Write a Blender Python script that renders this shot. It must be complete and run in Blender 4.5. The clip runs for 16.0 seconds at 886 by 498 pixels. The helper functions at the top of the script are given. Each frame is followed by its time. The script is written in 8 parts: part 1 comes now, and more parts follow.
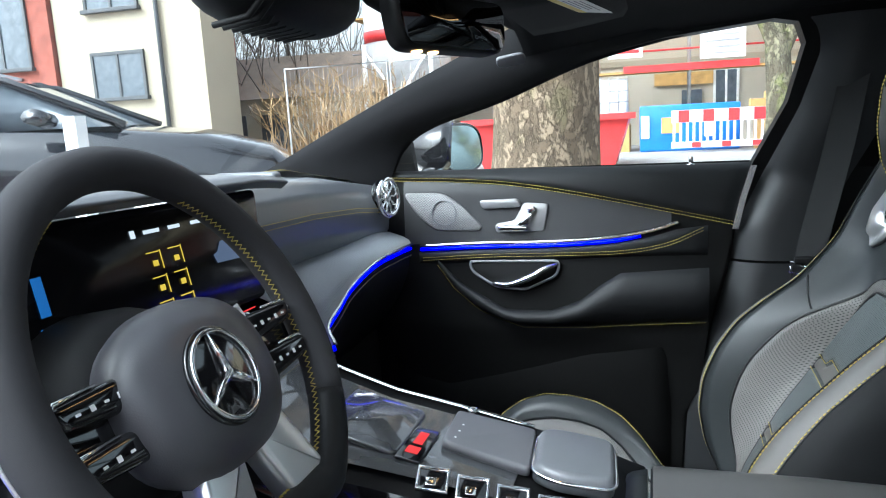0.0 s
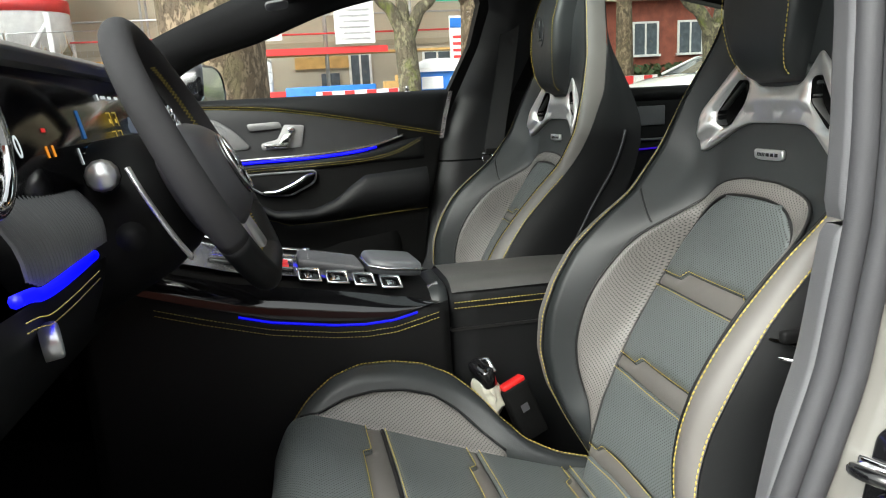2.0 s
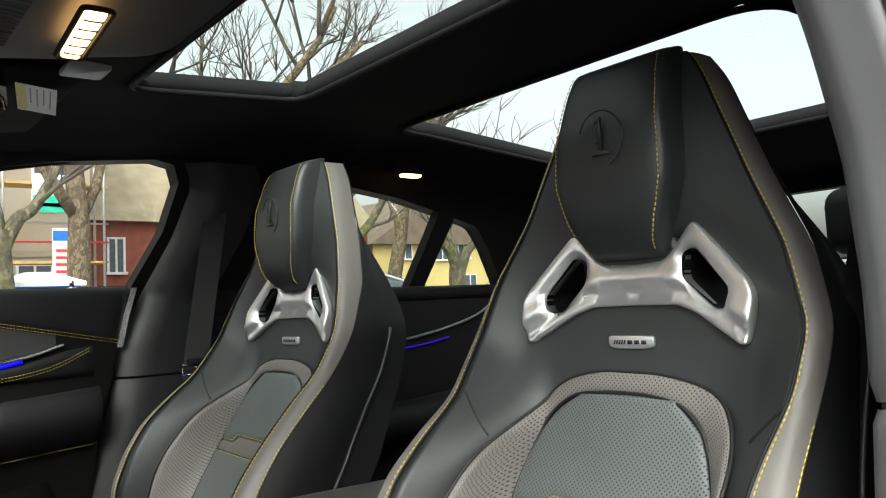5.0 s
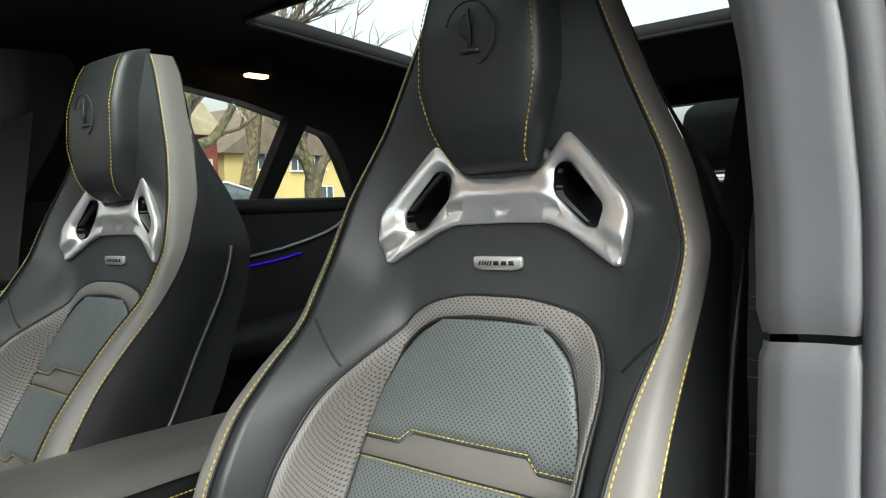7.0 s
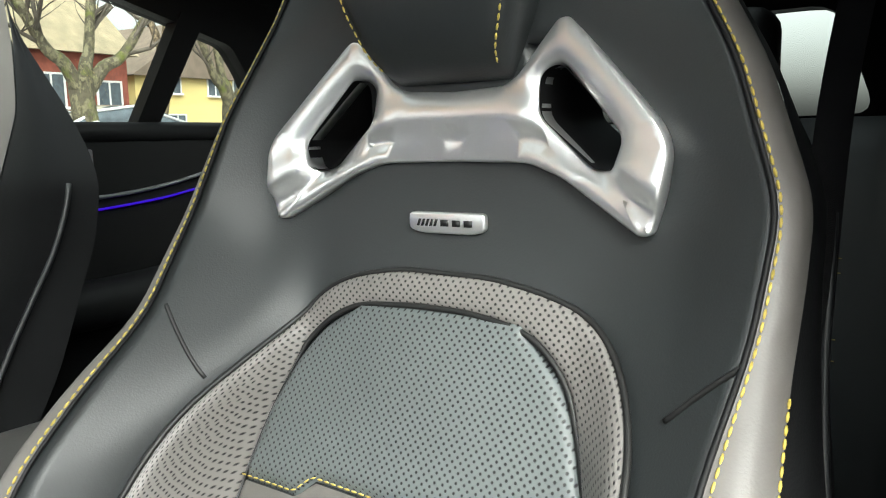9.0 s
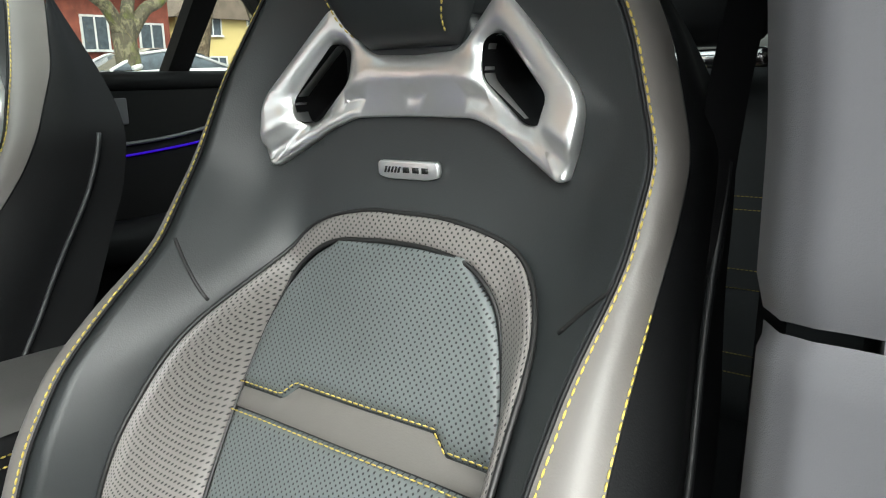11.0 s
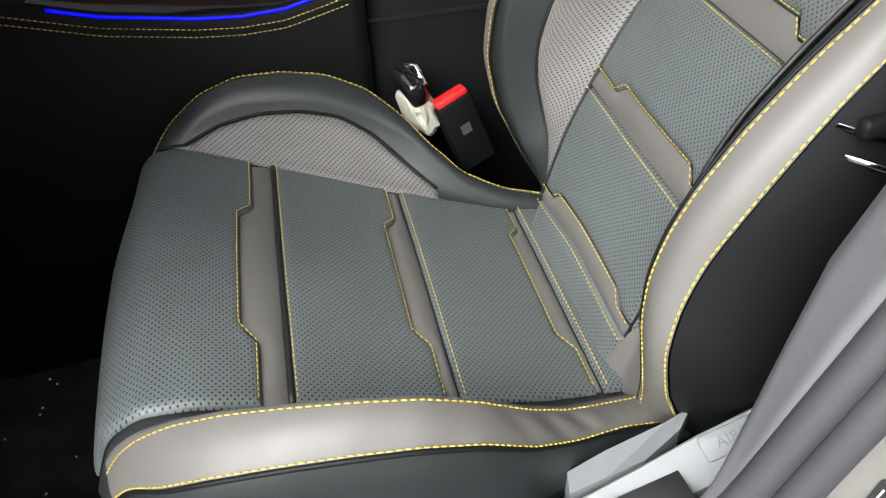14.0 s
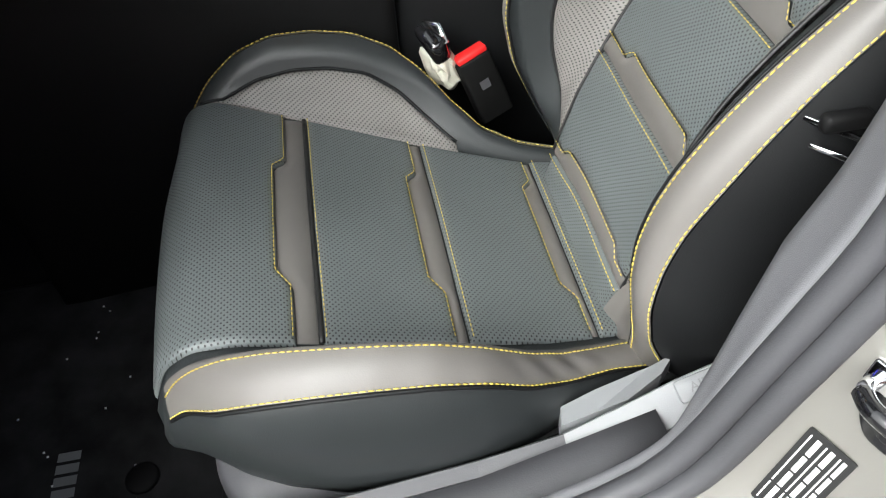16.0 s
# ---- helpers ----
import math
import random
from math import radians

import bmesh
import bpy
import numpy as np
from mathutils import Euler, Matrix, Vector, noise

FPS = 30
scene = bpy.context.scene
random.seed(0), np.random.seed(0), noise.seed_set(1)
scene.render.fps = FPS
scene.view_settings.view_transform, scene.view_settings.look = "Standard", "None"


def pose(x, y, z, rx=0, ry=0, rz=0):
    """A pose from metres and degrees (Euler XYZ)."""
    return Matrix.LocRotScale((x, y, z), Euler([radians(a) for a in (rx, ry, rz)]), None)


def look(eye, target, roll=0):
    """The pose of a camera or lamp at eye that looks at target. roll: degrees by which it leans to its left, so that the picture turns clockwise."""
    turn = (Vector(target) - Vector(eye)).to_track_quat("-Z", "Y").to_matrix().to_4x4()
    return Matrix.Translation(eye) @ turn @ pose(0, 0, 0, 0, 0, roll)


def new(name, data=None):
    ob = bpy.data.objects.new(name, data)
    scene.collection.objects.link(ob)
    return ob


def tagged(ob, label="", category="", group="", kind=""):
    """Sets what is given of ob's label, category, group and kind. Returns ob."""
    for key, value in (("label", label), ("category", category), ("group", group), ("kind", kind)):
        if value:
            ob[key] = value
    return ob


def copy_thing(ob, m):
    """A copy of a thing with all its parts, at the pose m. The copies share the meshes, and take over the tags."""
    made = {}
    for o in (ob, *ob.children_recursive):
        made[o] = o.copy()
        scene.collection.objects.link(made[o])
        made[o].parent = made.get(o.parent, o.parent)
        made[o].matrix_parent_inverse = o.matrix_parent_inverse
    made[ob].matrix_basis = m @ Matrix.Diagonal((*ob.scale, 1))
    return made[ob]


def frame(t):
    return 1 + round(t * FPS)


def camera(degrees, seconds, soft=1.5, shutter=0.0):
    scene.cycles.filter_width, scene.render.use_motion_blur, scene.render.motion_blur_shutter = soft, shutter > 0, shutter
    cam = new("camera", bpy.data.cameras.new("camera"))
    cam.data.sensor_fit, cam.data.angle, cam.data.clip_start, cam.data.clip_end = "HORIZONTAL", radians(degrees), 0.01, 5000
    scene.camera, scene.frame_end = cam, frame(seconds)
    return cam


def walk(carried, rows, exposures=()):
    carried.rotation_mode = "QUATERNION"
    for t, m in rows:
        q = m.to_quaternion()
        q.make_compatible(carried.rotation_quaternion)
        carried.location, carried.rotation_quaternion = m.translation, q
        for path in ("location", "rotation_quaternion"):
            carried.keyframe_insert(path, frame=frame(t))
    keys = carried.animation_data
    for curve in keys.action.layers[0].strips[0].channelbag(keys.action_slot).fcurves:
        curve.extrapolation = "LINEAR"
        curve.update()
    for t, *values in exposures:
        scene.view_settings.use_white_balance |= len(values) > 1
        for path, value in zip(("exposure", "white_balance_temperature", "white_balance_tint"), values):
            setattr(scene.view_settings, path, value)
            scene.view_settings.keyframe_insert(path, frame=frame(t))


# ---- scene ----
import functools

from mathutils import geometry

cam = camera(61.9, 16.0, soft=1.1)
PATH = [
    (0, (-0.805, 0.392, 1.16), (1.093, 0.944, 0.852), -2.7),
    (0.5, (-0.988, 0.429, 1.155), (0.944, 0.747, 0.746), -3.1),
    (1, (-1.165, 0.502, 1.146), (0.772, 0.642, 0.666), -3.8),
    (1.5, (-1.279, 0.58, 1.082), (0.66, 0.496, 0.598), -3.9),
    (2, (-1.273, 0.638, 1.044), (0.653, 0.27, 0.654), -3.2),
    (2.5, (-1.201, 0.653, 1.018), (0.69, 0.038, 0.809), -3.2),
    (3, (-1.128, 0.697, 1.029), (0.702, -0.107, 0.97), -3.2),
    (3.5, (-1.068, 0.723, 1.022), (0.707, -0.196, 1.083), -3.1),
    (4, (-1.014, 0.739, 1.01), (0.69, -0.3, 1.136), -3.0),
    (4.2, (-0.993, 0.741, 1.01), (0.678, -0.35, 1.147), -3.0),
    (6.3, (-0.771, 0.676, 1.003), (0.508, -0.86, 1.028), -2.8),
    (6.5, (-0.78, 0.665, 1.003), (0.485, -0.883, 0.978), -2.9),
    (7, (-0.816, 0.656, 1.013), (0.433, -0.902, 0.896), -2.8),
    (7.5, (-0.852, 0.653, 1.014), (0.399, -0.896, 0.821), -2.7),
    (8, (-0.805, 0.605, 1.018), (0.45, -0.932, 0.764), -2.9),
    (8.5, (-0.714, 0.511, 1.015), (0.491, -1.061, 0.736), -2.6),
    (9, (-0.646, 0.437, 1.01), (0.433, -1.218, 0.704), -1.6),
    (9.2, (-0.628, 0.425, 1.006), (0.409, -1.258, 0.704), -1.0),
    (11.3, (-0.81, 0.496, 1.021), (0.416, -1.003, 0.521), -2.2),
    (11.5, (-0.864, 0.515, 1.012), (0.456, -0.891, 0.482), -1.8),
    (12, (-1.006, 0.55, 0.995), (0.543, -0.52, 0.321), -1.9),
    (12.5, (-1.086, 0.558, 0.998), (0.558, -0.187, 0.138), -1.9),
    (13, (-1.095, 0.529, 1.029), (0.536, 0.022, -0.012), -2.1),
    (13.5, (-1.022, 0.516, 1.035), (0.546, 0.148, -0.151), -2.4),
    (14, (-0.952, 0.49, 1.032), (0.543, 0.203, -0.264), -2.8),
    (14.5, (-0.908, 0.475, 1.029), (0.519, 0.23, -0.352), -3.3),
    (15, (-0.877, 0.465, 1.025), (0.488, 0.249, -0.421), -3.8),
    (15.5, (-0.892, 0.464, 1.048), (0.443, 0.265, -0.428), -3.9),
    (16, (-0.988, 0.481, 1.106), (0.384, 0.302, -0.338), -4.0),
]
CAMBER = 1.5
CAR = pose(0, 0, 0, 0, CAMBER, 0)
walk(cam, [(t, CAR @ look(eye, target, roll)) for t, eye, target, roll in PATH],
     [(0, 2.15, 5600, 3), (1, 1.75, 6200, 6), (2, 1.62, 6550, 3), (3, 1.55, 6600, 0), (4.2, 1.6, 6650, 3), (6.3, 1.75, 6500, 3), (8, 1.8, 6450, 2), (9.2, 2.15, 6450, 2), (11.3, 1.8, 6350, 3), (12.5, 1.55, 6250, 4), (14, 1.75, 6350, 7), (16, 1.8, 6350, 6)])

# ---- world and light ----
world = bpy.data.worlds.new("world")
scene.world = world
world.use_nodes = True
_wn = world.node_tree
_sky = _wn.nodes.new("ShaderNodeTexSky")
_sky.sky_type, _sky.sun_disc = "NISHITA", False
_sky.sun_elevation, _sky.sun_rotation = radians(45), radians(-45)
_sky.air_density, _sky.dust_density, _sky.ozone_density = 1.0, 6.0, 1.0
_bg = _wn.nodes["Background"]
_bg.inputs["Strength"].default_value = 0.15
_hs = _wn.nodes.new("ShaderNodeHueSaturation")
_hs.inputs["Saturation"].default_value = 0.18
_wn.links.new(_sky.outputs[0], _hs.inputs["Color"])
_wn.links.new(_hs.outputs[0], _bg.inputs["Color"])
sun = new("sun", bpy.data.lights.new("sun", "SUN"))
sun.data.energy, sun.data.angle, sun.data.color = 0.42, radians(50), (1.0, 0.995, 0.985)
sun.matrix_world = look((-5.2, 5.2, 7.5), (0, 0, 0))


# ---- materials ----
def node(nt, kind, **values):
    n = nt.nodes.new(kind)
    for key, value in values.items():
        n.inputs[key].default_value = value
    return n


def material(name, color, rough=0.5, metal=0.0, grain=900.0, bump=0.15, vary=0.12, big=6.0, spec=0.5, coat=0.0, random_piece=0.0):
    """A painted, moulded or upholstered surface: base colour with variation at two scales, fine relief."""
    m = bpy.data.materials.new(name)
    m.use_nodes = True
    nt = m.node_tree
    b = nt.nodes["Principled BSDF"]
    b.inputs["Metallic"].default_value, b.inputs["Specular IOR Level"].default_value = metal, spec
    b.inputs["Coat Weight"].default_value = coat
    tc = nt.nodes.new("ShaderNodeTexCoord")
    n1, n2 = node(nt, "ShaderNodeTexNoise", Scale=big, Detail=4.0), node(nt, "ShaderNodeTexNoise", Scale=grain, Detail=2.0)
    for n in (n1, n2):
        nt.links.new(tc.outputs["Object"], n.inputs["Vector"])
    ramp = nt.nodes.new("ShaderNodeMapRange")
    ramp.inputs["From Min"].default_value, ramp.inputs["From Max"].default_value = 0.3, 0.7
    ramp.inputs["To Min"].default_value, ramp.inputs["To Max"].default_value = 1 - vary, 1 + vary
    nt.links.new(n1.outputs["Fac"], ramp.inputs["Value"])
    mul = nt.nodes.new("ShaderNodeMix")
    mul.data_type, mul.blend_type = "RGBA", "MULTIPLY"
    mul.inputs[0].default_value = 1.0
    mul.inputs[6].default_value = (*color, 1)
    last = ramp.outputs["Result"]
    if random_piece:
        info = nt.nodes.new("ShaderNodeObjectInfo")
        r2 = nt.nodes.new("ShaderNodeMapRange")
        r2.inputs["To Min"].default_value, r2.inputs["To Max"].default_value = 1 - random_piece, 1 + random_piece
        nt.links.new(info.outputs["Random"], r2.inputs["Value"])
        mm = nt.nodes.new("ShaderNodeMath")
        mm.operation = "MULTIPLY"
        nt.links.new(last, mm.inputs[0]), nt.links.new(r2.outputs["Result"], mm.inputs[1])
        last = mm.outputs[0]
    nt.links.new(last, mul.inputs[7])
    nt.links.new(mul.outputs[2], b.inputs["Base Color"])
    r = nt.nodes.new("ShaderNodeMapRange")
    r.inputs["To Min"].default_value, r.inputs["To Max"].default_value = max(rough - 0.07, 0.02), min(rough + 0.07, 1)
    nt.links.new(n1.outputs["Fac"], r.inputs["Value"])
    nt.links.new(r.outputs["Result"], b.inputs["Roughness"])
    if bump:
        bp = node(nt, "ShaderNodeBump", Strength=bump, Distance=0.0006)
        nt.links.new(n2.outputs["Fac"], bp.inputs["Height"])
        nt.links.new(bp.outputs["Normal"], b.inputs["Normal"])
    return m


def perforated(name, color, pitch=0.0042, hole=0.26, rough=0.5, flat=False, metal=0.0):
    """Leather with punched holes in a staggered grid laid along the panel."""
    m = material(name, color, rough, metal, bump=0.12)
    nt = m.node_tree
    b = nt.nodes["Principled BSDF"]
    uv = nt.nodes.new("ShaderNodeUVMap")
    uv.uv_map = "weave"
    lay = uv.outputs[0]
    if flat:
        tc, sep, com = [nt.nodes.new("ShaderNode" + k) for k in ("TexCoord", "SeparateXYZ", "CombineXYZ")]
        nt.links.new(tc.outputs["Object"], sep.inputs[0])
        nt.links.new(sep.outputs["Y"], com.inputs["X"]), nt.links.new(sep.outputs["Z"], com.inputs["Y"])
        lay = com.outputs[0]
    dist = []
    for shift in (0.0, 0.5):
        mp = nt.nodes.new("ShaderNodeVectorMath")
        mp.operation = "MULTIPLY_ADD"
        mp.inputs[1].default_value = (1 / pitch, 1 / pitch, 0)
        mp.inputs[2].default_value = (shift, shift, 0)
        nt.links.new(lay, mp.inputs[0])
        fr = nt.nodes.new("ShaderNodeVectorMath")
        fr.operation = "FRACTION"
        nt.links.new(mp.outputs[0], fr.inputs[0])
        d = nt.nodes.new("ShaderNodeVectorMath")
        d.operation = "DISTANCE"
        d.inputs[1].default_value = (0.5, 0.5, 0)
        nt.links.new(fr.outputs[0], d.inputs[0])
        dist.append(d.outputs["Value"])
    mn = nt.nodes.new("ShaderNodeMath")
    mn.operation = "MINIMUM"
    nt.links.new(dist[0], mn.inputs[0]), nt.links.new(dist[1], mn.inputs[1])
    edge = nt.nodes.new("ShaderNodeMapRange")
    edge.inputs["From Min"].default_value, edge.inputs["From Max"].default_value = hole - 0.07, hole + 0.05
    nt.links.new(mn.outputs[0], edge.inputs["Value"])
    old = b.inputs["Base Color"].links[0].from_socket
    mix = nt.nodes.new("ShaderNodeMix")
    mix.data_type = "RGBA"
    mix.inputs[6].default_value = (0.003, 0.003, 0.003, 1)
    nt.links.new(edge.outputs["Result"], mix.inputs[0]), nt.links.new(old, mix.inputs[7])
    nt.links.new(mix.outputs[2], b.inputs["Base Color"])
    bp = node(nt, "ShaderNodeBump", Strength=0.5, Distance=0.0008)
    nt.links.new(edge.outputs["Result"], bp.inputs["Height"])
    nt.links.new(bp.outputs["Normal"], b.inputs["Normal"])
    return m


def glow(name, color, strength):
    m = bpy.data.materials.new(name)
    m.use_nodes = True
    b = m.node_tree.nodes["Principled BSDF"]
    b.inputs["Base Color"].default_value = (*[c * 0.3 for c in color], 1)
    b.inputs["Emission Color"].default_value = (*color, 1)
    b.inputs["Emission Strength"].default_value = strength
    return m


def glass(name, tint, gloss=0.06):
    m = bpy.data.materials.new(name)
    m.use_nodes = True
    nt = m.node_tree
    out = nt.nodes["Material Output"]
    nt.nodes.remove(nt.nodes["Principled BSDF"])
    t, g, mix = nt.nodes.new("ShaderNodeBsdfTransparent"), nt.nodes.new("ShaderNodeBsdfGlossy"), nt.nodes.new("ShaderNodeMixShader")
    t.inputs["Color"].default_value = (*tint, 1)
    g.inputs["Roughness"].default_value = 0.01
    mix.inputs[0].default_value = gloss
    nt.links.new(t.outputs[0], mix.inputs[1]), nt.links.new(g.outputs[0], mix.inputs[2]), nt.links.new(mix.outputs[0], out.inputs[0])
    return m


M_LEATHER = material("black_leather", (0.0215, 0.0245, 0.0255), 0.44, grain=700, bump=0.25, vary=0.15)
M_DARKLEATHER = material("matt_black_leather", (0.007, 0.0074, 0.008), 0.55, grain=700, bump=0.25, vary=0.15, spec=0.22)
M_BLUE_DIM = glow("faint_blue_light", (0.02, 0.0, 0.35), 0.35)
M_PERF = perforated("dark_perforated_leather", (0.108, 0.121, 0.121), 0.0059, 0.16, 0.45)
M_PERF_G = perforated("grey_perforated_leather", (0.165, 0.156, 0.147), 0.0059, 0.16, 0.45)
M_STRIPE = material("dark_grey_leather", (0.118, 0.111, 0.103), 0.42, grain=700, bump=0.2, vary=0.1)
M_GREY = material("grey_leather", (0.128, 0.12, 0.112), 0.5, grain=700, bump=0.2, vary=0.1)
M_THREAD = material("yellow_thread", (0.52, 0.4, 0.08), 0.6, grain=3000, bump=0.3, vary=0.1)
M_CHROME = material("brushed_aluminium", (0.88, 0.88, 0.87), 0.2, 1.0, grain=400, bump=0.03, vary=0.05)
M_ALU = material("satin_aluminium", (0.84, 0.84, 0.835), 0.32, 0.85, grain=400, bump=0.01, vary=0.04)
M_RAIL = material("pale_grey_plastic", (0.185, 0.19, 0.198), 0.5, grain=1500, bump=0.3, vary=0.06)
M_MIRRORCHROME = material("bright_chrome", (0.85, 0.85, 0.86), 0.08, 1.0, grain=100, bump=0.0, vary=0.03)
M_PLASTIC = material("black_soft_plastic", (0.005, 0.005, 0.0053), 0.6, grain=1200, bump=0.4, vary=0.15, spec=0.2)
M_GLOSS = material("piano_black", (0.008, 0.008, 0.009), 0.08, grain=50, bump=0.0, vary=0.1, coat=0.6)
M_SUEDE = material("dark_microfibre", (0.014, 0.014, 0.015), 0.95, grain=2500, bump=0.5, vary=0.2, spec=0.2)
M_CARPET = material("black_carpet", (0.006, 0.006, 0.006), 0.95, grain=1500, bump=1.0, vary=0.3, spec=0.1)
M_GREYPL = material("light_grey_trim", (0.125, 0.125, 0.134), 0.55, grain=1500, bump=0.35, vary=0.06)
M_PAINT = material("warm_grey_car_paint", (0.155, 0.15, 0.136), 0.35, grain=30, bump=0.0, vary=0.04, coat=0.5)
M_CARBON = material("lacquered_carbon_weave", (0.045, 0.047, 0.05), 0.25, grain=500, bump=0.2, vary=0.15, coat=1.0)
M_RUBBER = material("dark_rubber", (0.05, 0.05, 0.055), 0.6, grain=600, bump=0.2, vary=0.12)
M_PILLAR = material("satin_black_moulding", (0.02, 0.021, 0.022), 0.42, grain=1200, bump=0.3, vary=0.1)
M_HUB = material("smooth_grey_black_leather", (0.055, 0.054, 0.06), 0.4, grain=700, bump=0.2, vary=0.1)
M_TRIM = material("dark_carbon_trim", (0.14, 0.145, 0.155), 0.33, grain=500, bump=0.3, vary=0.15)
M_SILVERTRIM = material("satin_silver_mesh", (0.3, 0.3, 0.3), 0.4, 0.8, grain=1600, bump=0.5, vary=0.06)
M_GRILLE = perforated("perforated_satin_metal", (0.3, 0.3, 0.3), 0.0036, 0.26, 0.4, True, 0.5)
M_RIM = material("dark_rim_microfibre", (0.033, 0.0325, 0.035), 0.9, grain=2500, bump=0.5, vary=0.2, spec=0.3)
M_BLUE_LOW = glow("soft_blue_light", (0.0, 0.0, 1.0), 0.28)
M_MAT = material("dusty_black_velour", (0.02, 0.02, 0.021), 0.95, grain=900, bump=1.0, vary=0.45, big=18, spec=0.1)
M_SCREEN = material("dark_screen_glass", (0.004, 0.004, 0.005), 0.12, grain=50, bump=0.0, vary=0.1, spec=0.12)
# black leather with the sky's grazing sheen lifted into its base colour
M_DASH_SHEEN = material("black_leather_painted_sheen", (0.115, 0.12, 0.13), 0.36, grain=700, bump=0.25, vary=0.12, spec=0.9)
M_BLUE = glow("blue_ambient_light", (0.0, 0.0, 1.0), 0.7)
M_WARM = glow("warm_lamp", (1.0, 0.55, 0.2), 2.6)
M_RED = material("red_button", (0.75, 0.02, 0.02), 0.4, grain=100, bump=0.1)
M_WHITE = material("white_sticker", (0.78, 0.78, 0.77), 0.5, grain=100, bump=0.05, vary=0.03)
# print and seams, also the shade drawn into seat creases and gaps
M_INK_SHADE = material("black_print_and_shade", (0.01, 0.01, 0.01), 0.5, grain=100, bump=0.0)
M_CREAM = material("creased_wrapper", (0.62, 0.6, 0.5), 0.5, grain=80, bump=0.6)
M_GLASS = glass("window_glass", (0.93, 0.95, 0.94))
M_GLASS_DARK = glass("tinted_window_glass", (0.62, 0.66, 0.62))
M_GLASS_ROOF = glass("tinted_roof_glass", (0.66, 0.72, 0.7))


# ---- building tools ----
ORIGIN = {}


def thing(name, origin, label, category, group="", kind=""):
    ob = new(name)
    ob.location = origin
    ob.empty_display_size = 0.05
    ORIGIN[ob] = Vector(origin)
    return tagged(ob, label, category, group, kind)


def part(name, geo, mat, parent=None, label="", smooth=True, category="", group="", kind=""):
    """One mesh object from (verts, faces[, uvs]); under a parent, or a thing of its own."""
    verts, faces, *uvs = geo
    if parent is not None:
        org = ORIGIN[parent]
    else:
        a = np.array([tuple(v) for v in verts])
        org = Vector(((a[:, 0].min() + a[:, 0].max()) / 2, (a[:, 1].min() + a[:, 1].max()) / 2, a[:, 2].min()))
    me = bpy.data.meshes.new(name)
    me.from_pydata([tuple(Vector(v) - org) for v in verts], [], faces)
    if uvs:
        layer = me.uv_layers.new(name="weave")
        flat = [c for p in me.polygons for i in p.vertices for c in uvs[0][i]]
        layer.data.foreach_set("uv", flat)
    if smooth:
        me.shade_smooth()
    me.materials.append(mat)
    me.validate()
    ob = new(name, me)
    ORIGIN[ob] = org
    if parent is not None:
        ob.parent = parent
    else:
        ob.location = org
    return tagged(ob, label, category, group, kind)


def merge(*geos):
    verts, faces = [], []
    for g in geos:
        k = len(verts)
        verts += list(g[0])
        faces += [[i + k for i in f] for f in g[1]]
    return verts, faces


def moved(geo, m):
    return ([m @ Vector(v) for v in geo[0]], geo[1], *geo[2:])


def curve_through(pts, n):
    """Smooth line through points (Catmull-Rom), n steps a span."""
    p = [Vector(q) for q in pts]
    p = [2 * p[0] - p[1], *p, 2 * p[-1] - p[-2]]
    out = []
    for i in range(1, len(p) - 2):
        for k in range(n):
            t = k / n
            a, b, c, d = p[i - 1 : i + 3]
            out.append(0.5 * (2 * b + (c - a) * t + (2 * a - 5 * b + 4 * c - d) * t * t + (3 * b - a - 3 * c + d) * t**3))
    return out + [p[-2]]


def interp(x, xs, ys):
    return float(np.interp(x, xs, ys))


def smooth_table(rows):
    """A smooth function through (x, y) rows, monotone between its knots."""
    xs, ys = np.array([r[0] for r in rows], float), np.array([r[1] for r in rows], float)
    fine = np.linspace(xs[0], xs[-1], 400)
    val = np.interp(fine, xs, ys)
    k = np.hanning(25)
    k /= k.sum()
    val = np.convolve(np.pad(val, 12, mode="reflect", reflect_type="odd"), k, "valid")
    return lambda x: float(np.interp(x, fine, val))


def patch(fn, nu, nv, puff=0.0, roll=0.01):
    """A grid over fn(s, t) -> place; swells outwards from its edges by puff. UVs run in metres."""
    g = [[Vector(fn(i / nu, j / nv)) for i in range(nu + 1)] for j in range(nv + 1)]
    uv = [[None] * (nu + 1) for _ in range(nv + 1)]
    for j in range(nv + 1):
        mid = nu // 2
        for i in range(nu + 1):
            lo, hi = min(i, mid), max(i, mid)
            d = sum((g[j][k + 1] - g[j][k]).length for k in range(lo, hi))
            v = sum((g[k + 1][mid] - g[k][mid]).length for k in range(j))
            uv[j][i] = (d if i >= mid else -d, v)
    if puff:
        o = [[v.copy() for v in row] for row in g]
        for j in range(nv + 1):
            for i in range(nu + 1):
                du = o[j][min(i + 1, nu)] - o[j][max(i - 1, 0)]
                dv = o[min(j + 1, nv)][i] - o[max(j - 1, 0)][i]
                nrm = du.cross(dv)
                if nrm.length > 1e-12:
                    wide = (o[j][nu] - o[j][0]).length
                    tall = (o[nv][i] - o[0][i]).length
                    e = min(i / nu * wide, (1 - i / nu) * wide, j / nv * tall, (1 - j / nv) * tall)
                    e = min(e / roll, 1.0)
                    g[j][i] = o[j][i] + nrm.normalized() * puff * (math.sqrt(1 - (1 - e) ** 2) - 0.15)
    verts = [v for row in g for v in row]
    faces = [[j * (nu + 1) + i, j * (nu + 1) + i + 1, (j + 1) * (nu + 1) + i + 1, (j + 1) * (nu + 1) + i] for j in range(nv) for i in range(nu)]
    return verts, faces, [u for row in uv for u in row]


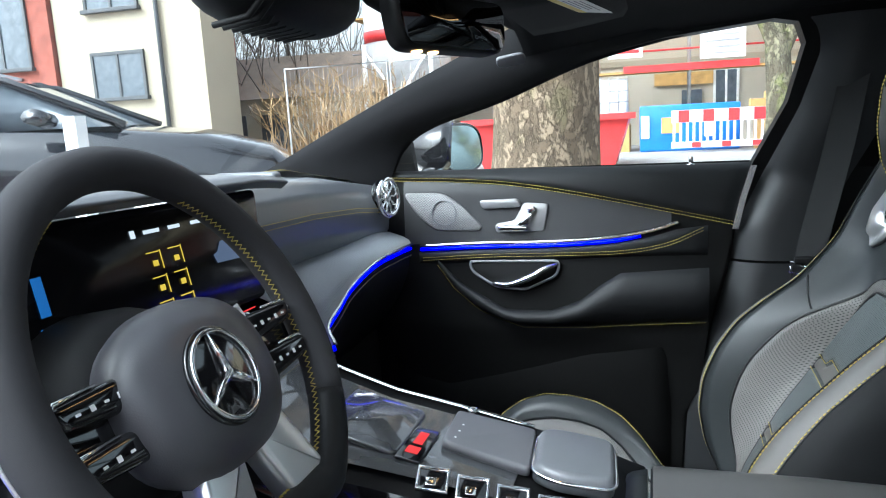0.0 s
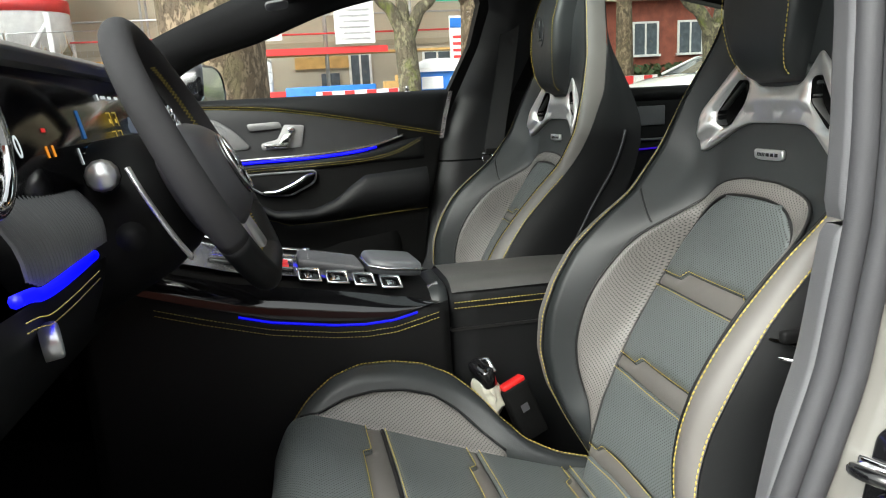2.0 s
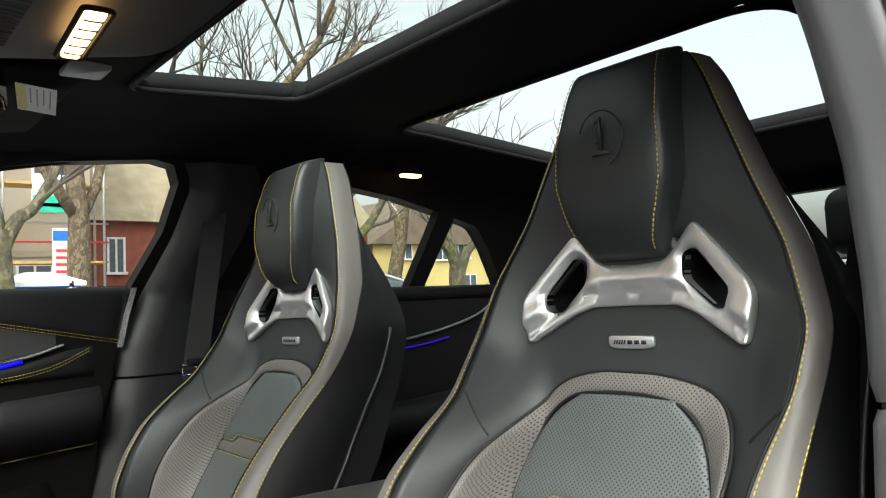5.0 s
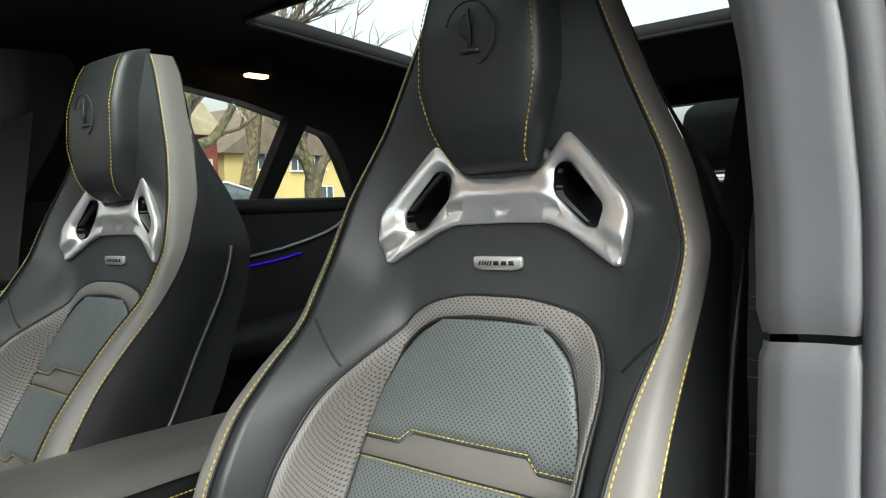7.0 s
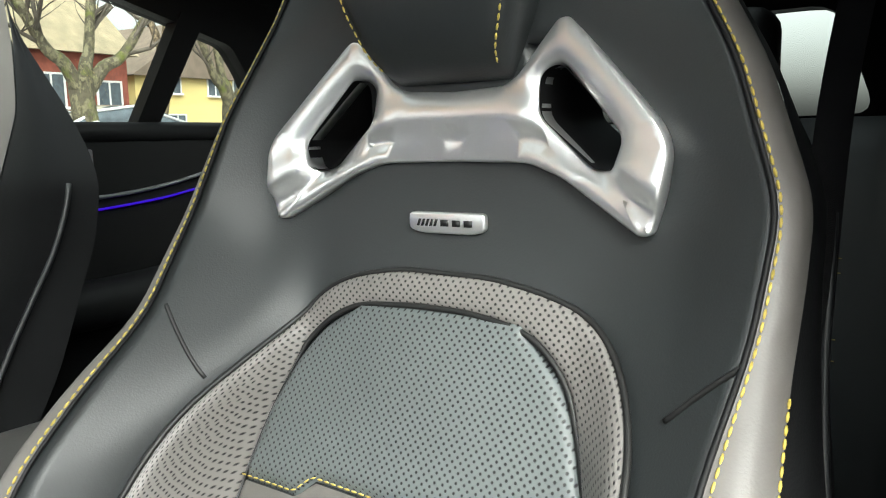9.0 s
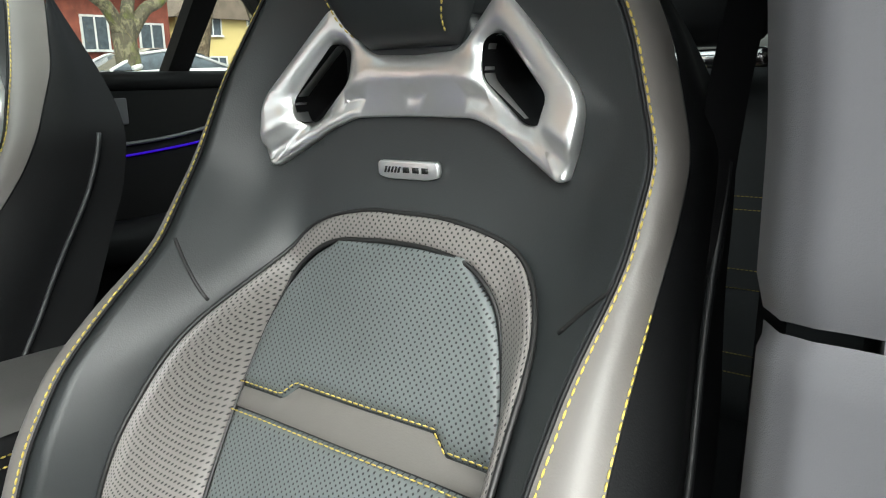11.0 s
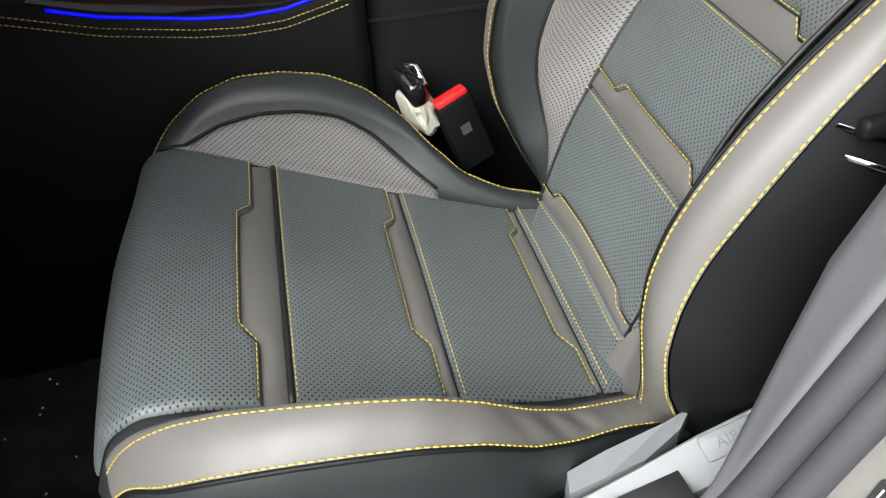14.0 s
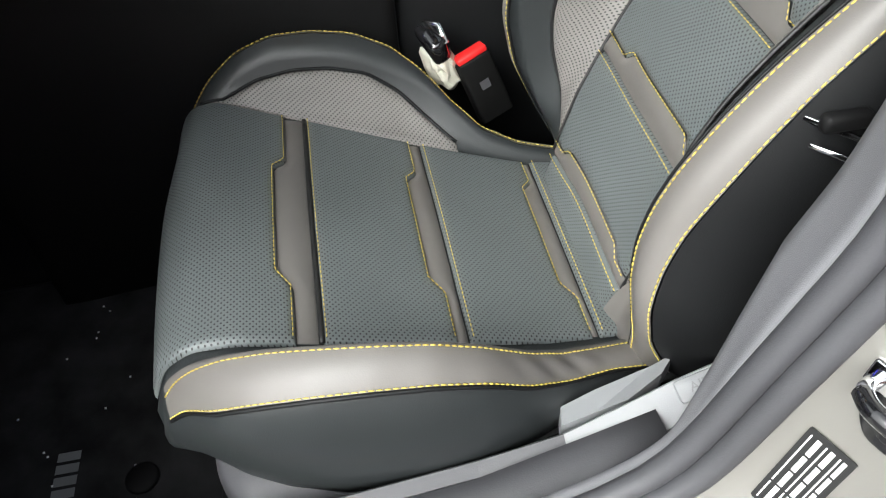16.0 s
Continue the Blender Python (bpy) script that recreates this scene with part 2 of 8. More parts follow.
def loft(rings, closed=True, caps=True):
    n = len(rings[0])
    verts = [Vector(v) for r in rings for v in r]
    faces = []
    for j in range(len(rings) - 1):
        for i in range(n if closed else n - 1):
            k = (i + 1) % n
            faces.append([j * n + i, j * n + k, (j + 1) * n + k, (j + 1) * n + i])
    if caps and closed:
        faces += [list(range(n))[::-1], [(len(rings) - 1) * n + i for i in range(n)]]
    return verts, faces


def tube(pts, r, n=8, closed=False, flat=1.0):
    """A round bar along points; r is a number or one radius a point."""
    pts = [Vector(p) for p in pts]
    m = len(pts)
    rings, up = [], None
    for i, p in enumerate(pts):
        a = pts[(i - 1) % m] if closed else pts[max(i - 1, 0)]
        b = pts[(i + 1) % m] if closed else pts[min(i + 1, m - 1)]
        d = (b - a).normalized()
        if up is None:
            up = d.orthogonal().normalized() if abs(d.z) > 0.9 else Vector((0, 0, 1))
        side = d.cross(up).normalized()
        up = side.cross(d).normalized()
        q = r[i] if isinstance(r, (list, tuple)) else r
        rings.append([p + q * (math.cos(t) * side + flat * math.sin(t) * up) for t in (2 * math.pi * k / n for k in range(n))])
    if closed:
        rings.append(rings[0])
        return loft(rings, caps=False)
    return loft(rings)


def box(x0, x1, y0, y1, z0, z1, bevel=0.0, segs=2):
    bm = bmesh.new()
    bmesh.ops.create_cube(bm, size=1, matrix=Matrix.LocRotScale(((x0 + x1) / 2, (y0 + y1) / 2, (z0 + z1) / 2), None, (x1 - x0, y1 - y0, z1 - z0)))
    if bevel:
        bmesh.ops.bevel(bm, geom=bm.edges, offset=bevel, segments=segs, profile=0.5, affect="EDGES")
    return from_bm(bm)


def from_bm(bm):
    bm.verts.index_update()
    geo = [v.co.copy() for v in bm.verts], [[v.index for v in f.verts] for f in bm.faces]
    bm.free()
    return geo


def prism(outline, m, depth, bevel=0.0, segs=2):
    """A flat outline (x, y) given depth along z from 0 to depth, bevelled, and placed by the matrix m."""
    bm = bmesh.new()
    low = [bm.verts.new((x, y, 0)) for x, y in outline]
    f = bm.faces.new(low)
    if f.normal.z > 0 or f.calc_area() and (f.normal_update() or f.normal.z > 0):
        f.normal_flip()
    res = bmesh.ops.extrude_face_region(bm, geom=[f])
    top = [v for v in res["geom"] if isinstance(v, bmesh.types.BMVert)]
    bmesh.ops.translate(bm, verts=top, vec=(0, 0, depth))
    bmesh.ops.recalc_face_normals(bm, faces=bm.faces)
    if bevel:
        es = [e for e in bm.edges if all(abs(v.co.z - depth) < 1e-6 for v in e.verts)]
        bmesh.ops.bevel(bm, geom=es, offset=bevel, segments=segs, profile=0.5, affect="EDGES")
    return moved(from_bm(bm), m)


def rounded(pts, r, n=4):
    """A polygon with its corners rounded."""
    out, m = [], len(pts)
    for i, p in enumerate(pts):
        p, a, b = Vector(p), Vector(pts[i - 1]), Vector(pts[(i + 1) % m])
        da, db = (a - p), (b - p)
        k = min(r, da.length * 0.45, db.length * 0.45)
        s, e = p + da.normalized() * k, p + db.normalized() * k
        for j in range(n + 1):
            t = j / n
            q = (1 - t) ** 2 * s + 2 * t * (1 - t) * p + t * t * e
            out.append((q.x, q.y))
    return out


def disc(center, axis, r, depth, n=32, bevel=0.0):
    m = Matrix.Translation(center) @ Vector(axis).to_track_quat("Z", "Y").to_matrix().to_4x4()
    return prism([(r * math.cos(2 * math.pi * k / n), r * math.sin(2 * math.pi * k / n)) for k in range(n)], m, depth, bevel)


def stitches(line, pitch=0.0062, long=0.0044, r=0.0008, normal=None):
    """Single thread stitches along a line of places."""
    pts = [Vector(p) for p in line]
    verts, faces = [], []
    acc = 0.0
    for a, b in zip(pts, pts[1:]):
        d = b - a
        L = d.length
        if L < 1e-9:
            continue
        d /= L
        t = -acc
        side = d.cross(Vector((0.31, 0.52, 0.79))).normalized()
        up = side.cross(d)
        while t + pitch <= L:
            t += pitch
            c = a + d * t
            k = len(verts)
            for e, w in ((-0.5, 0.55), (0.0, 1.0), (0.5, 0.55)):
                for s1, s2 in ((1, 0), (0, 1), (-1, 0), (0, -1)):
                    verts.append(c + d * e * long + (side * s1 + up * s2) * r * w)
            for q in (0, 4):
                for i in range(4):
                    j = (i + 1) % 4
                    faces.append([k + q + i, k + q + j, k + q + 4 + j, k + q + 4 + i])
            faces += [[k + 3, k + 2, k + 1, k], [k + 8, k + 9, k + 10, k + 11]]
        acc = L - t
    return verts, faces


def text_mesh(body, size, m, depth=0.0006):
    """Raised lettering in the built-in font, lying in the plane of the matrix m."""
    cu = bpy.data.curves.new("lettering", "FONT")
    cu.body, cu.size, cu.extrude, cu.align_x, cu.align_y = body, size, depth, "CENTER", "CENTER"
    ob = bpy.data.objects.new("lettering", cu)
    me = ob.to_mesh()
    geo = [v.co.copy() for v in me.vertices], [list(p.vertices) for p in me.polygons]
    ob.to_mesh_clear()
    bpy.data.objects.remove(ob)
    bpy.data.curves.remove(cu)
    return moved(geo, m)


def laid(geo, across, along):
    """Lay the weave of a panel flat: across(v) and along(v) give its two directions in metres."""
    return geo[0], geo[1], [(across(v), along(v)) for v in geo[0]]


# ---- front seats ----
SEAT_X = -0.37


def seam_line(rows):
    """A sewn line that runs up the seat: rows (height or depth, across, out), as two smooth functions."""
    return smooth_table([(r[0], r[1]) for r in rows]), smooth_table([(r[0], r[2]) for r in rows])


back_y = smooth_table([(0.44, 0.25), (0.50, 0.222), (0.56, 0.208), (0.66, 0.165), (0.765, 0.092), (0.84, 0.052), (0.885, 0.028), (0.95, 0.002), (1.0, -0.008), (1.06, -0.006), (1.14, 0.0), (1.2, -0.005), (1.27, -0.02), (1.3, -0.03)])
# the backrest's sewn lines at each height, from the door side across: edge, bolster seam, centre panel's edge
BACK_LINES = [
    seam_line([(0.44, -0.19, 0.235), (0.5, -0.197, 0.238), (0.554, -0.204, 0.249), (0.6, -0.203, 0.256), (0.64, -0.2, 0.255), (0.68, -0.201, 0.248), (0.72, -0.204, 0.235), (0.763, -0.203, 0.208), (0.806, -0.2, 0.171), (0.855, -0.203, 0.128), (0.908, -0.213, 0.079), (0.97, -0.218, 0.047), (1.048, -0.19, 0.018), (1.124, -0.147, -0.01), (1.2, -0.113, -0.024), (1.25, -0.092, -0.032), (1.28, -0.075, -0.036), (1.3, -0.055, -0.04)]),
    seam_line([(0.44, -0.155, 0.235), (0.53, -0.16, 0.215), (0.56, -0.17, 0.212), (0.59, -0.177, 0.216), (0.624, -0.181, 0.222), (0.668, -0.182, 0.222), (0.711, -0.18, 0.21), (0.753, -0.177, 0.187), (0.793, -0.173, 0.153), (0.826, -0.168, 0.118), (0.852, -0.16, 0.082), (0.893, -0.155, 0.045), (0.93, -0.155, 0.022), (0.976, -0.16, 0.012), (1.048, -0.14, 0.003), (1.124, -0.1, -0.003), (1.2, -0.08, -0.01), (1.3, -0.04, -0.033)]),
    seam_line([(0.44, -0.135, 0.243), (0.524, -0.144, 0.22), (0.579, -0.149, 0.204), (0.632, -0.152, 0.182), (0.683, -0.152, 0.154), (0.731, -0.148, 0.124), (0.765, -0.142, 0.098), (0.807, -0.129, 0.072), (0.84, -0.11, 0.05), (0.87, -0.1, 0.035), (0.93, -0.1, 0.013), (0.976, -0.1, 0.0), (1.048, -0.09, -0.005), (1.124, -0.06, -0.001), (1.2, -0.05, -0.006), (1.3, -0.025, -0.031)]),
    seam_line([(0.44, 0.092, 0.248), (0.524, 0.1, 0.222), (0.579, 0.107, 0.203), (0.632, 0.115, 0.174), (0.683, 0.122, 0.143), (0.731, 0.128, 0.11), (0.778, 0.13, 0.08), (0.823, 0.123, 0.053), (0.859, 0.107, 0.033), (0.93, 0.1, 0.013), (0.976, 0.1, 0.002), (1.048, 0.09, -0.003), (1.124, 0.06, -0.001), (1.2, 0.05, -0.006), (1.3, 0.025, -0.031)]),
    seam_line([(0.44, 0.112, 0.238), (0.53, 0.115, 0.217), (0.56, 0.138, 0.212), (0.59, 0.152, 0.219), (0.624, 0.159, 0.226), (0.668, 0.162, 0.226), (0.711, 0.161, 0.215), (0.753, 0.159, 0.194), (0.793, 0.156, 0.163), (0.826, 0.148, 0.125), (0.857, 0.142, 0.085), (0.893, 0.145, 0.05), (0.93, 0.15, 0.024), (0.976, 0.152, 0.013), (1.048, 0.135, 0.004), (1.124, 0.1, -0.003), (1.2, 0.085, -0.01), (1.3, 0.05, -0.033)]),
    seam_line([(0.44, 0.138, 0.2), (0.471, 0.144, 0.212), (0.529, 0.16, 0.243), (0.587, 0.172, 0.268), (0.645, 0.18, 0.278), (0.703, 0.182, 0.271), (0.758, 0.183, 0.249), (0.808, 0.186, 0.216), (0.849, 0.187, 0.17), (0.888, 0.187, 0.118), (0.92, 0.195, 0.09), (0.954, 0.202, 0.06), (1.027, 0.189, 0.03), (1.105, 0.156, -0.002), (1.197, 0.12, -0.022), (1.25, 0.1, -0.034), (1.28, 0.085, -0.038), (1.3, 0.065, -0.042)]),
]
# the second row of stitches, where the edge band turns to the flank: door side, tunnel side
BAND_LINES = [
    seam_line([(0.44, -0.225, 0.195), (0.5, -0.238, 0.225), (0.55, -0.25, 0.248), (0.6, -0.25, 0.257), (0.64, -0.244, 0.25), (0.68, -0.242, 0.237), (0.72, -0.243, 0.217), (0.76, -0.241, 0.192), (0.8, -0.238, 0.163), (0.845, -0.233, 0.118), (0.885, -0.23, 0.075), (0.93, -0.231, 0.04), (0.97, -0.231, 0.018), (1.048, -0.199, -0.026), (1.124, -0.155, -0.052), (1.2, -0.121, -0.065), (1.25, -0.1, -0.072), (1.3, -0.065, -0.075)]),
    seam_line([(0.44, 0.165, 0.18), (0.5, 0.178, 0.215), (0.587, 0.2, 0.258), (0.645, 0.207, 0.268), (0.703, 0.209, 0.262), (0.758, 0.21, 0.24), (0.808, 0.212, 0.205), (0.849, 0.209, 0.158), (0.888, 0.203, 0.103), (0.954, 0.216, 0.044), (1.027, 0.208, 0.006), (1.105, 0.176, -0.025), (1.197, 0.142, -0.044), (1.25, 0.122, -0.054), (1.3, 0.085, -0.06)]),
]


def section(knots):
    """A smooth curve through a few (across, out) knots with no overshoot between them."""
    x, y = np.array([k[0] for k in knots]), np.array([k[1] for k in knots])
    h, s = np.diff(x), np.diff(y) / np.diff(x)
    m = np.zeros(len(x))
    for i in range(1, len(x) - 1):
        if s[i - 1] * s[i] > 0:
            a, b = 2 * h[i] + h[i - 1], h[i] + 2 * h[i - 1]
            m[i] = (a + b) / (a / s[i - 1] + b / s[i])
    m[0], m[-1] = s[0], s[-1]
    def at(u):
        i = int(np.clip(np.searchsorted(x, u) - 1, 0, len(h) - 1))
        t = (u - x[i]) / h[i]
        if t < 0:
            return y[0] + m[0] * (u - x[0])
        if t > 1:
            return y[-1] + m[-1] * (u - x[-1])
        return float((1 + 2 * t) * (1 - t) ** 2 * y[i] + t * (1 - t) ** 2 * h[i] * m[i] + t * t * (3 - 2 * t) * y[i + 1] + t * t * (t - 1) * h[i] * m[i + 1])
    return at


@functools.lru_cache(None)
def back_section(z):
    knots = [(f(z), g(z)) for f, g in BACK_LINES]
    return section(knots[:3] + [(0.0, back_y(z))] + knots[3:])


def back_at(u, z, out=0.0):
    """The front face of the backrest at u across and z up; out lifts along its normal."""
    z = round(z, 5)
    y = back_section(z)(u)
    if not out:
        return Vector((SEAT_X + u, y, z))
    e = 0.004
    du = (back_section(z)(u + e) - back_section(z)(u - e)) / (2 * e)
    dz = (back_section(round(z + e, 5))(u) - back_section(round(z - e, 5))(u)) / (2 * e)
    return Vector((SEAT_X + u, y, z)) + Vector((-du, 1, -dz)).normalized() * out


def back_edge(z, sgn):
    return BACK_LINES[0 if sgn < 0 else 5][0](z)


HOLE = [(0.059, 1.066), (0.057, 1.018), (0.102, 0.975), (0.127, 0.974), (0.133, 1.010), (0.086, 1.070)]


def inside(p, poly):
    hit, n = False, len(poly)
    for i in range(n):
        (x0, y0), (x1, y1) = poly[i], poly[(i + 1) % n]
        if (y0 > p[1]) != (y1 > p[1]) and p[0] < (x1 - x0) * (p[1] - y0) / (y1 - y0) + x0:
            hit = not hit
    return hit


def back_shell():
    """Front face, sides and hard back of the backrest as one body, with the two openings cut through."""
    cols, zs = 61, np.linspace(0.45, 1.282, 90)
    rows = []
    for z in zs:
        lo, hi = back_edge(z, -1), back_edge(z, 1)
        at = lambda k: lo + (hi - lo) * k / (cols - 1)
        front = [back_at(at(i), z) for i in range(cols)]
        deep = 0.085 + 0.05 * interp(z, [0.45, 0.9, 1.1, 1.3], [1, 0.6, 0.2, -0.4])
        yb = back_y(z) - deep
        rear = [Vector((SEAT_X + at(i) * 0.95, yb + 0.035 * abs(2 * i / (cols - 1) - 1) ** 4, z)) for i in range(cols)]
        rows.append((front, rear))
    n = cols
    verts = [v for f, r in rows for v in f + r]
    faces = []
    cut = set()
    for j in range(len(zs) - 1):
        for i in range(cols - 1):
            c = sum((rows[j + a][0][i + b] for a in (0, 1) for b in (0, 1)), Vector()) / 4
            if inside((abs(c.x - SEAT_X), c.z), HOLE):
                cut.add((i, j))
    at = lambda i, j, s: j * 2 * n + s * n + i
    for j in range(len(zs) - 1):
        for i in range(cols - 1):
            if (i, j) not in cut:
                faces.append([at(i, j, 0), at(i, j + 1, 0), at(i + 1, j + 1, 0), at(i + 1, j, 0)])
                faces.append([at(i + 1, j, 1), at(i + 1, j + 1, 1), at(i, j + 1, 1), at(i, j, 1)])
            else:
                for di, dj, a, b in ((-1, 0, (0, 0), (0, 1)), (1, 0, (1, 1), (1, 0)), (0, -1, (1, 0), (0, 0)), (0, 1, (0, 1), (1, 1))):
                    if (i + di, j + dj) not in cut:
                        faces.append([at(i + a[0], j + a[1], 0), at(i + b[0], j + b[1], 0), at(i + b[0], j + b[1], 1), at(i + a[0], j + a[1], 1)])
        faces.append([at(0, j, 1), at(0, j + 1, 1), at(0, j + 1, 0), at(0, j, 0)])
        faces.append([at(n - 1, j, 0), at(n - 1, j + 1, 0), at(n - 1, j + 1, 1), at(n - 1, j, 1)])
    top = len(zs) - 1
    for i in range(cols - 1):
        faces.append([at(i, top, 0), at(i, top, 1), at(i + 1, top, 1), at(i + 1, top, 0)])
        faces.append([at(i + 1, 0, 0), at(i + 1, 0, 1), at(i, 0, 1), at(i, 0, 0)])
    return verts, faces


# outline of the centre panel and of its arched border, tunnel side and door side, as (across, height)
INNER_L = [(0.1, 0.5), (0.104, 0.556), (0.11, 0.605), (0.119, 0.66), (0.126, 0.715), (0.13, 0.77), (0.126, 0.81), (0.114, 0.845), (0.094, 0.871), (0.066, 0.8865), (0.03, 0.8905), (0.0, 0.8915)]
OUTER_L = [(0.106, 0.525), (0.136, 0.557), (0.154, 0.595), (0.1615, 0.65), (0.161, 0.711), (0.158, 0.765), (0.152, 0.81), (0.14, 0.843), (0.118, 0.876), (0.086, 0.902), (0.04, 0.9135), (0.0, 0.9145)]
INNER_R = [(0.142, 0.5), (0.147, 0.556), (0.151, 0.605), (0.153, 0.66), (0.15, 0.715), (0.142, 0.765), (0.134, 0.8), (0.12, 0.835), (0.102, 0.862), (0.076, 0.882), (0.038, 0.89)]
OUTER_R = [(0.15, 0.525), (0.168, 0.557), (0.178, 0.595), (0.182, 0.65), (0.18, 0.711), (0.176, 0.765), (0.171, 0.806), (0.163, 0.843), (0.142, 0.876), (0.108, 0.9), (0.052, 0.9125)]
half_l, half_r = [smooth_table([(0.43, side[0][0] - 0.006)] + [(z, u) for u, z in side if z < 0.8895]) for side in (INNER_L, INNER_R)]


def pan_edge(s, z):
    """Across the centre panel at height z, from edge to edge."""
    w = 2 * s - 1
    return w * ((half_l if w > 0 else half_r)(z) - 0.002)


# steps of the crosswise stripes on the backrest: height, then where the raised middle begins and ends
BACK_STRIPES = [(0.521, -0.1, 0.062), (0.655, -0.1, 0.05), (0.774, -0.082, 0.062)]


def stripe_top(z0, a, b, u):
    return float(np.interp(u, [a - 0.014, a, b, b + 0.013], [z0 - 0.011, z0, z0, z0 - 0.011]))


# the cushion's sewn lines at each depth, from the door side across
cush_z = smooth_table([(0.18, 0.44), (0.22, 0.443), (0.27, 0.456), (0.34, 0.478), (0.42, 0.504), (0.5, 0.53), (0.56, 0.55), (0.62, 0.572), (0.655, 0.579), (0.678, 0.573), (0.695, 0.556), (0.706, 0.53), (0.712, 0.5)])
CUSH_LINES = [
    seam_line([(0.18, -0.17, 0.446), (0.207, -0.178, 0.455), (0.267, -0.197, 0.482), (0.321, -0.218, 0.515), (0.363, -0.237, 0.554), (0.403, -0.249, 0.591), (0.446, -0.255, 0.616), (0.491, -0.254, 0.626), (0.538, -0.246, 0.625), (0.583, -0.233, 0.616), (0.626, -0.219, 0.599), (0.655, -0.21, 0.58), (0.68, -0.2, 0.552), (0.712, -0.192, 0.5)]),
    seam_line([(0.18, -0.155, 0.441), (0.24, -0.168, 0.452), (0.32, -0.178, 0.475), (0.42, -0.183, 0.507), (0.5, -0.186, 0.533), (0.56, -0.188, 0.553), (0.62, -0.188, 0.571), (0.66, -0.187, 0.572), (0.69, -0.183, 0.55), (0.712, -0.18, 0.5)]),
    seam_line([(0.18, 0.121, 0.446), (0.278, 0.126, 0.462), (0.354, 0.137, 0.484), (0.432, 0.151, 0.508), (0.512, 0.168, 0.533), (0.593, 0.187, 0.556), (0.65, 0.2, 0.573), (0.68, 0.2, 0.568), (0.712, 0.19, 0.5)]),
    seam_line([(0.18, 0.127, 0.452), (0.25, 0.132, 0.462), (0.3, 0.14, 0.474), (0.352, 0.152, 0.49), (0.385, 0.18, 0.518), (0.418, 0.203, 0.551), (0.456, 0.214, 0.578), (0.502, 0.2175, 0.591), (0.549, 0.218, 0.595), (0.595, 0.2145, 0.59), (0.635, 0.208, 0.575), (0.68, 0.203, 0.55), (0.712, 0.196, 0.5)]),
    seam_line([(0.18, 0.13, 0.462), (0.214, 0.135, 0.468), (0.268, 0.144, 0.481), (0.315, 0.159, 0.503), (0.351, 0.181, 0.537), (0.383, 0.203, 0.574), (0.421, 0.22, 0.606), (0.467, 0.229, 0.627), (0.518, 0.232, 0.636), (0.568, 0.232, 0.637), (0.614, 0.226, 0.624), (0.653, 0.215, 0.597), (0.68, 0.208, 0.565), (0.712, 0.2, 0.5)]),
]
CUSH_BANDS = [
    seam_line([(0.18, -0.21, 0.446), (0.208, -0.215, 0.455), (0.267, -0.227, 0.481), (0.321, -0.249, 0.509), (0.365, -0.269, 0.544), (0.407, -0.281, 0.579), (0.454, -0.287, 0.6), (0.503, -0.286, 0.606), (0.553, -0.28, 0.603), (0.604, -0.267, 0.588), (0.64, -0.251, 0.566), (0.673, -0.225, 0.538), (0.712, -0.2, 0.485)]),
    seam_line([(0.18, 0.155, 0.44), (0.268, 0.172, 0.46), (0.315, 0.188, 0.48), (0.351, 0.21, 0.513), (0.383, 0.231, 0.55), (0.421, 0.247, 0.582), (0.467, 0.256, 0.604), (0.518, 0.259, 0.613), (0.568, 0.258, 0.612), (0.614, 0.249, 0.597), (0.653, 0.233, 0.572), (0.712, 0.21, 0.49)]),
]


@functools.lru_cache(None)
def cush_section(y):
    k = [(f(y), g(y)) for f, g in CUSH_LINES]
    k[3] = (max(k[3][0], k[2][0] + 0.002), max(k[3][1], k[2][1] + 0.002))
    k[4] = (max(k[4][0], k[3][0] + 0.002), k[4][1])
    return section(k[:2] + [(0.0, cush_z(y) + 0.006)] + k[2:])


def cush_at(u, y, out=0.0):
    """The top face of the cushion at u across and y deep; out lifts along its normal."""
    y = round(y, 5)
    z = cush_section(y)(u)
    if not out:
        return Vector((SEAT_X + u, y, z))
    e = 0.004
    du = (cush_section(y)(u + e) - cush_section(y)(u - e)) / (2 * e)
    dy = (cush_section(round(y + e, 5))(u) - cush_section(round(y - e, 5))(u)) / (2 * e)
    return Vector((SEAT_X + u, y, z)) + Vector((-du, -dy, 1)).normalized() * out


def near_flat(y):
    return -CUSH_LINES[1][0](y)


def far_flat(y):
    return CUSH_LINES[2][0](y)


@functools.lru_cache(None)
def run_across(z):
    """True length across the backrest from its middle, as a table at height z."""
    us = np.linspace(-0.24, 0.24, 97)
    ys = np.array([back_section(z)(u) for u in us])
    way = np.concatenate([[0.0], np.cumsum(np.hypot(np.diff(us), np.diff(ys)))])
    return us, way - way[48]


def ACROSS(v):
    """Distance across the backrest, over its swell."""
    return float(np.interp(v.x - SEAT_X, *run_across(round(v.z, 2))))


DEEP_Y = np.linspace(0.18, 0.72, 55)
DEEP_WAY = np.concatenate([[0.0], np.cumsum(np.hypot(np.diff(DEEP_Y), np.diff([cush_z(q) for q in DEEP_Y])))])


def deep(v):
    """Distance along the cushion from its rear edge, over the front roll."""
    return float(np.interp(v.y, DEEP_Y, DEEP_WAY)) + 0.4 * min(0.0, v.z - cush_z(v.y)) * (v.y > 0.69)


UP_Z = np.linspace(0.4, 0.95, 56)
UP_WAY = np.concatenate([[0.0], np.cumsum(np.hypot(np.diff(UP_Z), np.diff([back_y(q) for q in UP_Z])))])


def ALONG(v):
    return float(np.interp(v.z, UP_Z, UP_WAY))


